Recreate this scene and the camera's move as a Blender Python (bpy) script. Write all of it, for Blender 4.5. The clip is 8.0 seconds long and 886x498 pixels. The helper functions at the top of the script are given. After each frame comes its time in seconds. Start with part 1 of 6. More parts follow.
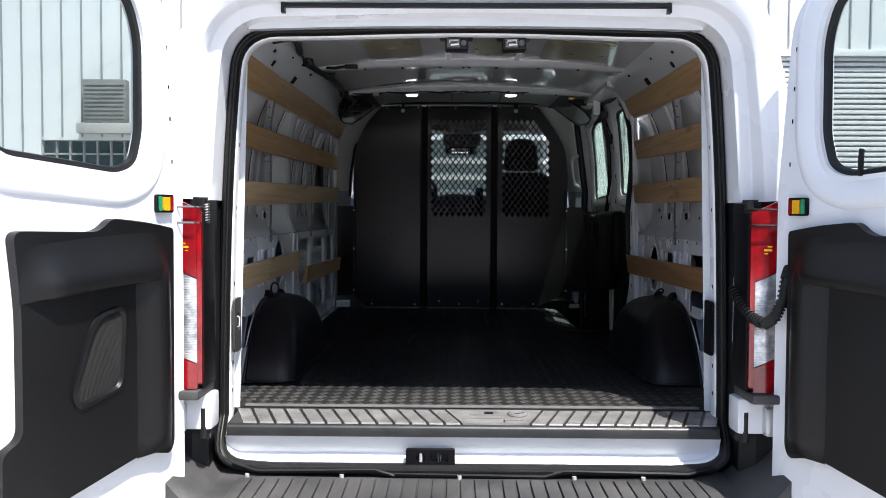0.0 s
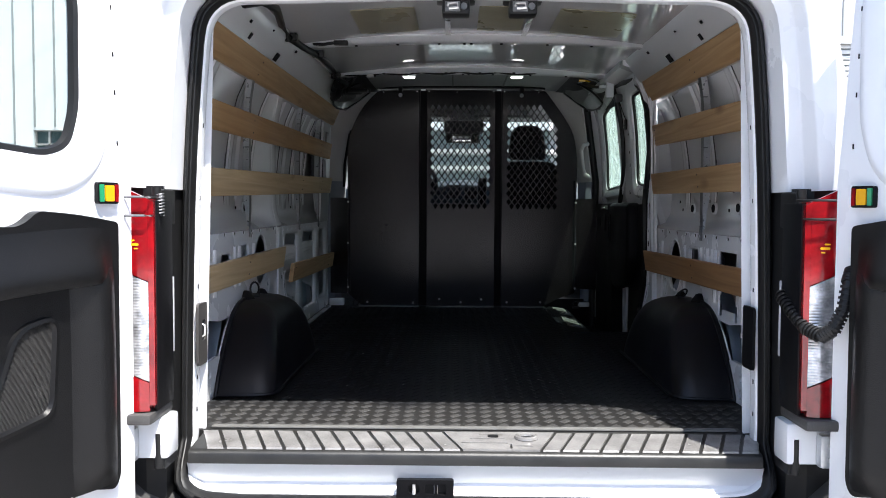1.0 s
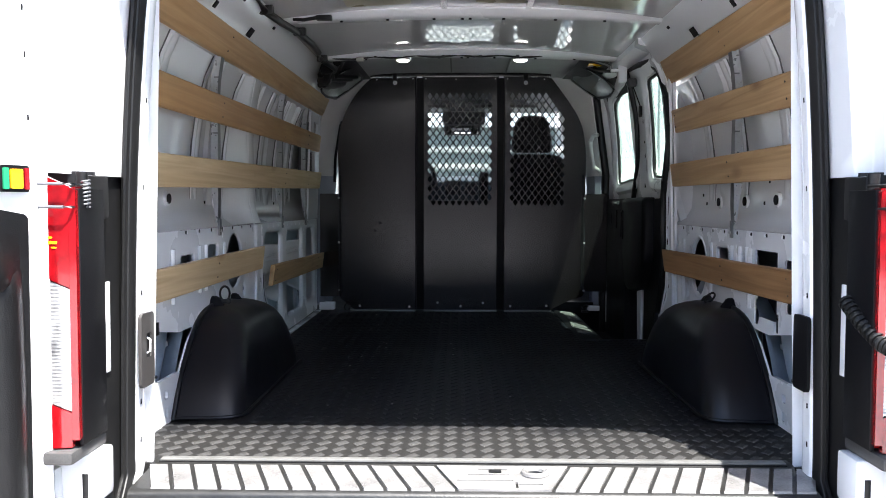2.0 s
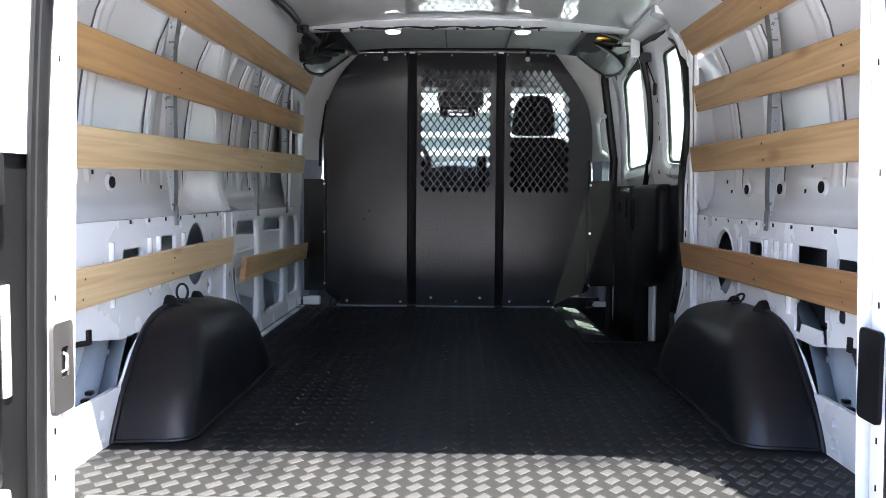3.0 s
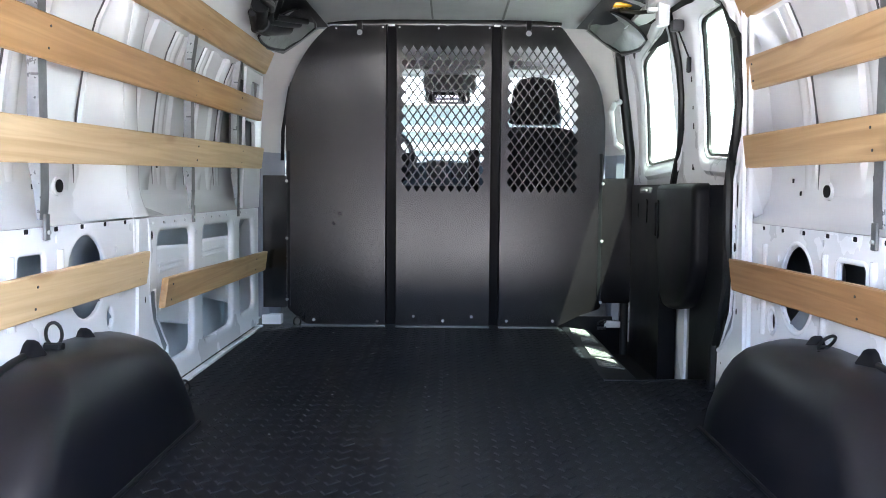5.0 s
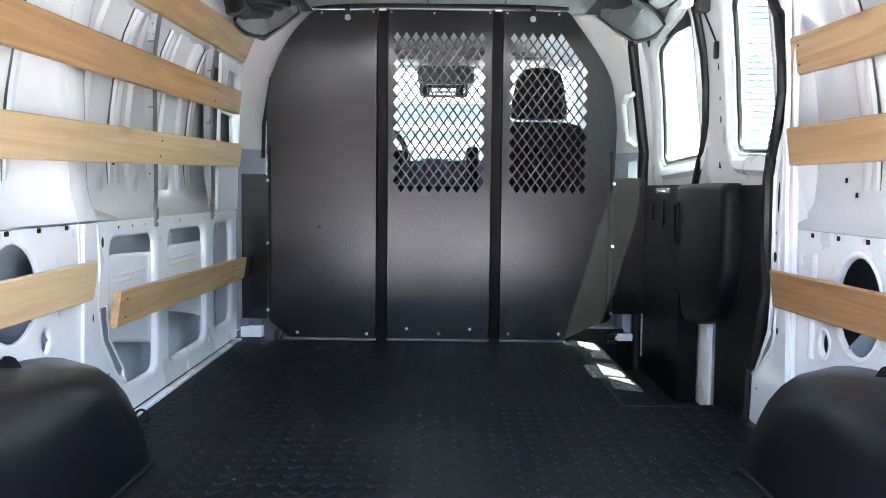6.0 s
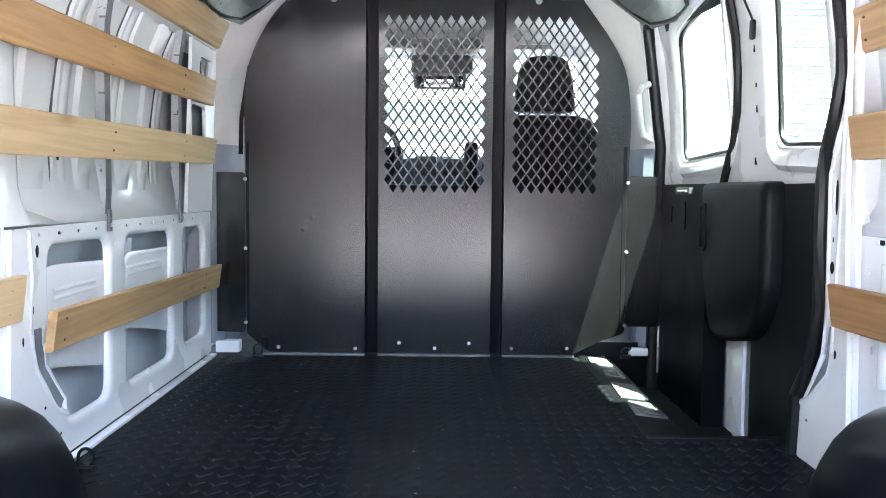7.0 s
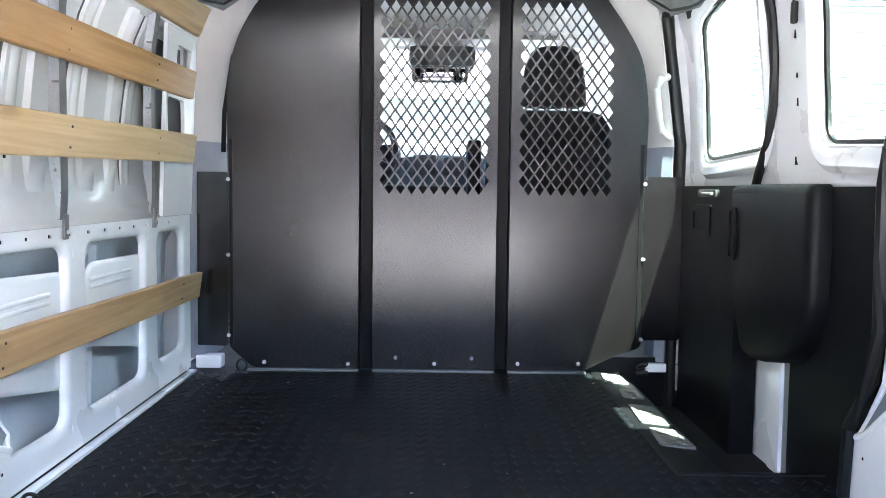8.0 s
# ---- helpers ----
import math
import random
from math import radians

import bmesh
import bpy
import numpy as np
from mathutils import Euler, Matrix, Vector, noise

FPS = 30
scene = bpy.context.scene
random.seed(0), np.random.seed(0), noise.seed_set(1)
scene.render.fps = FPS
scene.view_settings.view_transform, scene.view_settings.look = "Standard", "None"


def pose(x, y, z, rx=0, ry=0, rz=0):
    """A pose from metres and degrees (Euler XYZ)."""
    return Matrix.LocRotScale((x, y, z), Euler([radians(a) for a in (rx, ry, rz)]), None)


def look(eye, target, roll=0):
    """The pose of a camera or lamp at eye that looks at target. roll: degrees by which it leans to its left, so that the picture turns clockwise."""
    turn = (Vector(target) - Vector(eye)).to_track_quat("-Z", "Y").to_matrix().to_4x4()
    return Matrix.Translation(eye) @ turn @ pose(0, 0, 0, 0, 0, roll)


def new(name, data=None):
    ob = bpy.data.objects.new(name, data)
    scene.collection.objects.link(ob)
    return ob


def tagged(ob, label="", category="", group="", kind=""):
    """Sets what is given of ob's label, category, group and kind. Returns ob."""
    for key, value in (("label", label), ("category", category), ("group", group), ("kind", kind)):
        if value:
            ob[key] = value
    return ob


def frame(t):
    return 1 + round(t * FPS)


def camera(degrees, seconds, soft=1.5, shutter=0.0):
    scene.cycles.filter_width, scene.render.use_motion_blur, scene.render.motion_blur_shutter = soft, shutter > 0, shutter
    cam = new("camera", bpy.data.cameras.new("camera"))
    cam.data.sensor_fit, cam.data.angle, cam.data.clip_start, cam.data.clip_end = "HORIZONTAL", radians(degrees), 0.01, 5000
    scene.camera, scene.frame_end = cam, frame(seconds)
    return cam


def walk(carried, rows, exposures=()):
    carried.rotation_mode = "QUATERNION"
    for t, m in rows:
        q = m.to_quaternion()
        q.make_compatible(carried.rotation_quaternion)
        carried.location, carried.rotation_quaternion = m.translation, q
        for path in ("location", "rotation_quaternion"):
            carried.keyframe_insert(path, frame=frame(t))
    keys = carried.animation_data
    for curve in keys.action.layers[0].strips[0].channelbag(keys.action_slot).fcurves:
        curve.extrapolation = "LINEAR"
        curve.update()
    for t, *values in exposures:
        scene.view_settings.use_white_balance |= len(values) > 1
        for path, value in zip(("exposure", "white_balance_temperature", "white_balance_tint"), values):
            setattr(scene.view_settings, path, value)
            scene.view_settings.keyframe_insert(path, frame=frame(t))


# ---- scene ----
cam = camera(54.6, 8.0, soft=0.9)
PATH = [
    (0, (-0.074, -2.648, 0.645), (-0.097, -0.65, 0.562), 0.3),
    (0.5, (-0.065, -2.455, 0.648), (-0.093, -0.457, 0.557), 0.2),
    (1, (-0.062, -2.265, 0.643), (-0.092, -0.268, 0.542), 0.3),
    (1.5, (-0.055, -2.068, 0.635), (-0.089, -0.071, 0.527), 0.3),
    (1.7, (-0.049, -1.988, 0.621), (-0.086, 0.01, 0.524), 0.1),
    (3, (-0.022, -1.487, 0.616), (-0.056, 0.509, 0.487), 0.4),
    (3.5, (-0.014, -1.292, 0.631), (-0.043, 0.703, 0.492), 0.5),
    (4, (-0.007, -1.113, 0.635), (-0.031, 0.881, 0.494), 0.5),
    (4.5, (0.0, -0.933, 0.631), (-0.02, 1.062, 0.492), 0.5),
    (6, (-0.01, -0.416, 0.632), (-0.013, 1.58, 0.495), 0.6),
    (6.5, (-0.017, -0.253, 0.624), (-0.011, 1.742, 0.487), 0.6),
    (7, (-0.023, -0.078, 0.628), (-0.010, 1.917, 0.493), 0.6),
    (7.5, (-0.028, 0.065, 0.628), (-0.009, 2.06, 0.493), 0.7),
    (8, (-0.031, 0.188, 0.638), (-0.013, 2.182, 0.5), 0.7),
]
EXPOSURES = [(0.0, 0.83), (1.5, 1.58), (2.8, 2.75), (3.5, 3.3), (4.5, 3.90), (6.0, 4.35), (8.0, 4.8)]
walk(cam, [(t, look(eye, target, roll)) for t, eye, target, roll in PATH], EXPOSURES)

# ---- world and sun: high sun behind and to the right of the van ----
SUN_FROM = Vector((0.285, -0.46, 1.0)).normalized()
world = bpy.data.worlds.new("sky")
scene.world = world
world.use_nodes = True
wt = world.node_tree
sky = wt.nodes.new("ShaderNodeTexSky")
sky.sky_type = "NISHITA"
sky.sun_disc = False
sky.sun_elevation = math.asin(SUN_FROM.z)
sky.sun_rotation = math.atan2(SUN_FROM.x, SUN_FROM.y)
sky.air_density, sky.dust_density = 1.0, 1.2
wt.links.new(sky.outputs[0], wt.nodes["Background"].inputs[0])
wt.nodes["Background"].inputs[1].default_value = 0.15
sun_data = bpy.data.lights.new("sun", "SUN")
sun_data.energy, sun_data.angle, sun_data.color = 5.0, radians(0.5), (1.0, 0.97, 0.93)
sun = new("sun", sun_data)
sun.matrix_world = look(SUN_FROM * 30, (0, 0, 0))


# ---- materials ----
def surf(name, c1, c2=None, rough=0.5, metal=0.0, scale=6.0, fine=120.0, bump=0.05, coat=0.0, rough_var=0.1, spec=0.5):
    """A painted or moulded surface: two tones mixed by broad stains and fine grain, with uneven gloss and slight relief."""
    m = bpy.data.materials.new(name)
    m.use_nodes = True
    nt = m.node_tree
    b = nt.nodes["Principled BSDF"]
    c2 = c2 or tuple(0.8 * v for v in c1)
    tc = nt.nodes.new("ShaderNodeTexCoord")
    n1, n2 = nt.nodes.new("ShaderNodeTexNoise"), nt.nodes.new("ShaderNodeTexNoise")
    n1.inputs["Scale"].default_value, n1.inputs["Detail"].default_value = scale, 6
    n2.inputs["Scale"].default_value, n2.inputs["Detail"].default_value = fine, 3
    for n in (n1, n2):
        nt.links.new(tc.outputs["Object"], n.inputs["Vector"])
    add = nt.nodes.new("ShaderNodeMath")
    add.operation = "MULTIPLY_ADD"
    add.inputs[1].default_value = 0.35
    nt.links.new(n2.outputs["Fac"], add.inputs[0])
    nt.links.new(n1.outputs["Fac"], add.inputs[2])
    ramp = nt.nodes.new("ShaderNodeMapRange")
    ramp.inputs[1].default_value, ramp.inputs[2].default_value = 0.45, 0.95
    nt.links.new(add.outputs[0], ramp.inputs[0])
    mix = nt.nodes.new("ShaderNodeMix")
    mix.data_type = "RGBA"
    mix.inputs["A"].default_value, mix.inputs["B"].default_value = (*c1, 1), (*c2, 1)
    nt.links.new(ramp.outputs[0], mix.inputs["Factor"])
    nt.links.new(mix.outputs["Result"], b.inputs["Base Color"])
    rr = nt.nodes.new("ShaderNodeMapRange")
    rr.inputs[3].default_value, rr.inputs[4].default_value = max(0.02, rough - rough_var), min(1, rough + rough_var)
    nt.links.new(n1.outputs["Fac"], rr.inputs[0])
    nt.links.new(rr.outputs[0], b.inputs["Roughness"])
    b.inputs["Metallic"].default_value = metal
    b.inputs["Specular IOR Level"].default_value = spec
    b.inputs["Coat Weight"].default_value = coat
    b.inputs["Coat Roughness"].default_value = 0.06
    if bump:
        bn = nt.nodes.new("ShaderNodeBump")
        bn.inputs["Strength"].default_value, bn.inputs["Distance"].default_value = bump, 0.002
        nt.links.new(n2.outputs["Fac"], bn.inputs["Height"])
        nt.links.new(bn.outputs[0], b.inputs["Normal"])
    return m


def ridged(m, scale, strength, way="Z"):
    """Adds the fine horizontal prism ridges of a moulded lamp lens."""
    nt = m.node_tree
    b = nt.nodes["Principled BSDF"]
    tc, wv, bn = nt.nodes.new("ShaderNodeTexCoord"), nt.nodes.new("ShaderNodeTexWave"), nt.nodes.new("ShaderNodeBump")
    wv.bands_direction = way
    wv.inputs["Scale"].default_value, wv.inputs["Distortion"].default_value = scale / 6.0, 0.6
    nt.links.new(tc.outputs["Object"], wv.inputs["Vector"])
    bn.inputs["Strength"].default_value, bn.inputs["Distance"].default_value = strength, 0.004
    nt.links.new(wv.outputs["Fac"], bn.inputs["Height"])
    nt.links.new(bn.outputs[0], b.inputs["Normal"])
    return m


def sun_paled(m, sun_tone, y0, y1):
    """Mixes in a paler tone that stands in for sunlight at the loading end: full at y0, thinning unevenly to nothing at
    y1.
    """
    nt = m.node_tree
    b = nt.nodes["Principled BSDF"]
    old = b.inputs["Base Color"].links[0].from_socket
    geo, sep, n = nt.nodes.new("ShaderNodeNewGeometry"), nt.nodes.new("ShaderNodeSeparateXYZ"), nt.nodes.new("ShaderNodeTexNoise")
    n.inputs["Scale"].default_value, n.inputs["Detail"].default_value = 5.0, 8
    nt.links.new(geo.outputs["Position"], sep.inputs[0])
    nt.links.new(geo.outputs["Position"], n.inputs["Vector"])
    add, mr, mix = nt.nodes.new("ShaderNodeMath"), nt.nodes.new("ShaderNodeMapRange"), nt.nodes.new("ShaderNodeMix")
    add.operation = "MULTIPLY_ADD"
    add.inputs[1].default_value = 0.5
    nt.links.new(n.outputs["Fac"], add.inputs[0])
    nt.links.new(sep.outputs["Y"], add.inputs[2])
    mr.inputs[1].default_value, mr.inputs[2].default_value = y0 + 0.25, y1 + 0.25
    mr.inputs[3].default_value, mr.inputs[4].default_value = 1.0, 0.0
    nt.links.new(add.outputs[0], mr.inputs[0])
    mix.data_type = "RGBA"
    mix.inputs["B"].default_value = (*sun_tone, 1)
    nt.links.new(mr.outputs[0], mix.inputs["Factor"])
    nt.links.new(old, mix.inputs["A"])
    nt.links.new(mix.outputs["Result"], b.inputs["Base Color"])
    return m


def wood(name, c1, c2, knot):
    """Sawn board with long grain along y, knots and dark flecks."""
    m = surf(name, c1, c2, 0.5, scale=3.0, fine=60, bump=0.15)
    nt = m.node_tree
    b = nt.nodes["Principled BSDF"]
    tc = nt.nodes.new("ShaderNodeTexCoord")
    mp = nt.nodes.new("ShaderNodeMapping")
    mp.inputs["Scale"].default_value = (30, 1.1, 34)
    info = nt.nodes.new("ShaderNodeObjectInfo")
    shift = nt.nodes.new("ShaderNodeVectorMath")
    shift.operation = "SCALE"
    shift.inputs[0].default_value = (3, 17, 5)
    nt.links.new(info.outputs["Random"], shift.inputs["Scale"])
    nt.links.new(shift.outputs[0], mp.inputs["Location"])
    nt.links.new(tc.outputs["Object"], mp.inputs["Vector"])
    g = nt.nodes.new("ShaderNodeTexNoise")
    g.inputs["Scale"].default_value, g.inputs["Detail"].default_value, g.inputs["Distortion"].default_value = 1.0, 5, 1.4
    nt.links.new(mp.outputs[0], g.inputs["Vector"])
    ramp = nt.nodes.new("ShaderNodeValToRGB")
    ramp.color_ramp.elements[0].position, ramp.color_ramp.elements[1].position = 0.32, 0.68
    ramp.color_ramp.elements[0].color, ramp.color_ramp.elements[1].color = (*c2, 1), (*c1, 1)
    nt.links.new(g.outputs["Fac"], ramp.inputs[0])
    vm = nt.nodes.new("ShaderNodeMapping")
    vm.inputs["Scale"].default_value = (6, 2.2, 6)
    nt.links.new(tc.outputs["Object"], vm.inputs["Vector"])
    v = nt.nodes.new("ShaderNodeTexVoronoi")
    v.inputs["Scale"].default_value = 1.0
    nt.links.new(vm.outputs[0], v.inputs["Vector"])
    kr = nt.nodes.new("ShaderNodeMapRange")
    kr.inputs[1].default_value, kr.inputs[2].default_value = 0.03, 0.16
    kr.inputs[3].default_value, kr.inputs[4].default_value = 0.9, 0.0
    nt.links.new(v.outputs["Distance"], kr.inputs[0])
    mix = nt.nodes.new("ShaderNodeMix")
    mix.data_type = "RGBA"
    mix.inputs["B"].default_value = (*knot, 1)
    nt.links.new(kr.outputs[0], mix.inputs["Factor"])
    nt.links.new(ramp.outputs[0], mix.inputs["A"])
    nt.links.new(mix.outputs["Result"], b.inputs["Base Color"])
    return m


def glass(name, tint=(0.9, 0.95, 0.94)):
    m = bpy.data.materials.new(name)
    m.use_nodes = True
    nt = m.node_tree
    out = nt.nodes["Material Output"]
    tr, gl, mx = nt.nodes.new("ShaderNodeBsdfTransparent"), nt.nodes.new("ShaderNodeBsdfGlossy"), nt.nodes.new("ShaderNodeMixShader")
    lw = nt.nodes.new("ShaderNodeLayerWeight")
    lw.inputs[0].default_value = 0.5
    pw, fr = nt.nodes.new("ShaderNodeMath"), nt.nodes.new("ShaderNodeMath")
    pw.operation, fr.operation = "POWER", "MULTIPLY_ADD"
    pw.inputs[1].default_value = 4.5
    fr.inputs[1].default_value, fr.inputs[2].default_value = 0.6, 0.025
    nt.links.new(lw.outputs["Facing"], pw.inputs[0])
    nt.links.new(pw.outputs[0], fr.inputs[0])
    tr.inputs[0].default_value = (*tint, 1)
    gl.inputs["Roughness"].default_value = 0.02
    nt.links.new(fr.outputs[0], mx.inputs[0])
    nt.links.new(tr.outputs[0], mx.inputs[1])
    nt.links.new(gl.outputs[0], mx.inputs[2])
    nt.links.new(mx.outputs[0], out.inputs[0])
    return m


def lamp_mat(name, color, power):
    m = bpy.data.materials.new(name)
    m.use_nodes = True
    b = m.node_tree.nodes["Principled BSDF"]
    b.inputs["Base Color"].default_value = (*color, 1)
    b.inputs["Emission Color"].default_value = (*color, 1)
    b.inputs["Emission Strength"].default_value = power
    return m


WHITE = surf("white_body_paint", (0.80, 0.81, 0.83), (0.775, 0.79, 0.812), 0.28, coat=0.6, scale=2.0, bump=0.01, rough_var=0.06)
SKIN = surf("white_inner_skin", (0.74, 0.75, 0.765), (0.715, 0.725, 0.742), 0.33, coat=0.8, scale=1.2, bump=0.012, rough_var=0.05)
ROOFPAINT = surf("roof_paint", (0.70, 0.70, 0.70), (0.62, 0.62, 0.63), 0.05, coat=0.9, scale=1.5, bump=0.003, rough_var=0.02)
ROOFPAINT.node_tree.nodes["Principled BSDF"].inputs["Coat Roughness"].default_value = 0.015
SEAL = surf("black_rubber", (0.007, 0.007, 0.0075), (0.012, 0.012, 0.012), 0.45, fine=60, bump=0.1, spec=0.35)
PLASTIC = surf("black_moulded_plastic", (0.005, 0.005, 0.006), (0.008, 0.008, 0.009), 0.42, fine=400, bump=0.12, spec=0.11)
DOORTRIM = surf("speckled_black_door_trim", (0.004, 0.004, 0.0043), (0.0078, 0.0078, 0.0082), 0.38, scale=3, fine=420, bump=0.3, spec=0.30)
LINER = surf("black_liner_plastic", (0.0045, 0.0045, 0.006), (0.007, 0.007, 0.010), 0.33, fine=300, bump=0.05, spec=0.24)
# both floor vinyls turn paler near the sill, as sunlight put into the colour
VINYL = sun_paled(surf("black_floor_vinyl", (0.0048, 0.0051, 0.0064), (0.0075, 0.0079, 0.0095), 0.46, scale=5, fine=500, bump=0.2, spec=0.07), (0.022, 0.0215, 0.021), 0.36, 0.62)
TREAD = sun_paled(surf("worn_tread_vinyl", (0.0076, 0.0084, 0.0112), (0.0100, 0.0109, 0.0138), 0.44, scale=9, fine=600, bump=0.3, spec=0.07), (0.058, 0.057, 0.056), 0.36, 0.60)
SHADEDPRIMER = surf("shaded_primer", (0.055, 0.06, 0.07), (0.03, 0.033, 0.038), 0.5, scale=5, bump=0.05)
LATCHGREY = surf("warm_grey_plastic", (0.058, 0.054, 0.052), (0.042, 0.039, 0.038), 0.45, fine=300, bump=0.1)
PANEL = surf("black_powder_coat", (0.0052, 0.0043, 0.0048), (0.0075, 0.0060, 0.0066), 0.235, scale=2.6, fine=900, bump=0.008, rough_var=0.085, spec=0.62)
DARKGREY = surf("dark_grey_plastic", (0.03, 0.03, 0.033), (0.045, 0.045, 0.048), 0.5, fine=300, bump=0.15)
BUMPER = surf("grey_black_bumper", (0.030, 0.030, 0.031), (0.085, 0.082, 0.08), 0.55, fine=260, bump=0.25)
SILLP = surf("sill_plastic", (0.012, 0.012, 0.012), (0.024, 0.024, 0.023), 0.4, scale=12, fine=200, bump=0.2)
GALV = surf("galvanised_steel", (0.66, 0.68, 0.69), (0.52, 0.54, 0.55), 0.3, metal=0.5, scale=20, fine=200, bump=0.05)
ZINC = surf("bright_bolt", (0.82, 0.82, 0.81), (0.68, 0.68, 0.67), 0.25, metal=0.45, bump=0)
BEIGE = surf("pale_grey_trim", (0.45, 0.43, 0.415), (0.39, 0.37, 0.36), 0.6, fine=400, bump=0.15)
BLUEGREY = surf("blue_grey_trim", (0.20, 0.21, 0.25), (0.16, 0.17, 0.20), 0.6, fine=400, bump=0.15)
HEADLINER = surf("headliner_cloth", (0.32, 0.32, 0.33), (0.27, 0.27, 0.28), 0.95, fine=600, bump=0.4)
FABRIC = surf("black_seat_cloth", (0.010, 0.010, 0.011), (0.016, 0.016, 0.017), 0.9, fine=500, bump=0.4, spec=0.2)
RED = surf("red_lens", (0.33, 0.006, 0.010), (0.10, 0.0015, 0.003), 0.12, coat=1.0, scale=14, fine=60, bump=0.06)
CLEAR = ridged(surf("clear_lens", (0.85, 0.85, 0.85), (0.16, 0.16, 0.17), 0.10, metal=0.6, coat=1.0, scale=32, fine=90, bump=0.5), 260, 0.3)
AMBER = surf("amber_reflector", (0.80, 0.42, 0.01), (0.70, 0.34, 0.01), 0.2, coat=1.0, bump=0)
GREEN = surf("green_reflector", (0.02, 0.30, 0.14), (0.02, 0.24, 0.10), 0.2, coat=1.0, bump=0)
DAMP = surf("olive_damping_pad", (0.36, 0.33, 0.22), (0.31, 0.28, 0.19), 0.3, coat=0.5, bump=0.1)
SEALANT = surf("grey_seam_sealant", (0.10, 0.10, 0.105), (0.07, 0.07, 0.074), 0.6, scale=30, bump=0.2)
# near-black for holes and gaps, their shade put into the colour
HOLE = surf("dark_cavity", (0.006, 0.006, 0.007), (0.01, 0.01, 0.011), 0.8, bump=0, spec=0.2)
ASPHALT = surf("pale_pavement", (0.475, 0.46, 0.454), (0.40, 0.386, 0.38), 0.9, scale=0.8, fine=90, bump=0.6)
SIDING = surf("white_metal_siding", (0.72, 0.73, 0.73), (0.62, 0.63, 0.63), 0.5, scale=0.6, fine=30, bump=0.05)
JOINT = surf("siding_joint", (0.30, 0.31, 0.31), (0.24, 0.25, 0.25), 0.6, bump=0)
ROLLER = surf("roller_slat", (0.70, 0.70, 0.70), (0.62, 0.62, 0.62), 0.4, scale=1, fine=40, bump=0.05)
CONCRETE = surf("concrete", (0.42, 0.41, 0.39), (0.32, 0.31, 0.30), 0.9, scale=1.2, fine=50, bump=0.5)
FOLIAGE = surf("foliage", (0.06, 0.11, 0.03), (0.10, 0.15, 0.05), 0.7, scale=3, fine=20, bump=0.2)
MESHMAT = ridged(surf("speaker_mesh", (0.010, 0.0098, 0.0098), (0.018, 0.0175, 0.0175), 0.45, scale=5, fine=900, bump=1.0), 800, 1.0)
FLAP = surf("speckled_grey_flap", (0.17, 0.185, 0.165), (0.06, 0.068, 0.06), 0.30, scale=9, fine=60, bump=0.1, coat=0.15)
BACKDROP = surf("dark_backdrop", (0.100, 0.076, 0.086), (0.074, 0.054, 0.062), 0.9, scale=0.4, fine=12, bump=0.3)
PRIMER = surf("blue_grey_primer", (0.58, 0.63, 0.68), (0.44, 0.49, 0.54), 0.5, scale=5, bump=0.05)
DOORGLASS = surf("grey_green_door_panel", (0.17, 0.19, 0.185), (0.13, 0.15, 0.145), 0.3, scale=0.7, bump=0.02)
SHELF = surf("grey_shelf_plastic", (0.14, 0.14, 0.135), (0.10, 0.10, 0.10), 0.4, bump=0.1)
TREADPAD = surf("scuff_tread_grey", (0.17, 0.17, 0.165), (0.11, 0.11, 0.105), 0.4, scale=20, bump=0.2)
PALEBLUE = surf("blue_grey_dash_plastic", (0.07, 0.10, 0.12), (0.035, 0.05, 0.06), 0.35, bump=0.1, scale=9)
GLASS = glass("window_glass", (0.72, 0.76, 0.75))
CLEARGLASS = glass("side_glass", (0.9, 0.94, 0.93))
GREENGLASS = glass("green_tinted_side_glass", (0.68, 0.78, 0.72))
SCREENGLASS = glass("windscreen_glass", (0.66, 0.71, 0.71))
LIT = lamp_mat("lit_led", (1.0, 0.98, 0.95), 6.0)
GALVDARK = surf("grey_galvanised_web", (0.20, 0.205, 0.21), (0.13, 0.135, 0.14), 0.4, metal=0.5, scale=20, fine=200, bump=0.05)
GALVMID = surf("spangled_galvanised_steel", (0.42, 0.435, 0.45), (0.34, 0.355, 0.37), 0.30, metal=0.6, scale=60, fine=200, bump=0.05)
WHEELHOUSE = surf("blue_grey_wheel_house", (0.31, 0.36, 0.415), (0.23, 0.27, 0.32), 0.38, scale=7, bump=0.05, coat=0.2)
POCKETSHADE = surf("grey_pocket_shade", (0.22, 0.245, 0.275), (0.16, 0.18, 0.20), 0.5, scale=6, bump=0.05)
W_TAN = wood("oak_tan", (0.52, 0.345, 0.18), (0.36, 0.22, 0.10), (0.22, 0.115, 0.05))
W_PALE = wood("pine_pale", (0.64, 0.48, 0.285), (0.49, 0.34, 0.18), (0.30, 0.17, 0.075))
W_ORANGE = wood("oak_orange", (0.48, 0.285, 0.12), (0.34, 0.185, 0.07), (0.20, 0.10, 0.035))
W_BROWN = wood("oak_brown", (0.35, 0.195, 0.09), (0.23, 0.12, 0.05), (0.14, 0.07, 0.03))

# ---- building helpers ----
CX = -0.01


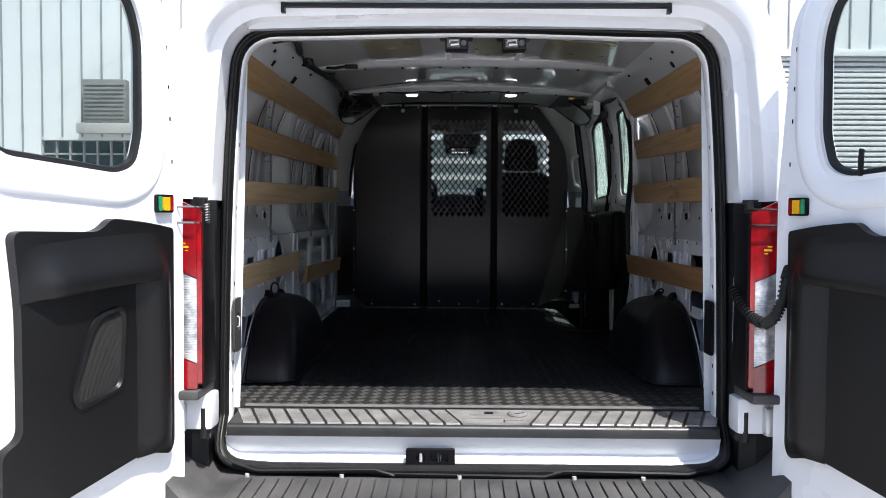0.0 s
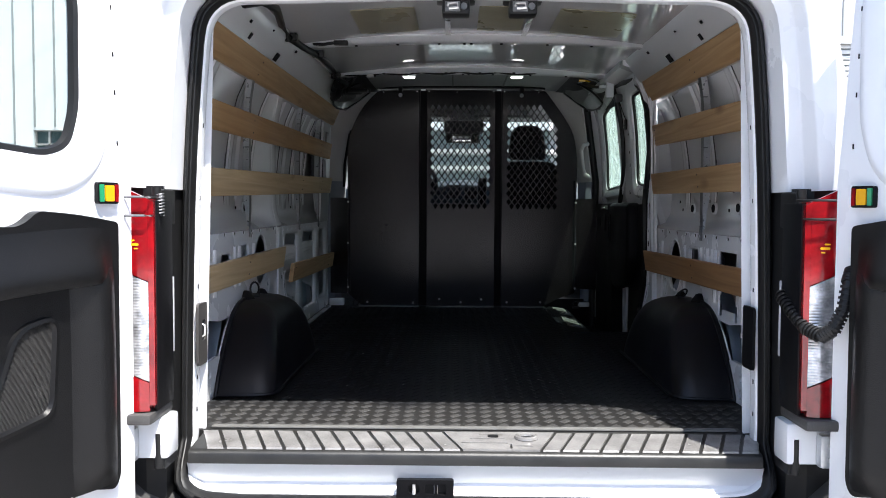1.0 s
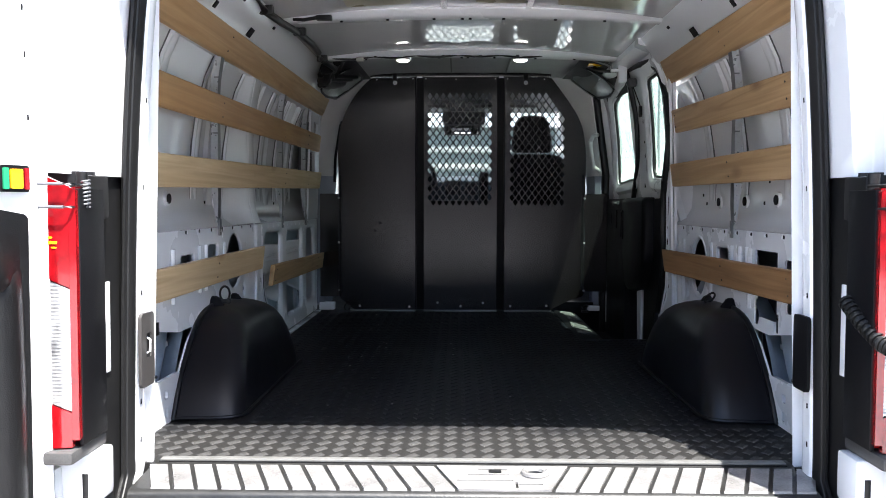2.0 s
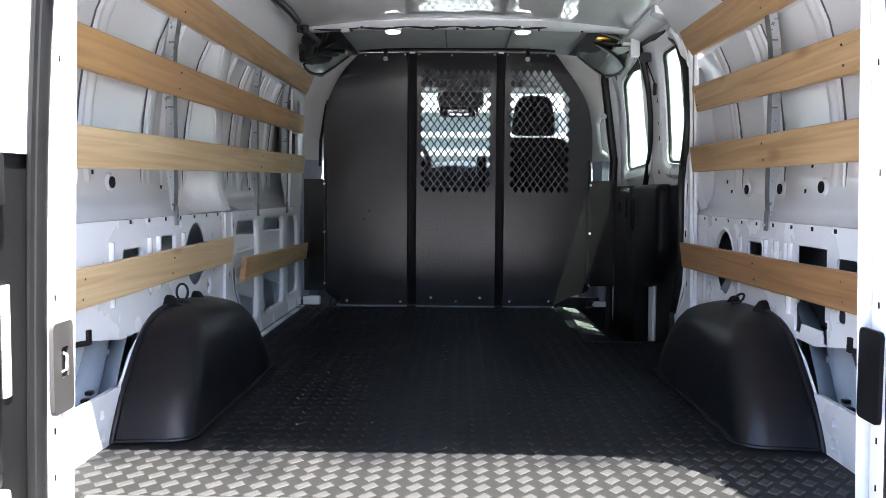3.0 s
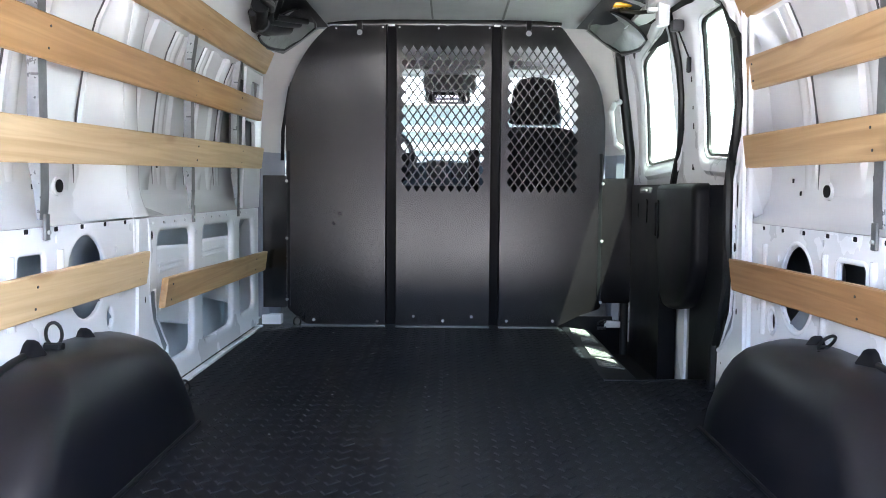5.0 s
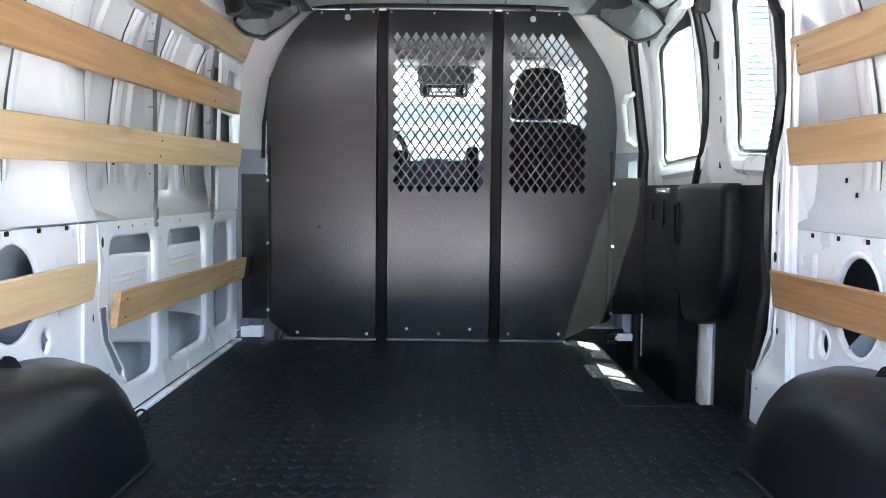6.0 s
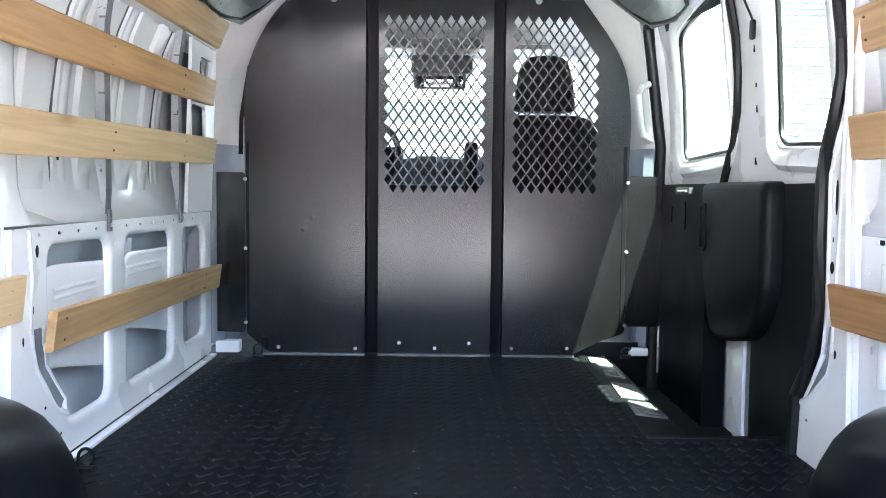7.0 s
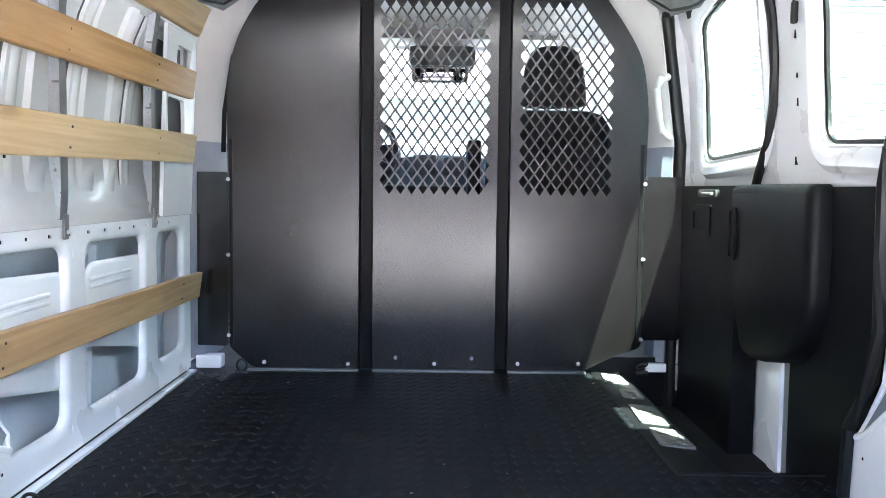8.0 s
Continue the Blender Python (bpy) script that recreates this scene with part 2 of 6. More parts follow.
def part(name, bm, material, parent=None, label="", smooth=True):
    """Links a bmesh as one mesh object, under a thing or part if one is given."""
    bmesh.ops.recalc_face_normals(bm, faces=bm.faces[:])
    me = bpy.data.meshes.new(name)
    bm.to_mesh(me)
    bm.free()
    me.materials.append(material)
    if smooth:
        me.shade_smooth()
        me.set_sharp_from_angle(angle=radians(38))
    ob = new(name, me)
    if parent:
        ob.parent = parent
    if label:
        ob["label"] = label
    return ob


def thing(name, label, category, group="", kind=""):
    """An empty that carries a thing's parts."""
    return tagged(new(name), label, category, group, kind)


def box(bm, lo, hi, bevel=0.0, m=None):
    """A box between two corners, its edges rounded."""
    lo, hi = Vector(lo), Vector(hi)
    mat = Matrix.Translation((lo + hi) / 2) @ Matrix.Diagonal((*(hi - lo), 1))
    r = bmesh.ops.create_cube(bm, size=1, matrix=mat)
    vs = r["verts"]
    if bevel:
        es = list({e for v in vs for e in v.link_edges})
        rb = bmesh.ops.bevel(bm, geom=es, offset=bevel, segments=2, affect="EDGES", profile=0.6)
        vs = list({v for f in rb["faces"] for v in f.verts} | {v for v in vs if v.is_valid})
    if m is not None:
        bmesh.ops.transform(bm, matrix=m, verts=vs)
    return vs


def boxes(*items, bevel=0.0):
    bm = bmesh.new()
    for lo, hi in items:
        box(bm, lo, hi, bevel)
    return bm


def cyl(bm, a, b, r1, r2=None, seg=12):
    """A capped cylinder or cone from a to b."""
    a, b = Vector(a), Vector(b)
    d = b - a
    m = Matrix.Translation((a + b) / 2) @ d.to_track_quat("Z", "Y").to_matrix().to_4x4()
    bmesh.ops.create_cone(bm, cap_ends=True, segments=seg, radius1=r1, radius2=r1 if r2 is None else r2, depth=d.length, matrix=m)
    return bm


def tube(bm, pts, r, seg=8, closed=False):
    """A round tube swept along points."""
    pts = [Vector(p) for p in pts]
    n = len(pts)
    rings = []
    for i, p in enumerate(pts):
        a = pts[(i - 1) % n] if closed or i else p
        b = pts[(i + 1) % n] if closed or i < n - 1 else p
        q = (b - a).to_track_quat("Z", "Y")
        rings.append([bm.verts.new(p + q @ Vector((r * math.cos(k * math.tau / seg), r * math.sin(k * math.tau / seg), 0))) for k in range(seg)])
    for i in range(n if closed else n - 1):
        r0, r1 = rings[i], rings[(i + 1) % n]
        off = min(range(seg), key=lambda o: (r0[0].co - r1[o].co).length)
        for k in range(seg):
            bm.faces.new((r0[k], r0[(k + 1) % seg], r1[(k + 1 + off) % seg], r1[(k + off) % seg]))
    if not closed:
        bm.faces.new(rings[0][::-1])
        bm.faces.new(rings[-1])
    return bm


def loft(bm, sections, closed=False, caps=False):
    """Skins a row of sections with equal numbers of points. closed: each section is a ring."""
    rows = [[bm.verts.new(p) for p in s] for s in sections]
    k = len(rows[0])
    for a, b in zip(rows, rows[1:]):
        for i in range(k if closed else k - 1):
            j = (i + 1) % k
            bm.faces.new((a[i], a[j], b[j], b[i]))
    if caps:
        bm.faces.new(rows[0][::-1])
        bm.faces.new(rows[-1])
    return bm


def inside(p, poly):
    hit = False
    for (x0, y0), (x1, y1) in zip(poly, poly[1:] + poly[:1]):
        if (y0 > p[1]) != (y1 > p[1]) and p[0] < (x1 - x0) * (p[1] - y0) / (y1 - y0) + x0:
            hit = not hit
    return hit


def plate(bm, outline, holes, thick, put, folds=()):
    """A sheet with holes: outline and holes as 2D polygons, put(u, v, w) gives the place; w runs from 0 to thick; folds are further loops along which it bends."""
    from mathutils.geometry import delaunay_2d_cdt
    pts, faces = [], []
    for ring in [outline, *holes, *folds]:
        faces.append(list(range(len(pts), len(pts) + len(ring))))
        pts += [Vector(p) for p in ring]
    co, _, tri, _, _, _ = delaunay_2d_cdt(pts, [], faces, 0, 1e-6)
    keep = []
    for t in tri:
        c = sum((co[i] for i in t), Vector((0, 0))) / len(t)
        if inside(c, outline) and not any(inside(c, h) for h in holes):
            keep.append(t)
    front = [bm.verts.new(put(p.x, p.y, 0)) for p in co]
    back = [bm.verts.new(put(p.x, p.y, thick)) for p in co]
    count = {}
    for t in keep:
        bm.faces.new([front[i] for i in t])
        bm.faces.new([back[i] for i in t[::-1]])
        for a, b in zip(t, (*t[1:], t[0])):
            count[(a, b)] = 1
    for a, b in count:
        if (b, a) not in count:
            bm.faces.new((front[b], front[a], back[a], back[b]))
    loose = [v for v in front + back if not v.link_faces]
    bmesh.ops.delete(bm, geom=loose, context="VERTS")
    return bm


def rrect(u0, v0, u1, v1, r, seg=4):
    """A rounded rectangle as a polygon."""
    r = min(r, abs(u1 - u0) / 2 - 1e-4, abs(v1 - v0) / 2 - 1e-4)
    out = []
    for cx, cy, a in ((u1 - r, v1 - r, 0), (u0 + r, v1 - r, 90), (u0 + r, v0 + r, 180), (u1 - r, v0 + r, 270)):
        out += [(cx + r * math.cos(radians(a + 90 * k / seg)), cy + r * math.sin(radians(a + 90 * k / seg))) for k in range(seg + 1)]
    return out


def oval(u, v, ru, rv, seg=24):
    return [(u + ru * math.cos(k * math.tau / seg), v + rv * math.sin(k * math.tau / seg)) for k in range(seg)]


def rounded(pts, r, seg=5):
    """Rounds the corners of a closed polygon; r may be one radius or one a corner."""
    out, n = [], len(pts)
    rs = r if isinstance(r, (list, tuple)) else [r] * n
    for i in range(n):
        p, a, b = Vector(pts[i]), Vector(pts[i - 1]), Vector(pts[(i + 1) % n])
        if rs[i] <= 0:
            out.append(tuple(p))
            continue
        da, db = (a - p), (b - p)
        k = min(rs[i], 0.49 * da.length, 0.49 * db.length)
        p0, p1 = p + da.normalized() * k, p + db.normalized() * k
        for s in range(seg + 1):
            t = s / seg
            out.append(tuple(p0 * (1 - t) ** 2 + p * 2 * t * (1 - t) + p1 * t * t))
    return out


def grow(poly, d):
    """Offsets a counter-clockwise polygon outwards by d."""
    out, n = [], len(poly)
    for i in range(n):
        a, p, b = Vector(poly[i - 1]), Vector(poly[i]), Vector(poly[(i + 1) % n])
        t = ((p - a).normalized() + (b - p).normalized())
        t = t.normalized() if t.length > 1e-6 else (b - p).normalized()
        out.append((p.x + t.y * d, p.y - t.x * d))
    return out


def interp(x, pts):
    if x <= pts[0][0]:
        return pts[0][1]
    for (x0, y0), (x1, y1) in zip(pts, pts[1:]):
        if x <= x1:
            return y0 + (y1 - y0) * (x - x0) / (x1 - x0)
    return pts[-1][1]

# ---- the van's shell ----
# floor with the step well cut out beside the side doors
FLOOR = [(-0.90, 0.15), (0.90, 0.15), (0.90, 2.10), (0.52, 2.10), (0.515, 3.22), (-0.90, 3.22)]
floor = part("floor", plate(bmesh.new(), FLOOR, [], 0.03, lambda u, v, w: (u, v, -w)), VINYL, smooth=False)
tagged(floor, "black vinyl load floor with a raised diamond tread", "floor", kind="structure")

# sub-floor under the sill, the step well and the cab
sub = bmesh.new()
box(sub, (-0.97, 0.02, -0.12), (0.97, 4.5, -0.32))
tagged(part("underfloor", sub, HOLE), "dark steel underside of the van floor", "floor", kind="structure")


def side_profile(s):
    """Cross-section of a side above the ledge, from the ledge's lip to the cant rail's inner edge."""
    return [(s * x, z) for x, z in ((0.8722, 0.5445), (0.90, 0.556), (0.935, 0.575), (0.955, 0.61), (0.962, 0.70), (0.958, 0.82), (0.942, 0.95),
                                    (0.915, 1.06), (0.885, 1.13), (0.850, 1.135), (0.835, 1.16), (0.815, 1.22), (0.775, 1.275), (0.735, 1.325), (0.72, 1.37), (0.70, 1.41))]


def side_wall(name, s, y0, y1, label):
    """One long side: upper skin with ledge and cant rail, outer skin, all one shell."""
    prof = side_profile(s)
    outer = [(s * x, z) for x, z in ((0.83, 1.45), (0.93, 1.20), (0.985, 0.95), (1.0, 0.6), (1.0, 0.2), (0.985, -0.2), (0.97, -0.3))]
    low = [(s * 0.965, -0.3), (s * 0.97, -0.05), (s * 0.968, 0.25), (s * 0.955, 0.50), (s * 0.900, 0.535), (s * 0.890, 0.5435)]
    ring = prof + outer + low
    bm = bmesh.new()
    n = max(2, int((y1 - y0) / 0.15))
    loft(bm, [[(x, y0 + (y1 - y0) * i / n, z) for x, z in ring] for i in range(n + 1)], closed=True, caps=True)
    # closing bulkheads at both ends of the hollow side
    for yy in (y0 + 0.005, y1 - 0.03):
        for lo, hi, z0, z1 in ((0.885, 0.985, -0.28, 0.54), (0.89, 0.96, 0.55, 1.10)):
            xa, xb = sorted((s * lo, s * hi))
            box(bm, (xa, yy, z0), (xb, yy + 0.02, z1))
    ob = part(name, bm, SKIN)
    return tagged(ob, label, "wall", kind="structure")


wall_left = side_wall("wall_left", -1, 0.06, 3.16, "white painted steel van side with ledge and roof rail")
wall_right = side_wall("wall_right", 1, 0.06, 1.86, "white painted steel van side with ledge and roof rail")


def gap_to(p, poly):
    """Distance from a point to the nearest edge of a polygon."""
    best = 9.0
    for a, b in zip(poly, poly[1:] + poly[:1]):
        dx, dy = b[0] - a[0], b[1] - a[1]
        k = min(1.0, max(0.0, ((p[0] - a[0]) * dx + (p[1] - a[1]) * dy) / (dx * dx + dy * dy + 1e-12)))
        best = min(best, math.hypot(p[0] - a[0] - k * dx, p[1] - a[1] - k * dy))
    return best


def lower_panel(s, y1, holes, foot, rolls):
    """The pressed inner panel below the ledge; the slots are real cuts, and the edges of the large openings roll outwards. rolls: opening, width and depth of the roll."""
    out = [(0.10, 0.543), (0.10, 0.30), (0.45, 0.272), (0.655, 0.241), (0.76, 0.243), (1.40, 0.20), (1.52, foot), (1.60, 0.015), (y1, 0.015), (y1, 0.543)]
    def put(u, v, w):
        sink = 0.0
        for h, wide, deep in rolls:
            if min(q[0] for q in h) - wide < u < max(q[0] for q in h) + wide:
                k = max(0.0, 1.0 - gap_to((u, v), h) / wide)
                sink = max(sink, deep * (1.0 - math.sqrt(max(0.0, 1.0 - k * k))))
        return (s * (0.872 + w + sink), u, v)
    folds = [grow(h, wide * k) for h, wide, deep in rolls for k in (0.12, 0.3, 0.55, 0.8, 1.0)]
    bm = plate(bmesh.new(), out, holes, 0.006, put, folds)
    return part("inner_panel", bm, WHITE, wall_left if s < 0 else wall_right, "white pressed inner panel with cut-outs")


def slots(y0, y1, step, z, w=0.027, h=0.011, skip=()):
    n = int((y1 - y0) / step)
    return [rrect(y0 + i * step, z, y0 + i * step + w, z + h, 0.002, 1) for i in range(n + 1) if i not in skip]


HOLES_L = [oval(1.296, 0.414, 0.107, 0.101), rrect(0.965, 0.395, 1.08, 0.486, 0.012), rrect(0.68, 0.40, 0.81, 0.466, 0.012),
           oval(1.428, 0.295, 0.018, 0.027, 14), rounded([(1.80, 0.10), (1.95, 0.086), (2.138, 0.086), (2.15, 0.498), (1.80, 0.498)], 0.045), rounded([(2.265, 0.088), (2.665, 0.088), (2.675, 0.496), (2.265, 0.496)], 0.045), rounded([(2.795, 0.10), (3.05, 0.10), (3.045, 0.496), (2.795, 0.496)], 0.045)]
HOLES_L += slots(0.72, 1.55, 0.135, 0.531) + slots(1.74, 2.95, 0.105, 0.521, 0.018, 0.008)
HOLES_L += [rrect(y, z, y + 0.008, z + 0.018, 0.002, 1) for y, z in ((0.55, 0.43), (0.62, 0.36), (0.86, 0.33), (1.13, 0.505), (1.47, 0.46), (1.49, 0.34),
                                                                        (1.53, 0.40), (2.16, 0.06), (2.18, 0.47), (2.70, 0.07), (2.70, 0.48), (3.06, 0.49))]
HOLES_R = [oval(1.404, 0.391, 0.100, 0.106), rrect(1.045, 0.385, 1.175, 0.476, 0.012), oval(1.555, 0.286, 0.022, 0.027, 14),
           [(0.60, 0.487), (0.60, 0.31), (0.585, 0.31), (0.585, 0.255), (0.615, 0.255), (0.62, 0.285), (0.74, 0.285), (0.75, 0.26), (0.787, 0.26), (0.787, 0.33), (0.77, 0.34),
            (0.77, 0.40), (0.785, 0.42), (0.785, 0.487)][::-1], rrect(0.44, 0.40, 0.545, 0.47, 0.012), rrect(0.49, 0.32, 0.535, 0.35, 0.008)]
HOLES_R += slots(0.55, 1.72, 0.135, 0.527)
HOLES_R += [rrect(y, z, y + 0.008, z + 0.018, 0.002, 1) for y, z in ((0.50, 0.37), (0.82, 0.45), (0.93, 0.505), (0.95, 0.34), (1.23, 0.46), (1.25, 0.505), (1.52, 0.45), (1.66, 0.30), (1.68, 0.46))]
lower_panel(-1, 3.13, HOLES_L, 0.12, [(h, 0.010, 0.004) for h in HOLES_L[:4]] + [(h, 0.022, 0.013) for h in HOLES_L[4:7]])
lower_panel(1, 1.83, HOLES_R, 0.12, [(h, 0.010, 0.004) for h in HOLES_R[:3]])
# primed outer skin seen through the cut-outs, its right copy coloured for shade, and its ribs
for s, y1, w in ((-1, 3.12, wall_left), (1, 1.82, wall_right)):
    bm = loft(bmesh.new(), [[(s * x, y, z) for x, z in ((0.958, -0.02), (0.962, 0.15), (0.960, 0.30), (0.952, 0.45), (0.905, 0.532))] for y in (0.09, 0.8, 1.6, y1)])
    part("outer_skin", bm, PRIMER if s < 0 else SHADEDPRIMER, w, "blue-grey primed outer skin" if s < 0 else "outer skin coloured darker, as if unlit")
    for y in (0.34, 0.95, 1.28, 1.78, 2.42, 2.88):
        if y < y1:
            part("skin_rib", tube(bmesh.new(), [(s * 0.955, y, 0.0), (s * 0.955, y + 0.03, 0.25), (s * 0.945, y + 0.05, 0.48)], 0.02, 6), PRIMER, w)
# near-black boxes standing in for the shade behind the small slots
for s, holes, w in ((-1, HOLES_L[7:], wall_left), (1, HOLES_R[6:], wall_right)):
    bm = bmesh.new()
    for h in holes:
        us, vs = [q[0] for q in h], [q[1] for q in h]
        xa, xb = sorted((s * 0.876, s * 0.886))
        box(bm, (xa, min(us) - 0.001, min(vs) - 0.001), (xb, max(us) + 0.001, max(vs) + 0.001))
    part("slot_shade", bm, HOLE, w)
part("jamb_strip", boxes(((0.955, 1.84, -0.2), (1.0, 1.90, 1.16))), WHITE, wall_right)


def bead(name, s, loop, r, parent, x=0.872, closed=True):
    """A pressed bead round an opening or along a line of the inner panel."""
    bm = tube(bmesh.new(), [(s * x, u, v) for u, v in loop], r, 10, closed)
    bmesh.ops.scale(bm, vec=(0.55, 1, 1), verts=bm.verts[:], space=Matrix.Translation((-s * x, 0, 0)))
    return part(name, bm, WHITE, parent)


# pressed plates set back in the two rear bays, open above and below them
for edge, cuts in (([(1.78, 0.222), (1.88, 0.214), (2.08, 0.178), (2.175, 0.160), (2.175, 0.438), (1.87, 0.452), (1.78, 0.440)], [rrect(1.95, 0.262, 1.962, 0.270, 0.003, 1)]),
                   ([(2.285, 0.236), (2.35, 0.232), (2.62, 0.182), (2.705, 0.160), (2.705, 0.440), (2.34, 0.446), (2.285, 0.415)], [rrect(2.33, 0.30, 2.338, 0.308, 0.003, 1)])):
    edge = rounded(edge, 0.02)
    roll = lambda u, v, w, edge=edge: (-0.889 - w - 0.006 * max(0.0, 1.0 - gap_to((u, v), edge) / 0.012) ** 2, u, v)
    part("bay_plate", plate(bmesh.new(), edge, cuts, 0.004, roll, [grow(edge, -0.004), grow(edge, -0.008), grow(edge, -0.012)]), WHITE, wall_left, "recessed white bay plate with pressed ribs")
# crooked pipes on the skin behind the front bay
for y, r in ((2.905, 0.013), (2.985, 0.016)):
    part("skin_pipe", tube(bmesh.new(), [(-0.938, y, 0.06), (-0.938, y - 0.012, 0.16), (-0.938, y + 0.014, 0.23), (-0.938, y, 0.33), (-0.936, y - 0.014, 0.42), (-0.93, y + 0.01, 0.52)], r, 10), WHEELHOUSE, wall_left)
for h in HOLES_R[:3]:
    bead("pressed_lip", 1, grow(h, 0.008), 0.006, wall_right)
for y, z0, z1 in ((1.15, 0.36, 0.49), (0.93, 0.34, 0.49), (0.86, 0.34, 0.49), (0.60, 0.33, 0.49)):
    bead("pressed_rib", -1, [(y, z0), (y, z0 + 0.01), (y, (z0 + z1) / 2), (y, z1 - 0.01), (y, z1)], 0.014, wall_left, closed=False)
for y, z0, z1 in ((1.24, 0.30, 0.49), (1.01, 0.36, 0.49), (0.93, 0.36, 0.49), (0.86, 0.36, 0.49), (1.62, 0.24, 0.49), (0.83, 0.30, 0.49)):
    bead("pressed_rib", 1, [(y, z0), (y, (z0 + z1) / 2), (y, z1)], 0.014, wall_right, closed=False)
for y0, y1, z in ((1.85, 2.09, 0.258), (1.85, 2.09, 0.275), (1.85, 2.09, 0.375), (1.85, 2.09, 0.393), (1.87, 2.06, 0.32), (2.31, 2.60, 0.262), (2.31, 2.60, 0.280), (2.31, 2.60, 0.385), (2.31, 2.60, 0.403), (2.34, 2.57, 0.33)):
    bead("pressed_rib", -1, [(y0, z), (y0 + 0.01, z + 0.001), ((y0 + y1) / 2, z + 0.002), (y1 - 0.01, z + 0.001), (y1, z)], 0.006, wall_left, x=0.8885, closed=False)

# upright pillars between the panels: backing, raised hat with a flared foot, recess and rolled lip
def pillar(s, owner, back, hat, recess, lip, roll, dots):
    lean = lambda v: 0.015 if s < 0 else -0.09 * max(0.0, v - 1.0)
    if s < 0:
        nudge = lambda u, v: u + interp(v, [(0.08, 0.035), (0.3, 0.052)])
        drop = lambda v: v - interp(v, [(0.02, 0.0), (0.15, 0.036), (0.37, 0.038), (0.54, 0.0)])
        back, hat, recess, lip, roll = ([(nudge(u, v), drop(v)) for u, v in q] for q in (back, hat, recess, lip, roll))
        dots = [(nudge(u, v), drop(v), *q) for u, v, *q in dots]
    if s > 0:
        nudge = lambda u, v: u + interp(v, [(0.12, -0.02), (0.3, -0.045), (0.5, -0.055), (0.8, -0.06), (1.0, -0.075)]) * min(1.0, max(0.0, (u - 1.74) / 0.1))
        back, hat, recess, lip, roll = ([(nudge(u, v), v) for u, v in q] for q in (back, hat, recess, lip, roll))
    ob = part("pillar", plate(bmesh.new(), rounded(back, 0.012), [], 0.012, lambda u, v, w: (s * (0.858 + w + lean(v)), u, v)), WHITE, owner, "white steel pillar with a flared gusset foot")
    part("hat", plate(bmesh.new(), rounded(hat, 0.014), [], 0.010, lambda u, v, w: (s * (0.848 + w + lean(v)), u, v)), WHITE, ob)
    part("hat_edge", tube(bmesh.new(), [(s * (0.852 + lean(v)), u, v) for u, v in roll], 0.008, 10), WHITE, ob)
    # the pocket's shade is a grey plate, not depth
    part("recess", plate(bmesh.new(), recess, [], 0.003, lambda u, v, w: (s * (0.853 + w + lean(v)), u, v)), POCKETSHADE, ob, "grey plate coloured as a shaded pocket in the pillar")
    part("rolled_lip", tube(bmesh.new(), [(s * (0.855 + lean(v)), u, v) for u, v in lip], 0.006, 8), WHITE, ob)
    bm = bmesh.new()
    for u, v, ru, rv, x in dots:
        c = [bm.verts.new((s * (x + lean(v)), u + a, v + b)) for a, b in oval(0, 0, ru, rv, 12)]
        bm.faces.new(c)
    part("pillar_hole", bm, HOLE, ob, smooth=False)


pillar(-1, wall_left, [(1.535, 0.543), (1.70, 0.543), (1.70, 0.36), (1.715, 0.28), (1.815, 0.185), (1.815, 0.015), (1.54, 0.015)],
       [(1.565, 0.543), (1.635, 0.543), (1.645, 0.45), (1.635, 0.36), (1.66, 0.28), (1.765, 0.17), (1.815, 0.15), (1.815, 0.015), (1.555, 0.015)],
       [(1.667, 0.365), (1.70, 0.365), (1.71, 0.285), (1.808, 0.185), (1.79, 0.165), (1.768, 0.178), (1.675, 0.285)],
       [(1.70, 0.37), (1.702, 0.33), (1.714, 0.28), (1.77, 0.225), (1.812, 0.185), (1.816, 0.155)],
       [(1.637, 0.54), (1.647, 0.45), (1.637, 0.36), (1.662, 0.28), (1.72, 0.215), (1.767, 0.168), (1.817, 0.148)],
       [(1.665, 0.40, 0.005, 0.010, 0.8565), (1.70, 0.19, 0.005, 0.004, 0.8465), (1.69, 0.50, 0.008, 0.014, 0.8565), (1.78, 0.10, 0.004, 0.004, 0.8465), (1.60, 0.35, 0.004, 0.010, 0.8465), (1.60, 0.09, 0.005, 0.005, 0.8465)])
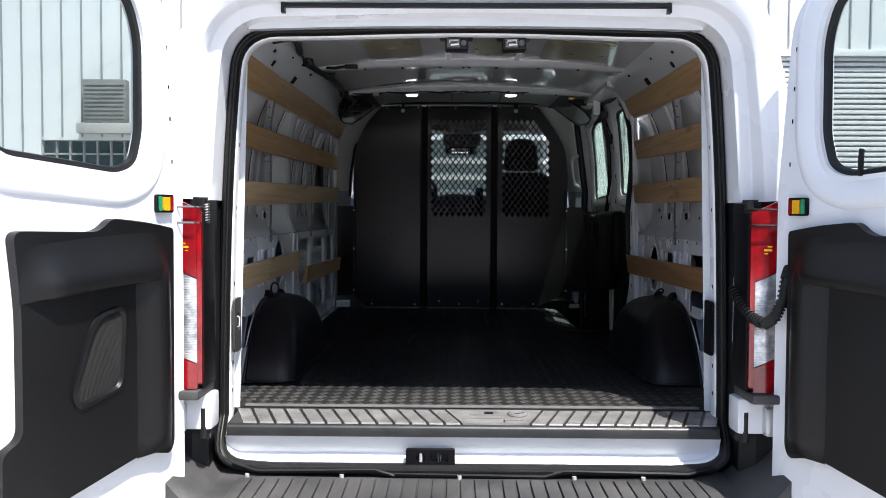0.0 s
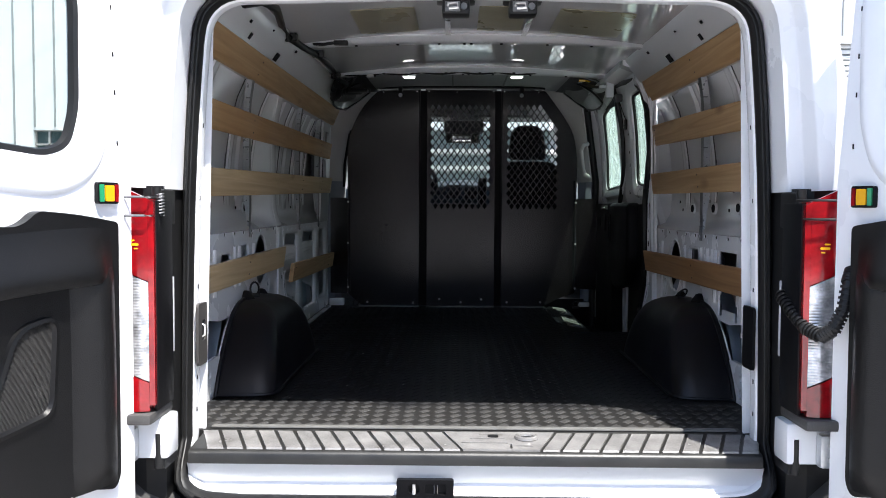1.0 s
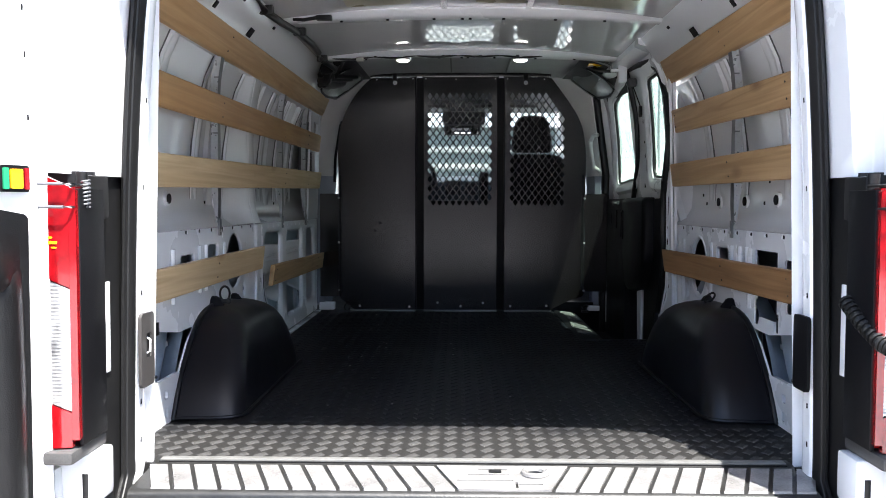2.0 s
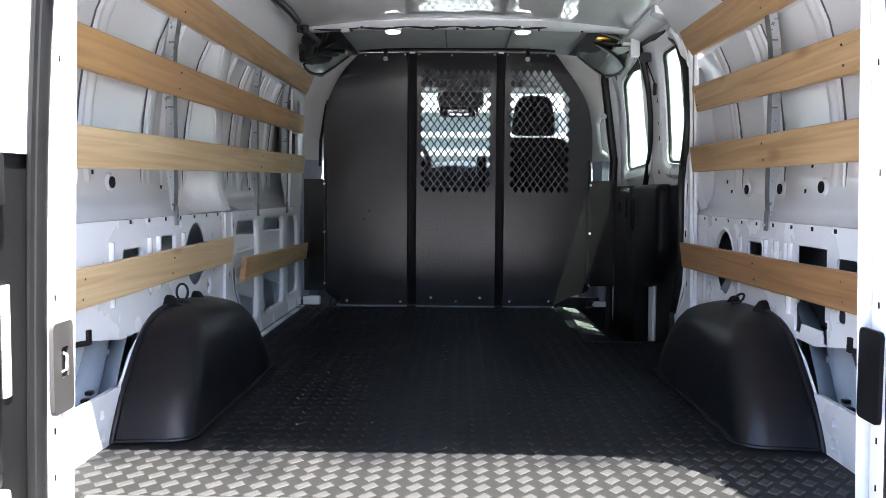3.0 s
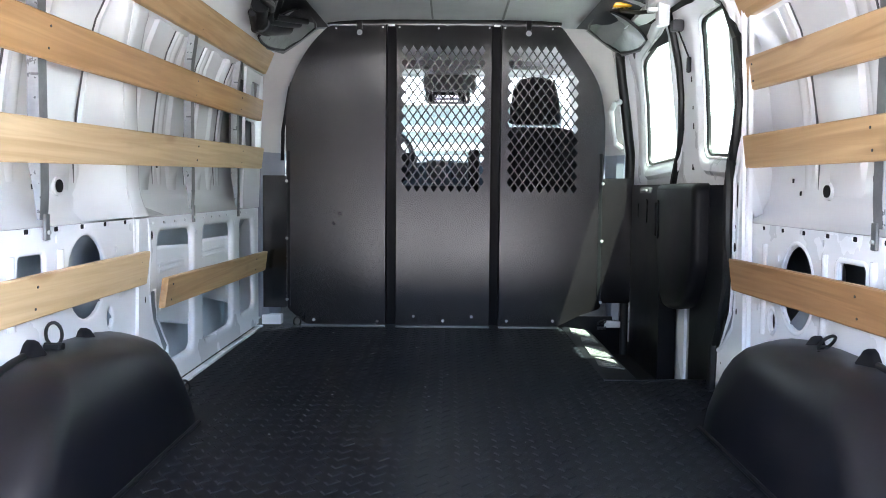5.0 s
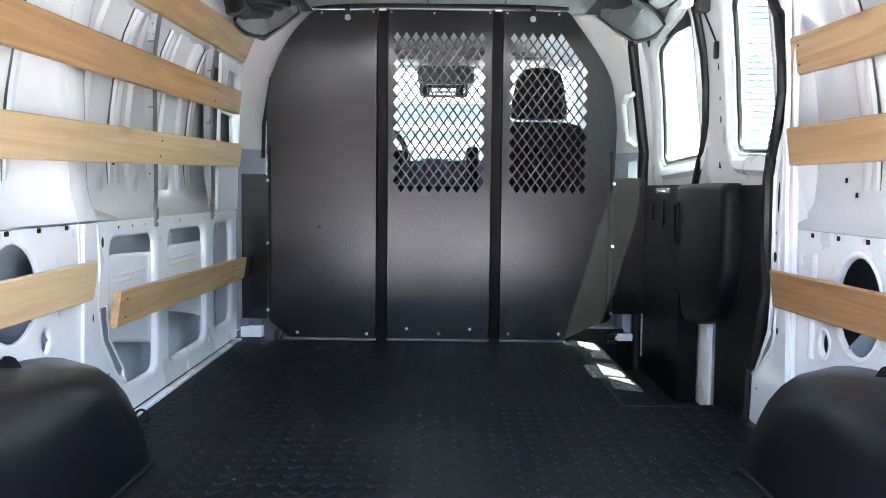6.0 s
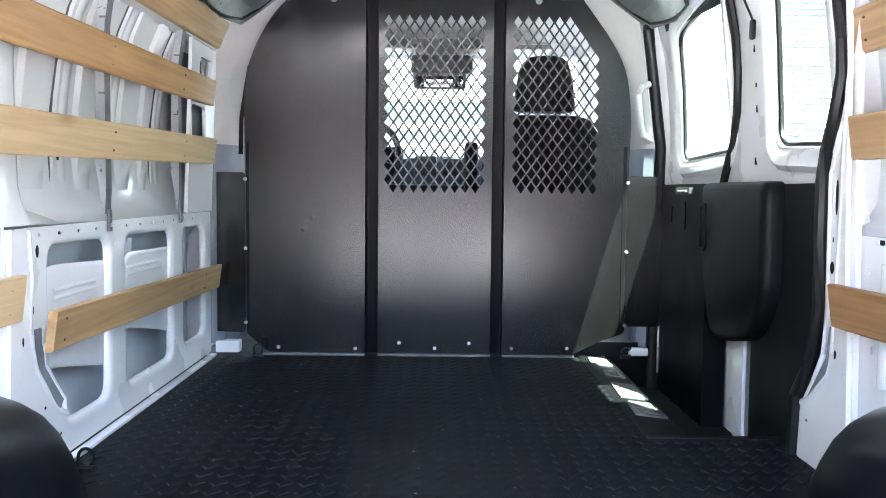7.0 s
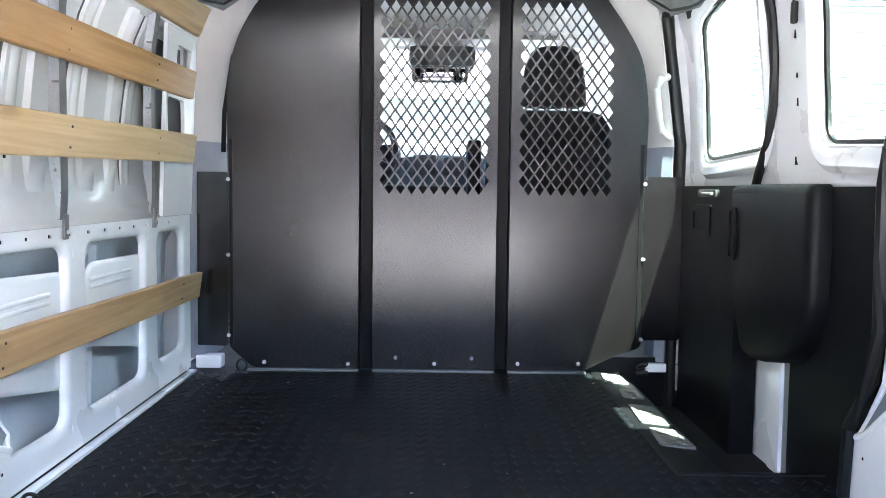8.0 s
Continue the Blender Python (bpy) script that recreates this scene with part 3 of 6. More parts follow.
pillar(1, wall_right, [(1.72, 1.22), (1.84, 1.22), (1.845, 1.03), (1.824, 0.887), (1.87, 0.785), (1.90, 0.685), (1.893, 0.515), (1.882, 0.373), (1.885, 0.27), (1.955, 0.14), (1.978, 0.12), (1.978, -0.02), (1.70, -0.02), (1.715, 0.40)],
       [(1.755, 1.20), (1.812, 1.20), (1.81, 0.90), (1.822, 0.72), (1.822, 0.42), (1.825, 0.28), (1.84, 0.225), (1.93, 0.145), (1.978, 0.128), (1.978, -0.02), (1.705, -0.02), (1.72, 0.30), (1.745, 0.45)],
       [(1.834, 0.335), (1.862, 0.335), (1.867, 0.262), (1.952, 0.135), (1.93, 0.148), (1.842, 0.232)],
       [(1.84, 1.20), (1.843, 1.03), (1.823, 0.887), (1.868, 0.785), (1.898, 0.685), (1.891, 0.515), (1.881, 0.373), (1.884, 0.27), (1.918, 0.20), (1.955, 0.138), (1.978, 0.122)],
       [(1.814, 1.20), (1.812, 0.90), (1.824, 0.70), (1.824, 0.42), (1.827, 0.28), (1.842, 0.225), (1.90, 0.172), (1.932, 0.145), (1.978, 0.128)],
       [(1.80, 0.468, 0.011, 0.014, 0.8465), (1.845, 0.46, 0.004, 0.008, 0.8565), (1.845, 0.38, 0.004, 0.008, 0.8565), (1.79, 0.623, 0.007, 0.040, 0.8465), (1.77, 0.28, 0.006, 0.010, 0.8465), (1.90, 0.10, 0.004, 0.004, 0.8465),
        (1.935, 0.152, 0.005, 0.006, 0.852), (1.79, 0.37, 0.003, 0.010, 0.8465), (1.80, 0.53, 0.003, 0.006, 0.8465)])
part("floor_flange", boxes(((-0.873, 1.82, 0.0), (-0.848, 3.12, 0.010)), bevel=0.003), WHITE, wall_left)
# closing plate behind the partition's edge with two small openings
fp = plate(bmesh.new(), [(2.84, 0.545), (3.15, 0.545), (3.15, 1.20), (2.84, 1.20)], [rrect(2.90, 0.80, 3.08, 0.92, 0.02), rrect(2.97, 1.03, 3.12, 1.09, 0.015)], 0.012,
           lambda u, v, w: (-0.872 + 0.10 * max(0, v - 0.95) - w, u, v))
part("front_plate", fp, SKIN, wall_left)
# dark grey box stands in for the shade behind the two openings
part("front_cavity_fill", boxes(((-0.93, 2.86, 0.78), (-0.90, 3.14, 1.10))), surf("grey_cavity_fill", (0.10, 0.10, 0.11), (0.06, 0.06, 0.065), 0.7, scale=20), wall_left)

# vertical stiffeners with a dark line of sealant on the upper skin
def upper_x(z):
    return interp(z, [(0.61, 0.955), (0.70, 0.962), (0.82, 0.958), (0.95, 0.942), (1.06, 0.915), (1.13, 0.885)])


def stiffener(s, y, lean, parent):
    zs = [0.64 + 0.07 * i for i in range(8)]
    for nm, a, b, depth, mt in (("stiffener", 0.010, 0.034, 0.009, SKIN), ("stiffener_flange", 0.046, 0.095, 0.005, SKIN), ("sealant_line", 0.0, 0.004, 0.004, SEALANT)):
        secs = []
        for z in zs:
            x, yy = upper_x(z), y + lean * (z - 0.9)
            k = depth * min(1.0, (z - 0.63) / 0.12)
            secs.append([(s * (x + 0.002), yy + a, z), (s * (x - k), yy + a + 0.2 * (b - a), z), (s * (x - k), yy + a + 0.8 * (b - a), z), (s * (x + 0.002), yy + b, z)])
        part(nm, loft(bmesh.new(), secs), mt, parent)


for y, lean in ((1.06, 0.10), (1.45, 0.12), (2.01, 0.05), (2.33, 0.04), (2.72, 0.04), (0.62, 0.08)):
    stiffener(-1, y, lean, wall_left)
for y, lean in ((1.52, 0.10), (1.13, 0.06), (0.72, 0.06)):
    stiffener(1, y, lean, wall_right)
# raised pressings of the upper skin between the struts
def skin_pressing(s, y0, y1, parent, z0=0.622, z1=1.132, depth=0.012):
    secs = []
    n = 14
    for i in range(n + 1):
        z = z0 + (z1 - z0) * i / n
        d = depth * min(1.0, i / 2)
        x = upper_x(z)
        secs.append([(s * (x + 0.003), y0, z), (s * (x - d), y0 + 0.014, z), (s * (x - d), y1 - 0.014, z), (s * (x + 0.003), y1, z)])
    part("skin_pressing", loft(bmesh.new(), secs), SKIN, parent)


for y0, y1 in ((1.20, 1.40), (1.83, 1.97), (2.13, 2.24), (2.42, 2.53), (2.60, 2.68)):
    skin_pressing(-1, y0, y1, wall_left)
skin_pressing(1, 1.24, 1.43, wall_right)
# full-height post between the two upper bays: a slanted glossy face, a flush front with the panel joint, and a return
secs = []
for i in range(22):
    z = 0.548 + (1.135 - 0.548) * i / 21
    ux, y0, y1 = upper_x(z), interp(z, [(0.548, 1.30), (0.58, 1.38), (0.62, 1.43), (0.70, 1.46), (1.135, 1.50)]), interp(z, [(0.548, 1.87), (0.58, 1.83), (0.64, 1.80), (0.75, 1.785), (1.135, 1.80)])
    if z < 0.61:
        ux = interp(z, [(0.548, 0.876), (0.556, 0.90), (0.575, 0.935), (0.61, 0.955)])
    f = min(interp(z, [(0.548, 0.8705), (0.62, 0.892), (0.9, 0.897), (1.0, 0.887), (1.135, 0.862)]), ux - 0.0035)
    k = ux - f
    secs.append([(-(ux + 0.003), y0 - 0.012, z), (-(ux - 0.05 * k), y0 + 0.006, z), (-(f + 0.55 * k), y0 + 0.055, z), (-(f + 0.12 * k), 1.565, z), (-f, 1.583, z), (-f, 1.70, z), (-(f + 0.10 * k), 1.722, z), (-(ux - 0.10 * k), y1 - 0.02, z), (-(ux + 0.003), y1, z)])
part("upper_post", loft(bmesh.new(), secs), SKIN, wall_left, "flush white post between the upper bays")
part("wall_seam", tube(bmesh.new(), [(-0.8715, 1.60, 0.44), (-0.872, 1.60, 0.543), (-0.8925, 1.605, 0.63), (-0.8975, 1.605, 0.90), (-0.8875, 1.605, 1.0), (-0.8625, 1.605, 1.13)], 0.003, 6), SKIN, wall_left)
for s, w, ys in ((-1, wall_left, (0.55, 0.70, 1.12, 1.20, 1.24, 1.50, 1.58, 1.60, 1.72, 1.77, 1.95, 2.05, 2.35, 2.50)), (1, wall_right, (0.55, 0.60, 0.92, 0.95, 1.20, 1.27, 1.60, 1.66))):
    bm = bmesh.new()
    for i, y in enumerate(ys):
        z = 0.64 + 0.035 * ((i * 7) % 3) - 0.01
        x = s * (upper_x(z) - 0.001)
        box(bm, (x - 0.003, y - 0.0025, z - 0.006), (x + 0.003, y + 0.0025, z + 0.006))
    part("skin_slot", bm, HOLE, w)
# round and slotted holes above the ledge
for s, lst, w in ((-1, ((1.318, 0.632), (0.80, 0.64)), wall_left), (1, ((1.42, 0.636), (1.123, 0.637), (0.828, 0.64)), wall_right)):
    for y, z in lst:
        x = s * (upper_x(z) - 0.012)
        bm = cyl(bmesh.new(), (x, y, z), (x + s * 0.02, y, z), 0.016, seg=16)
        bmesh.ops.scale(bm, vec=(1, 1.15, 1), verts=bm.verts[:], space=Matrix.Translation((-x, -y, -z)))
        part("round_hole", bm, HOLE, w)
        bm = cyl(bmesh.new(), (x + s * 0.003, y, z), (x + s * 0.02, y, z), 0.024, seg=16)
        part("hole_rim", bm, SKIN, w)
for s, w in ((-1, wall_left), (1, wall_right)):
    bm = bmesh.new()
    for y, x, z, h, wd in ((0.81, 0.80, 1.243, 0.025, 0.022), (1.25, 0.80, 1.243, 0.035, 0.05), (0.72, 0.775, 1.275, 0.012, 0.012), (1.45, 0.757, 1.3, 0.012, 0.02), (1.0, 0.757, 1.3, 0.008, 0.01)):
        box(bm, (-0.004, -wd / 2, -h / 2), (0.004, wd / 2, h / 2), 0, Matrix.Translation((s * (x - 0.002), y, z)) @ Matrix.Rotation(s * radians(-36), 4, "Y"))
    part("rail_slot", bm, HOLE, w)

# roof: outer skin, inner glossy skin, cross bows and rear header
def roof_z(x):
    return 1.378 - 0.042 * (x / 0.72) ** 2


xs = [-0.76 + 0.08 * i for i in range(20)]
bm = bmesh.new()
ys = [0.02, 0.3, 0.8, 1.3, 1.8, 2.3, 2.42, 2.47, 2.8, 3.4, 4.0]
lift = lambda y: interp(y, [(2.42, 0.0), (2.47, 0.055)])
loft(bm, [[(x, y, roof_z(x) + lift(y)) for x in xs] + [(x * 1.12, y, roof_z(x) + 0.115) for x in xs[::-1]] for y in ys], closed=True, caps=True)
ceiling = tagged(part("ceiling", bm, ROOFPAINT), "glossy grey-white painted steel roof skin", "ceiling", kind="structure")
for y, z, w, x in ((1.50, 1.325, 0.075, 0.74), (2.37, 1.325, 0.085, 0.76)):
    bm = bmesh.new()
    secs = []
    for i in range(15):
        t = -1 + 2 * i / 14
        zz = z + 0.022 * (1 - t * t)
        px = t * x
        secs.append([(px, y - w / 2 - 0.025, zz + 0.022), (px, y - w / 2, zz + 0.004), (px, y - w / 2 + 0.012, zz), (px, y + w / 2 - 0.012, zz), (px, y + w / 2, zz + 0.004), (px, y + w / 2 + 0.025, zz + 0.022),
                     (px, y + w / 2 + 0.025, zz + 0.03), (px, y - w / 2 - 0.025, zz + 0.03)])
    loft(bm, secs, closed=True, caps=True)
    bow = tagged(part("roof_bow", bm, WHITE), "white pressed steel roof cross bow", "roof beam", "roof cross bows", "structure")
    bm = bmesh.new()
    for px in (-0.5, -0.32, -0.14, -0.03, 0.0, 0.13, 0.33, 0.52):
        cyl(bm, (px, y, z + 0.016 - 0.02 * (px / x) ** 2), (px, y, z + 0.023), 0.006, seg=8)
    part("bow_hole", bm, HOLE, bow)
# damping pads and a seam on the roof skin
for x0, x1 in ((-0.46, -0.22), (0.02, 0.20), (0.32, 0.60)):
    bm = plate(bmesh.new(), rrect(x0, 0.93, x1, 1.36, 0.015), [], 0.003, lambda u, v, w: (u, v, roof_z(u) - 0.0045 + w))
    tagged(part("damping_pad", bm, DAMP), "olive sound-damping pad on the roof skin", "pad", "roof damping pads")
for x in (-0.10, 0.22):
    bm = boxes(((x - 0.012, 0.25, roof_z(x) - 0.009), (x + 0.012, 1.44, roof_z(x) + 0.004)), bevel=0.004)
    tagged(part("roof_seam", bm, ROOFPAINT), "pressed roof stiffening seam", "trim", kind="structure")
# ---- rear door frame ----
HALF = [(0.0, -0.125), (0.62, -0.125), (0.768, -0.115), (0.776, 0.02), (0.770, 0.35), (0.760, 0.70), (0.743, 0.98), (0.722, 1.195), (0.52, 1.197), (0.0, 1.212)]


def opening(d):
    """The rear opening's outline, counter-clockwise seen from behind, grown by d."""
    right = [(CX + x, z) for x, z in HALF]
    left = [(CX - x, z) for x, z in HALF[1:-1]][::-1]
    rs = [0, 0, 0.11, 0.03, 0.2, 0.2, 0.2, 0.14, 0.2, 0.3]
    poly = rounded(right + left, rs + rs[1:-1][::-1], 7)
    return grow(poly, d)


def frame_ring(rows):
    """Rings of the doorway; the frame stands forward of the sill but meets it at the bottom."""
    return [[(x, y + interp(z, [(-0.10, 0.0), (0.0, 0.095), (1.15, 0.095), (1.2, 0.105)]), z) for x, z in opening(d)] for d, y in rows]


rear = thing("rear_frame", "white painted steel frame round the open rear doorway", "door frame", kind="structure")
bm = loft(bmesh.new(), frame_ring([(0.10, 0.072), (0.04, 0.069), (0.016, 0.062), (0.006, 0.050), (0.0, 0.030), (0.0, 0.015), (0.002, 0.0), (0.012, -0.008)]), closed=True)
part("inner_flange", bm, WHITE, rear)
bm = loft(bmesh.new(), frame_ring([(0.008, 0.0), (0.006, -0.018), (0.014, -0.034), (0.026, -0.038), (0.036, -0.03), (0.040, -0.012), (0.04, 0.0)]), closed=True)
part("rubber_seal", bm, SEAL, rear, "black rubber door seal with a ribbed outer lip")
bm = loft(bmesh.new(), frame_ring([(0.017, -0.036), (0.02, -0.045), (0.026, -0.045), (0.029, -0.037)]), closed=True)
part("seal_lip", bm, SEAL, rear)

# body band outside the seal: from the lamps up both corners and over the roof
def upper_band(d):
    poly = opening(d)
    n = len(poly)
    start = min(range(n), key=lambda i: abs(poly[i][1] - 0.70) + (10 if poly[i][0] < 0 else 0))
    ring = poly[start:] + poly[:start]
    stop = min(range(n), key=lambda i: abs(ring[i][1] - 0.70) + (10 if ring[i][0] > 0 else 0))
    return ring[:stop + 1]


def lengthwise(ring, n=90):
    """Even spacing along a line of points, so that all rows match."""
    acc = [0.0]
    for p, q in zip(ring, ring[1:]):
        acc.append(acc[-1] + math.hypot(q[0] - p[0], q[1] - p[1]))
    out = []
    for i in range(n + 1):
        t = acc[-1] * i / n
        out.append((interp(t, list(zip(acc, [p[0] for p in ring]))), interp(t, list(zip(acc, [p[1] for p in ring])))))
    return out


rows = []
for d, y in ((0.036, -0.004), (0.043, -0.024), (0.050, -0.030), (0.074, -0.036), (0.080, -0.042), (0.090, -0.080), (0.096, -0.086), (0.138, -0.104), (0.150, -0.102), (0.160, -0.088), (0.178, 0.0), (0.20, 0.12)):
    if d < 0.04:
        rows.append([(x, 0.092, z) for x, z in lengthwise(upper_band(d))])
        rows.append([(x, 0.02, z) for x, z in lengthwise(upper_band(d + 0.004))])
        continue
    rows.append([(x, y * (1.0 + 0.35 * max(0.0, min(1.0, (1.1 - z) / 0.4))), z) for x, z in lengthwise(upper_band(d))])
part("body_band", loft(bmesh.new(), rows), WHITE, rear, "white painted body band round the doorway")
# lower side of the corner behind the lamps
for s in (-1, 1):
    bm = bmesh.new()
    loft(bm, [[(CX + s * x, y, z) for x, y in ((0.803, 0.10), (0.808, 0.03), (0.81, -0.05), (0.85, -0.085), (0.95, -0.09), (1.0, -0.03), (1.0, 0.12))] for z in (-0.16, 0.1, 0.4, 0.69)])
    part("lamp_recess", bm, SEAL, rear, "dark hinge recess beside the tail lamp")
bm = boxes(((-0.593, -0.052, 1.262), (0.574, -0.024, 1.275)), bevel=0.004)
part("gutter_strip", bm, SEAL, rear, "long black rubber strip")
bm = boxes(((-0.594, -0.054, 1.246), (-0.583, -0.022, 1.275)), ((0.564, -0.054, 1.246), (0.575, -0.022, 1.275)))
part("strip_end", bm, SEAL, rear)
# inner rear header with its underside, and rear lamp pair
bm = bmesh.new()
secs = []
for i in range(17):
    t = -1 + i / 8
    z = 1.222 - 0.012 * t * t
    secs.append([(CX + 0.70 * t, 0.02, z + 0.0), (CX + 0.70 * t, 0.06, z + 0.002), (CX + 0.70 * t, 0.24, z + 0.02), (CX + 0.70 * t, 0.30, z + 0.08), (CX + 0.70 * t, 0.30, z + 0.16), (CX + 0.70 * t, 0.02, z + 0.16)])
loft(bm, secs, closed=True, caps=True)
part("inner_header", bm, WHITE, rear)
# D-pillar inner returns from the frame to the side walls
for s in (-1, 1):
    bm = plate(bmesh.new(), [(0.0, 0.0), (0.15, 0.0), (0.15, 1.20), (0.0, 1.20)], [], 0.01, lambda u, v, w: (CX + s * (0.765 + 0.10 * u / 0.15 - 0.045 * max(0, v - 0.5)), 0.160 + 0.012 * w + u * 0.12, v))
    part("pillar_return", bm, WHITE, rear)
    bm = bmesh.new()
    for z, w in ((0.86, 0.004), (0.66, 0.003), (0.415, 0.006), (0.16, 0.005), (0.07, 0.005)):
        x = CX + s * (interp(z, [(0.02, 0.776), (0.35, 0.770), (0.70, 0.760), (0.98, 0.743), (1.1, 0.737)]) + 0.002)
        box(bm, (x - 0.003, 0.105 - w / 3, z - 0.006), (x + 0.003, 0.105 + w / 3, z + 0.006))
    part("clip_slot", bm, HOLE, rear)

# latch covers on both jambs
def latch_cover(s, plate_mat, label):
    t = thing("latch_cover", label, "latch cover", "jamb latch covers")
    x = CX + s * 0.767
    out = rrect(0.075, 0.195, 0.158, 0.368, 0.012)
    part("cover", plate(bmesh.new(), out, [rrect(0.106, 0.262, 0.138, 0.320, 0.006)] if s < 0 else [], 0.008, lambda u, v, w: (x - s * w, u, v)), plate_mat, t)
    if s < 0:
        part("striker", boxes(((x + 0.001, 0.106, 0.262), (x + 0.004, 0.138, 0.320))), SEAL, t)
        bm = tube(bmesh.new(), [(x + 0.003, 0.118, 0.272), (x + 0.011, 0.120, 0.276), (x + 0.011, 0.123, 0.303), (x + 0.003, 0.123, 0.308)], 0.003, 6)
        part("striker_loop", bm, ZINC, t)
    return t


latch_cover(-1, LATCHGREY, "warm grey plastic latch cover with a metal striker")
latch_cover(1, PLASTIC, "black plastic cover on the door jamb")

# ---- sill ----
sill = thing("sill_plate", "scuffed black plastic loading sill with slanted ribs", "sill plate")
bm = bmesh.new()
secs = []
for i in range(13):
    x = CX + (-0.765 + 1.53 * i / 12)
    secs.append([(x, 0.20, -0.02), (x, 0.20, 0.004), (x, 0.155, 0.004), (x, 0.14, -0.004), (x, 0.008, -0.012), (x, -0.006, -0.016), (x, -0.012, -0.024), (x, -0.012, -0.048), (x, 0.005, -0.056), (x, 0.02, -0.06)])
loft(bm, secs, closed=True, caps=True)
part("sill_body", bm, SILLP, sill)
bm = boxes(((CX - 0.75, 0.158, 0.0), (CX + 0.75, 0.185, 0.009)), bevel=0.003)
part("edge_strip", bm, TREADPAD, sill, "worn grey edge strip")
part("strip_groove", boxes(((CX - 0.75, 0.152, 0.0), (CX + 0.75, 0.156, 0.0055))), SEAL, sill)
RIB = surf("worn_sill_rib", (0.26, 0.255, 0.25), (0.11, 0.107, 0.105), 0.24, scale=9, fine=220, bump=0.3, spec=0.7)


def rib(x, lean, y0=0.002, y1=0.144, w=0.0445):
    """One slanted raised rib of the sill."""
    bm = bmesh.new()
    a = [(x - w / 2 + lean, y1), (x + w / 2 + lean, y1), (x + w / 2, y0), (x - w / 2, y0)]
    lo = [bm.verts.new((u, v, -0.0155 + 0.07 * v)) for u, v in a]
    hi = [bm.verts.new((u * 0.95 + 0.05 * (x + lean / 2), v * 0.94 + 0.06 * 0.073, -0.0085 + 0.07 * v)) for u, v in a]
    bm.faces.new(hi)
    for i in range(4):
        bm.faces.new((lo[i], lo[(i + 1) % 4], hi[(i + 1) % 4], hi[i]))
    part("rib", bm, RIB, sill, smooth=False)


for i in range(-1, 12):
    rib(-0.652 + 0.053 * i, -0.053)
for i in range(11):
    rib(0.196 + 0.053 * i, 0.053)
# middle field of the sill: one worn plate with grooves and a round boss
MIDF = [(-0.040, 0.004), (0.166, 0.004), (0.219, 0.146), (-0.093, 0.146)]
grooves = [rrect(-0.045, 0.052, 0.085, 0.058, 0.002, 1), rrect(-0.02, 0.086, 0.078, 0.091, 0.002, 1), rrect(0.004, 0.118, 0.075, 0.123, 0.002, 1), rrect(0.095, 0.030, 0.150, 0.036, 0.002, 1),
           rrect(0.088, 0.012, 0.094, 0.048, 0.002, 1), oval(0.137, 0.098, 0.030, 0.030, 20), rrect(0.035, 0.098, 0.06, 0.112, 0.005, 2)]
part("middle_tread", plate(bmesh.new(), MIDF, grooves, 0.006, lambda u, v, w: (u, v, -0.0085 + 0.07 * v - w)), RIB, sill, "worn middle plate with grooves", smooth=False)
bm = bmesh.new()
tube(bm, [(0.137 + 0.026 * math.cos(a), 0.098 + 0.026 * math.sin(a), -0.001) for a in [k * math.tau / 20 for k in range(20)]], 0.008, 8, True)
part("round_boss", bm, RIB, sill, "round drain boss")
part("drain_slot", boxes(((0.03, 0.10, -0.004), (0.06, 0.113, 0.004)), bevel=0.003), SEAL, sill)

# white panel under the sill with the striker box
bm = loft(bmesh.new(), [[(x, -0.006, -0.05), (x, 0.002, -0.065), (x, 0.022, -0.106), (x, 0.018, -0.116), (x, 0.006, -0.13), (x, 0.05, -0.13), (x, 0.05, -0.05)] for x in (CX - 0.77, CX, CX + 0.77)], closed=True, caps=True)
part("sill_face", bm, WHITE, rear, "white painted panel below the sill")
lock = thing("striker_box", "black striker box with two metal catches below the sill", "latch")
part("housing", plate(bmesh.new(), rrect(-0.216, -0.136, -0.064, -0.085, 0.006), [rrect(-0.185, -0.125, -0.155, -0.096, 0.012), rrect(-0.14, -0.125, -0.115, -0.096, 0.004), rrect(-0.108, -0.125, -0.085, -0.096, 0.004)], 0.018,
                     lambda u, v, w: (u, -0.022 + w, v)), PLASTIC, lock)
part("housing_back", boxes(((-0.213, -0.008, -0.133), (-0.067, -0.0045, -0.088))), SEAL, lock)
for x in (-0.17, -0.112):
    part("catch", cyl(bmesh.new(), (x, -0.016, -0.125), (x, -0.016, -0.097), 0.005, seg=8), ZINC, lock)

# ---- rear step bumper ----
bumper = thing("rear_bumper", "dark grey moulded plastic rear bumper with a ribbed step", "bumper")
bm = bmesh.new()
secs = []
for i in range(29):
    t = -1 + i / 14
    x = CX + 0.99 * t
    rise = 0.13 * max(0.0, (abs(t) - 0.80) / 0.12) if abs(t) < 0.92 else 0.13
    rise = min(rise, 0.13)
    z = -0.165 + rise
    yb = -0.33 + 0.10 * abs(t) ** 4
    secs.append([(x, 0.0, -0.45), (x, 0.0, z + 0.01), (x, -0.04, z), (x, -0.10, z - 0.004), (x, yb + 0.03, z - 0.012), (x, yb, z - 0.035), (x, yb - 0.005, -0.45)])
loft(bm, secs, closed=True, caps=True)
part("bumper_body", bm, BUMPER, bumper)
for i in range(34):
    x = -0.70 + i * 0.042
    bm = boxes(((x - 0.0185, -0.295, -0.178), (x + 0.0185, -0.075, -0.160)), bevel=0.003)
    part("tread_rib", bm, BUMPER, bumper)
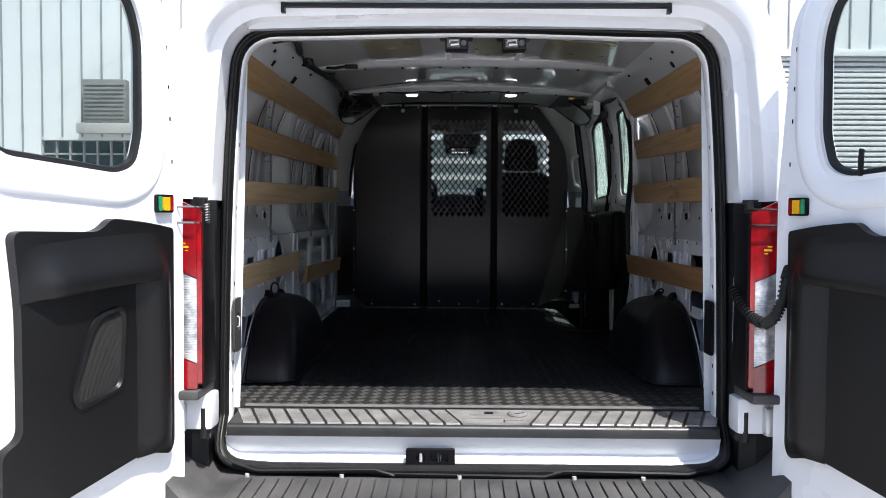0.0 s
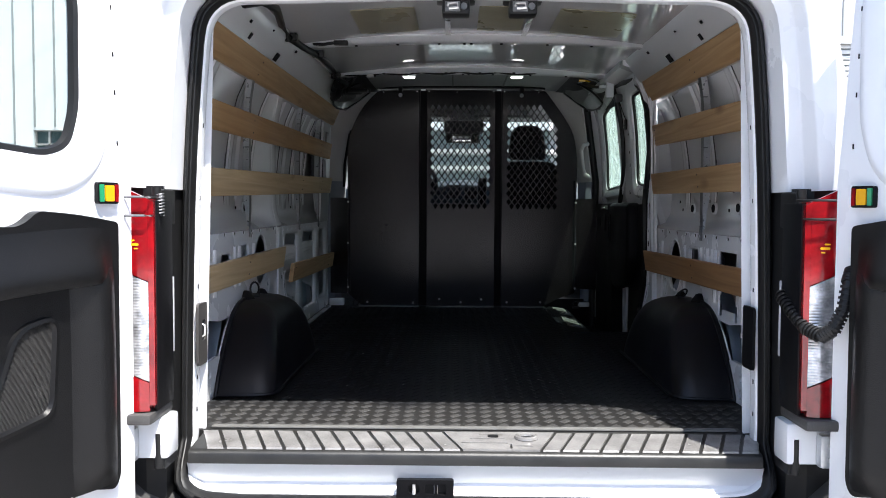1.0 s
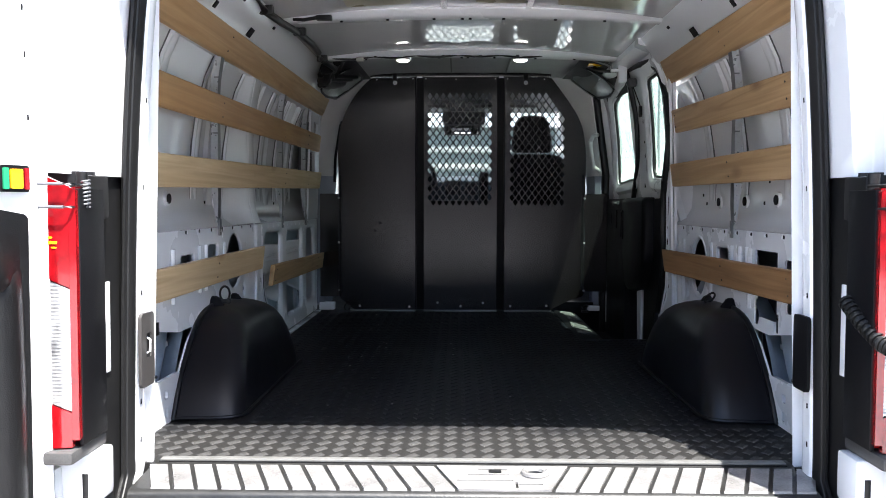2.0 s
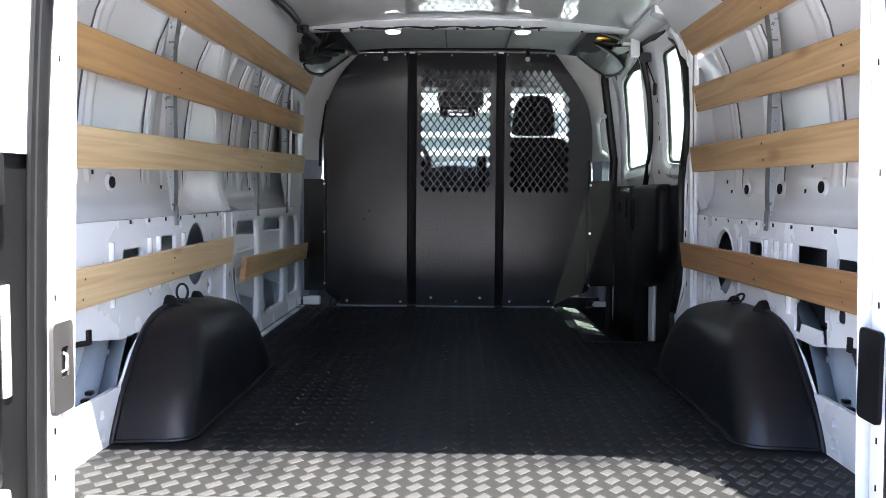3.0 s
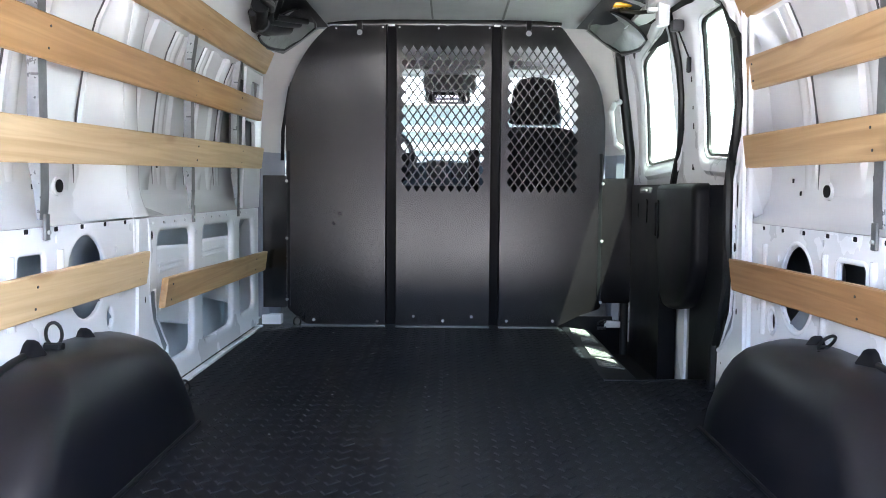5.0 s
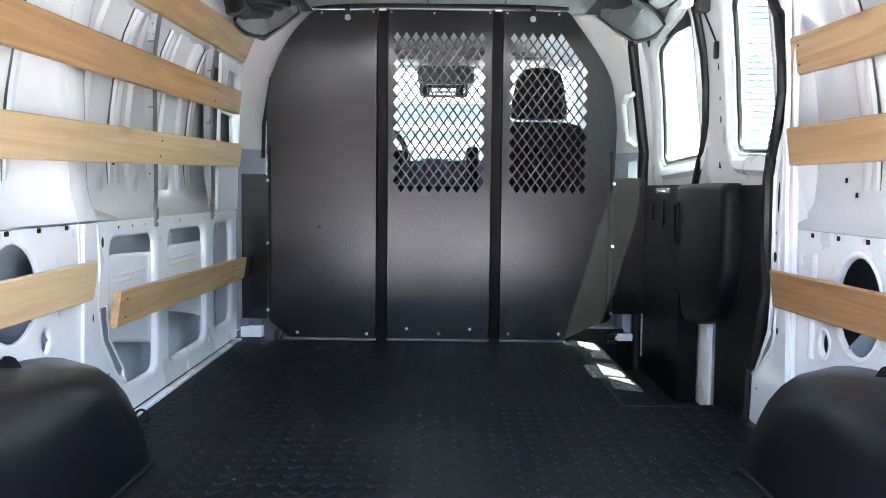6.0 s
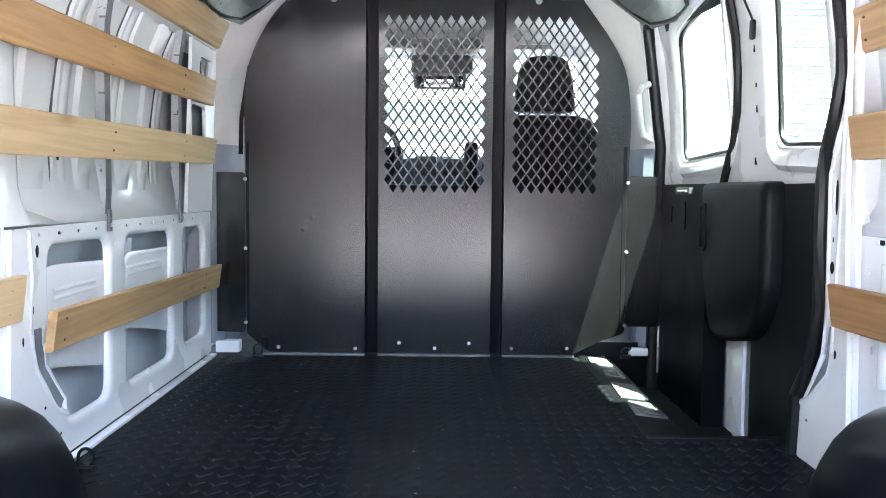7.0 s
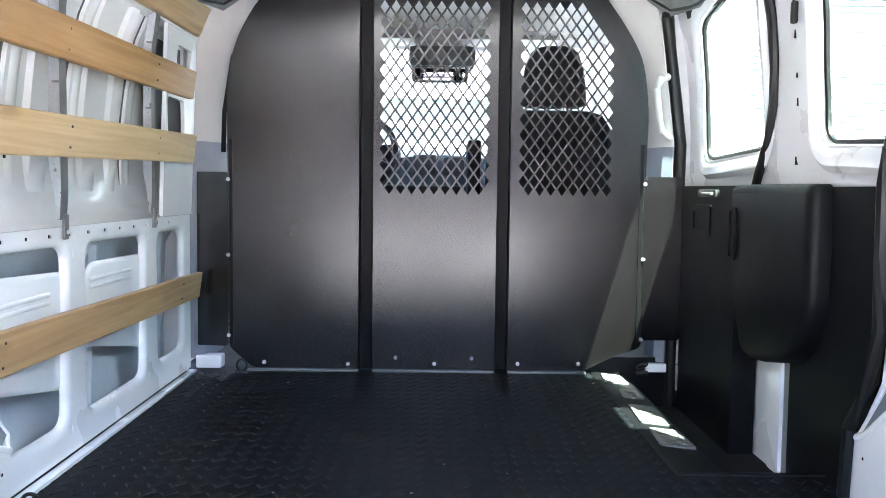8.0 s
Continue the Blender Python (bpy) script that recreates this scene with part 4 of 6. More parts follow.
for x in (-0.70, -0.41, -0.05, 0.30, 0.51):
    part("bolt", cyl(bmesh.new(), (x, -0.058, -0.166), (x, -0.058, -0.155), 0.007, seg=10), ZINC, bumper)
bm = tube(bmesh.new(), [(CX - 0.74, -0.04, -0.13), (CX - 0.66, -0.045, -0.148), (CX - 0.30, -0.05, -0.146), (CX - 0.24, -0.05, -0.158), (CX + 0.22, -0.05, -0.158), (CX + 0.28, -0.05, -0.146), (CX + 0.66, -0.045, -0.148), (CX + 0.74, -0.04, -0.13)], 0.008, 8)
part("bumper_lip", bm, PLASTIC, bumper)

# ---- tail lamps ----
def tail_lamp(s):
    t = thing("tail_lamp", "tall red tail lamp with a clear slanted middle lens", "tail lamp", "tail lamps")
    x0, x1 = 0.787, 0.925

    def put(u, v, w):
        k = (u - x0) / (x1 - x0)
        return (CX + s * u, -0.165 - 0.035 * math.sin(math.pi * (0.25 + 0.6 * k)) + w, v)

    def grid(poly_v0, poly_v1, off, nm, mt, lb, u0=x0, u1=x1):
        bm = bmesh.new()
        rows = []
        for i in range(9):
            k = i / 8
            u = u0 + (u1 - u0) * k
            lo, hi = poly_v0[0] + (poly_v0[1] - poly_v0[0]) * k, poly_v1[0] + (poly_v1[1] - poly_v1[0]) * k
            rows.append([put(u, lo + (hi - lo) * j / 6, off) for j in range(7)] + [put(u, hi, 0.012), put(u, lo, 0.012)])
        loft(bm, rows, closed=True, caps=True)
        return part(nm, bm, mt, t, lb)
    grid((0.135, 0.135), (0.205, 0.262), 0.0, "lower_lens", RED, "red lower lens", x0 + 0.0134)
    grid((0.208, 0.265), (0.452, 0.51), 0.002, "clear_lens", CLEAR, "clear reversing lens", x0 + 0.014)
    grid((0.150, 0.150), (0.648, 0.655), -0.001, "edge_lens", RED, "red edge lens", x0, x0 + 0.0128)
    grid((0.455, 0.513), (0.656, 0.715), 0.0, "upper_lens", RED, "red upper lens", x0 + 0.0134)
    # small amber plates paint glints on the opaque lens
    for u, v, w, h in ((x0 + 0.045, 0.545, 0.022, 0.006), (x0 + 0.050, 0.555, 0.014, 0.004), (x0 + 0.040, 0.535, 0.010, 0.003)):
        part("lens_glint", plate(bmesh.new(), rrect(u - w / 2, v - h / 2, u + w / 2, v + h / 2, 0.0015, 1), [], 0.002, lambda a, b, c: put(a, b, c - 0.002)), AMBER, t, "amber glint painted on the red lens")
    bm = boxes(((CX + s * 0.788 - 0.006, -0.178, 0.135), (CX + s * 0.788 + 0.004, -0.06, 0.652)), bevel=0.003)
    part("lamp_edge", bm, PLASTIC, t)
    x0_, x1_ = sorted((CX + s * 0.795, CX + s * 0.93))
    part("lamp_body", boxes(((x0_, -0.172, 0.14), (x1_, -0.06, 0.655))), RED, t)
    part("lamp_base", boxes(((min(CX + s * 0.79, CX + s * 0.97), -0.22, 0.105), (max(CX + s * 0.79, CX + s * 0.97), -0.05, 0.132)), bevel=0.008), BUMPER, t)
    return t


tail_lamp(-1), tail_lamp(1)

# hinges, check straps and white brackets at the jambs
for s in (-1, 1):
    for z, label in ((0.64, "black steel upper door hinge"), (0.02, "zinc-coated lower door hinge")):
        mt = SEAL if s > 0 else GALVDARK
        h = part("door_hinge", boxes(((min(CX + s * 0.785, CX + s * 0.815), -0.13, z - 0.05), (max(CX + s * 0.785, CX + s * 0.815), -0.03, z + 0.04)), bevel=0.006), SEAL, rear, label)
        for dz in (0.02, -0.025) if z > 0.3 else ():
            part("hinge_arm", tube(bmesh.new(), [(CX + s * 0.785, -0.14, z + dz), (CX + s * 0.790, -0.205, z + dz), (CX + s * 0.80, -0.216, z + dz), (CX + s * 0.846, -0.222, z + dz)], 0.003, 8), mt, h)
        part("hinge_pin", cyl(bmesh.new(), (CX + s * 0.80, -0.13, z - 0.045), (CX + s * 0.80, -0.13, z + 0.045), 0.012), SEAL, h)
        if z > 0.3 and s < 0:
            coil = [(CX + s * 0.783 + 0.008 * math.cos(k * 0.9), -0.150 + 0.008 * math.sin(k * 0.9), z - 0.025 + 0.0011 * k) for k in range(50)]
            part("spring_coil", tube(bmesh.new(), coil, 0.0022, 6), GALVDARK, h, "grey steel coil spring")
    b = thing("corner_bracket", "white painted bracket with a zinc catch plate below the tail lamp", "bracket", "lamp brackets")
    x0, x1 = sorted((CX + s * 0.775, CX + s * 0.93))
    part("bracket", boxes(((x0, -0.14, 0.0), (x1, -0.05, 0.105)), bevel=0.01), WHITE, b)
    x0, x1 = sorted((CX + s * 0.845, CX + s * 0.90))
    part("catch_plate", boxes(((x0, -0.175, 0.0), (x1, -0.138, 0.085)), bevel=0.012), GALV, b)
    for dz in (0.025, 0.06):
        part("bolt", cyl(bmesh.new(), (CX + s * 0.872, -0.17, dz), (CX + s * 0.872, -0.182, dz), 0.009, seg=6), ZINC, b)
    part("slot", boxes(((CX + s * 0.807 - 0.003, -0.012, 0.25), (CX + s * 0.807 + 0.003, 0.012, 0.45)), bevel=0.002), WHITE, b, "white strip in the hinge recess")
hose = thing("door_wiring_hose", "black corrugated wiring hose looping from jamb to door", "hose")
pts = [(0.765, -0.08, 0.42), (0.77, -0.14, 0.385), (0.783, -0.195, 0.352), (0.803, -0.235, 0.337), (0.826, -0.25, 0.358), (0.845, -0.255, 0.405), (0.857, -0.25, 0.47), (0.872, -0.235, 0.50)]
part("hose_body", tube(bmesh.new(), pts, 0.013, 8), SEAL, hose)
for a, b in zip(pts, pts[1:]):
    for k in range(5):
        c = Vector(a).lerp(Vector(b), k / 5)
        d = (Vector(b) - Vector(a)).normalized() * 0.003
        part("hose_ring", cyl(bmesh.new(), c - d, c + d, 0.017, seg=10), SEAL, hose)

# ---- rear doors, swung open ----
def rear_door(s):
    d = thing("door_%d" % (1 if s < 0 else 2), "white rear van door swung open, black lower trim and a tinted window", "door", "rear doors", "structure")
    ang = radians(24.6)
    base = Vector((s * 0.868, -0.244, 0))
    along = Vector((s * math.sin(ang), -math.cos(ang), 0))
    out = Vector((-s * math.cos(ang), -math.sin(ang), 0))

    def put(u, v, w):
        lean = 0.05 * max(0.0, v - 0.70)
        return base + along * u + out * (w - lean) + Vector((0, 0, v))

    shell = rounded([(-0.05, -0.17), (0.70, -0.17), (0.70, 1.26), (0.60, 1.30), (0.06, 1.29), (-0.03, 1.20), (-0.05, 0.70)], [0.06, 0.05, 0.1, 0.05, 0.12, 0.1, 0.02])
    win = rounded([(0.545, 1.24), (0.115, 1.24), (0.078, 1.12), (0.092, 0.86), (0.12, 0.775), (0.18, 0.752), (0.545, 0.782)], [0.05, 0.06, 0.05, 0.03, 0.03, 0.03, 0.05])
    win = win[::-1]
    # counter-clockwise for the outward offsets
    area = sum(a[0] * b[1] - b[0] * a[1] for a, b in zip(win, win[1:] + win[:1]))
    win = win if area > 0 else win[::-1]
    part("door_shell", plate(bmesh.new(), shell, [grow(win, 0.008)], 0.05, lambda u, v, w: put(u, v, w - 0.05)), WHITE, d)
    # raised inner frame and its rolled surround of the window
    bm = bmesh.new()
    ring = lambda g, w: [put(u, v, w) for u, v in grow(win, g)]
    loft(bm, [ring(0.094, -0.001), ring(0.084, 0.006), ring(0.074, 0.007), ring(0.018, -0.001), ring(0.006, -0.012), ring(0.004, -0.04)], closed=True)
    part("window_surround", bm, WHITE, d, "rolled white steel round the window")
    sealb = loft(bmesh.new(), [ring(0.010, -0.022), ring(0.006, -0.010), ring(-0.006, -0.012), ring(-0.010, -0.026)], closed=True)
    part("window_seal", sealb, SEAL, d, "black rubber window seal")
    pane = part("pane", plate(bmesh.new(), win, [], 0.004, lambda u, v, w: put(u, v, w - 0.03)), GLASS, d, "lightly tinted window glass", smooth=False)
    pane.visible_shadow = False
    # lower trim
    trim = rounded([(0.016, 0.600), (0.018, 0.0), (0.035, -0.028), (0.13, -0.002), (0.42, -0.06), (0.56, -0.065), (0.56, 0.10), (0.505, 0.12), (0.505, 0.42), (0.525, 0.60), (0.29, 0.594), (0.262, 0.605), (0.235, 0.628), (0.12, 0.618)],
                   [0.012, 0.02, 0.02, 0.03, 0.05, 0.05, 0.03, 0.05, 0.05, 0.03, 0.03, 0.02, 0.02, 0.05])
    part("door_trim", plate(bmesh.new(), trim, [], 0.03, lambda u, v, w: put(u, v, w - 0.004)), DOORTRIM, d, "black moulded lower door trim")
    # sunk grip below a deep brow, bounded by a broad rounded ridge that runs up into the brow
    secs = []
    for i in range(27):
        z = -0.012 + 0.02 * i
        e = 0.028 + 0.02 * max(0.0, z - 0.30)
        k = min(1.0, (z + 0.016) / 0.05, max(0.0, (0.512 - z) / 0.04))
        hump = [(0.0, 0.0), (0.006, 0.006), (0.016, 0.016), (0.032, 0.026), (0.052, 0.030), (0.072, 0.026), (0.094, 0.014), (0.114, 0.004), (0.13, 0.0)]
        secs.append([put(u + e, z, 0.0255 + hh * k) for u, hh in hump])
    part("pull_ridge", loft(bmesh.new(), secs), DOORTRIM, d, "moulded pull handle ridge")
    secs = []
    for i in range(25):
        u = 0.035 + 0.475 * i / 24
        k = min(1.0, (i + 0.2) / 4, (24.2 - i) / 5)
        k = k * k * (3 - 2 * k)
        dv = 0.03 * (i / 24) ** 2
        secs.append([put(u, v - dv, 0.0255 + h * k) for v, h in ((0.592, 0.0), (0.575, 0.004), (0.55, 0.014), (0.525, 0.026), (0.505, 0.036), (0.488, 0.041), (0.474, 0.040), (0.464, 0.033), (0.461, 0.020), (0.463, 0.0))])
    part("grip_overhang", loft(bmesh.new(), secs), DOORTRIM, d, "moulded overhang above the grip")
    if s < 0:
        sp = rounded([(0.203, 0.392), (0.216, 0.215), (0.228, 0.195), (0.350, 0.172), (0.360, 0.20), (0.298, 0.355), (0.273, 0.377)], 0.03)
        a2 = sum(a[0] * b[1] - b[0] * a[1] for a, b in zip(sp, sp[1:] + sp[:1]))
        sp = sp if a2 > 0 else sp[::-1]
        bm = loft(bmesh.new(), [[put(u, v, w) for u, v in grow(sp, g)] for g, w in ((0.016, 0.024), (0.013, 0.034), (0.004, 0.036), (-0.002, 0.028))], closed=True)
        part("speaker_rim", bm, DOORTRIM, d, "raised rim of the speaker grille")
        part("speaker_grille", plate(bmesh.new(), sp, [], 0.003, lambda u, v, w: put(u, v, 0.025 + w)), MESHMAT, d, "fine grey speaker mesh", smooth=False)
    # reflector near the hinge edge
    rf = part("reflector", plate(bmesh.new(), rrect(0.0, 0.643, 0.062, 0.693, 0.006), [], 0.012, lambda u, v, w: put(u, v, w)), PLASTIC, d, "framed amber and green reflector")
    part("amber_lens", plate(bmesh.new(), rrect(0.017, 0.649, 0.043, 0.686, 0.003), [], 0.004, lambda u, v, w: put(u, v, 0.012 + w)), AMBER, rf)
    part("green_lens", plate(bmesh.new(), rrect(0.047, 0.648, 0.058, 0.688, 0.002), [], 0.004, lambda u, v, w: put(u, v, 0.012 + w)), GREEN, rf)
    part("red_lens", plate(bmesh.new(), rrect(0.004, 0.648, 0.013, 0.688, 0.001), [], 0.004, lambda u, v, w: put(u, v, 0.012 + w)), RED, rf)
    # clip holes along the hinge edge
    for v in (1.10, 0.99, 0.90, 0.78):
        part("clip_slot", plate(bmesh.new(), rrect(-0.012, v, -0.010, v + 0.012, 0.001, 1), [], 0.003, lambda u, q, w: put(u, q, w)), HOLE, d)
    if s > 0:
        part("window_catch", plate(bmesh.new(), rrect(0.222, 0.745, 0.230, 0.815, 0.003, 1), [], 0.012, lambda u, v, w: put(u, v, w)), SEAL, d, "thin black window catch")
    return d


rear_door(-1), rear_door(1)
# ---- steel struts and wooden slats on the side walls ----
def strut(s, y, z0, z1, w=0.042):
    """A folded strut: a face towards the hold coloured as if shaded, a rear leg coloured as if lit with a gusset at its
    foot, and a bolted tab.
    """
    t = thing("wall_strut", "galvanised steel wall strut carrying the wooden slats", "strut", "wall struts")
    path = lambda z: interp(z, [(0.5, 0.866), (0.56, 0.868), (0.60, 0.864), (1.02, 0.864), (1.2, 0.836)])
    zs = [z0 + (z1 - z0) * i / 10 for i in range(11)]
    face = [[(s * (path(z) - 0.001), y + 0.003, z), (s * (path(z) - 0.001), y + w, z), (s * (path(z) + 0.002), y + w + 0.002, z), (s * (path(z) + 0.002), y + 0.003, z)] for z in zs]
    part("face", loft(bmesh.new(), face, closed=True, caps=True), GALVDARK, t, "strut face in a darker tone, as if shaded")
    leg = []
    for z in zs:
        d = interp(z, [(z0, 0.003), (z0 + 0.13, 0.025), (0.85, 0.021), (1.2, 0.021)])
        leg.append([(s * (path(z) - 0.002), y, z), (s * (path(z) - 0.002), y + 0.003, z), (s * (path(z) + d), y + 0.003, z), (s * (path(z) + d), y, z)])
    part("leg", loft(bmesh.new(), leg, closed=True, caps=True), GALVMID, t, "rear leg of the strut in a lighter tone, as if lit")
    lo, hi = sorted((s * 0.862, s * 0.869))
    part("foot_tab", boxes(((lo, y + 0.020, 0.515), (hi, y + 0.042, z0 + 0.012)), bevel=0.002), GALVDARK, t)
    part("bolt", cyl(bmesh.new(), (s * 0.863, y + 0.031, 0.532), (s * 0.857, y + 0.031, 0.532), 0.005, seg=8), ZINC, t)
    for z in (0.862, 1.05):
        lo, hi = sorted((s * (path(z) - 0.004), s * (path(z) + 0.012)))
        part("step_bracket", boxes(((lo, y - 0.004, z), (hi, y + 0.001, z + 0.005)), bevel=0.001), GALVDARK, t)
    return t


for y in (1.045, 2.10, 2.712):
    strut(-1, y, 0.56, 1.16)
strut(1, 0.97, 0.56, 1.18)


def slat(s, x0, z0, y0, x1, z1, y1, mt, label, h=0.093, screws=()):
    """A board from the rear end (x0, y0, z0) to the front end (x1, y1, z1), leaning with the wall."""
    t = thing("wood_slat", label, "wood slat", "cargo wall slats")
    lean = 0.006 if z0 < 1.05 else 0.020
    n = 16
    secs = []
    for i in range(n + 1):
        k = i / n
        x, y, z = x0 + (x1 - x0) * k, y0 + (y1 - y0) * k, z0 + (z1 - z0) * k
        x += 0.0015 * math.sin(9 * k + z0 * 20)
        sec = []
        for dx, dz in ((0.0, -h / 2 + 0.003), (0.0, h / 2 - 0.003), (0.003, h / 2), (0.016, h / 2), (0.019, h / 2 - 0.003), (0.019, -h / 2 + 0.003), (0.016, -h / 2), (0.003, -h / 2)):
            sec.append((s * (x + dx - lean * dz / (h / 2)), y, z + dz))
        secs.append(sec)
    part("board", loft(bmesh.new(), secs, closed=True, caps=True), mt, t)
    for y in screws:
        k = (y - y0) / (y1 - y0)
        for dz in (-0.024, 0.022):
            x, z = x0 + (x1 - x0) * k, z0 + (z1 - z0) * k + dz
            xs_ = s * (x - lean * dz / (h / 2))
            part("screw", cyl(bmesh.new(), (xs_ + s * 0.002, y, z), (xs_ - s * 0.001, y, z), 0.003, seg=8), DARKGREY, t)
    return t


SCR = (0.30, 1.07, 2.125, 2.738)
slat(-1, 0.822, 1.160, 0.11, 0.812, 1.188, 3.13, W_TAN, "tan sawn wooden slat along the roof rail", screws=(1.07, 2.125))
slat(-1, 0.846, 0.930, 0.11, 0.846, 0.978, 3.12, W_ORANGE, "orange-brown wooden slat screwed to wall struts", screws=SCR)
slat(-1, 0.846, 0.708, 0.11, 0.846, 0.765, 3.11, W_PALE, "pale knotty pine slat screwed to wall struts", screws=SCR)
slat(-1, 0.856, 0.396, 0.11, 0.838, 0.408, 1.612, W_PALE, "pale wooden slat above the wheel arch", screws=(0.40, 0.985, 1.56))
slat(-1, 0.812, 0.328, 1.69, 0.832, 0.303, 3.12, W_TAN, "short tan wooden slat low on the wall", h=0.088, screws=(1.74, 2.3, 2.9))
slat(1, 0.822, 1.165, 0.11, 0.818, 1.178, 1.78, W_TAN, "tan sawn wooden slat along the roof rail", screws=(1.0,))
slat(1, 0.846, 0.926, 0.11, 0.846, 0.972, 1.78, W_TAN, "tan wooden slat with a darker knotty patch", screws=(0.5, 0.995, 1.7))
slat(1, 0.846, 0.737, 0.11, 0.846, 0.748, 1.74, W_TAN, "tan wooden slat screwed to wall struts", screws=(0.5, 0.995, 1.68))
slat(1, 0.850, 0.405, 0.11, 0.817, 0.393, 1.74, W_BROWN, "dark brown wooden slat above the wheel arch", screws=(0.45, 1.0, 1.70))

# ---- wheel arch liners ----
def wheel_arch(s):
    t = thing("wheel_arch_liner", "black moulded plastic wheel arch liner on the floor", "wheel arch", "wheel arch liners")
    top = [(0.50, 0.0), (0.53, 0.07), (0.57, 0.135), (0.62, 0.19), (0.69, 0.245), (0.77, 0.277), (0.90, 0.286), (1.15, 0.279), (1.35, 0.252), (1.5, 0.215), (1.66, 0.162)]
    # footprints from the floor up: height, rear end, front end at the wall, inner side, front corner cut
    lev = [(0.001, 0.558, 1.72, 0.670, 0.12), (0.012, 0.562, 1.72, 0.672, 0.12), (0.05, 0.586, 1.71, 0.677, 0.12), (0.10, 0.622, 1.69, 0.685, 0.13), (0.15, 0.674, 1.66, 0.695, 0.14), (0.19, 0.717, 1.62, 0.705, 0.15), (0.222, 0.756, 1.57, 0.717, 0.16),
           (0.245, 0.790, 1.50, 0.732, 0.16), (0.262, 0.828, 1.42, 0.751, 0.15), (0.274, 0.866, 1.33, 0.774, 0.13), (0.281, 0.91, 1.23, 0.805, 0.10), (0.285, 0.96, 1.14, 0.838, 0.05)]
    secs = []
    for z, yr, yf, xi, cut in lev:
        poly = [(0.872, yr), (xi, yr + 0.02), (xi, yf - cut - 0.10), (xi + 0.10 * (0.87 - xi) / 0.26, yf - cut * 0.45), (0.872, yf)]
        secs.append([(s * x, y, z) for x, y in rounded(poly, [0, 0.07, 0.12, 0.16, 0], 6)])
    bm = loft(bmesh.new(), secs)
    bm.faces.new([v for v in bm.verts][-len(secs[0]):])
    part("liner", bm, LINER, t)
    rim = [(s * 0.862, yr - 0.002, z) for z, yr, yf, xi, cut in lev]
    part("rolled_rim", tube(bmesh.new(), rim, 0.009, 10), LINER, t)
    part("foot_rim", tube(bmesh.new(), [(s * x, y, 0.006) for x, y in rounded([(0.872, 0.555), (0.668, 0.575), (0.668, 1.50)], [0, 0.07, 0], 6)], 0.006, 8), LINER, t)
    for y in (0.985, 1.24):
        bm = bmesh.new()
        loft(bm, [[(s * x, y + dy * k, interp(y, top) - 0.010 + hz * k) for dy, hz in ((-0.06, 0), (-0.035, 0.010), (-0.012, 0.036), (0.004, 0.042), (0.03, 0.014), (0.06, 0))] for x, k in ((0.828, 0.3), (0.846, 0.9), (0.856, 1.0), (0.870, 1.0))])
        part("liner_tab", bm, LINER, t)
    bm = bmesh.new()
    loft(bm, [[(s * x, y, z) for x, y, z in ((0.868, interp(z, [(0.0, 0.550), (0.12, 0.638), (0.2, 0.725), (0.28, 0.862)]), z), (0.872, interp(z, [(0.0, 0.536), (0.12, 0.620), (0.2, 0.706), (0.28, 0.845)]), z))] for z in (0.0, 0.06, 0.12, 0.16, 0.2, 0.24, 0.28)])
    part("arch_flange", bm, WHITE, wall_left if s < 0 else wall_right)
    return t


wheel_arch(-1), wheel_arch(1)
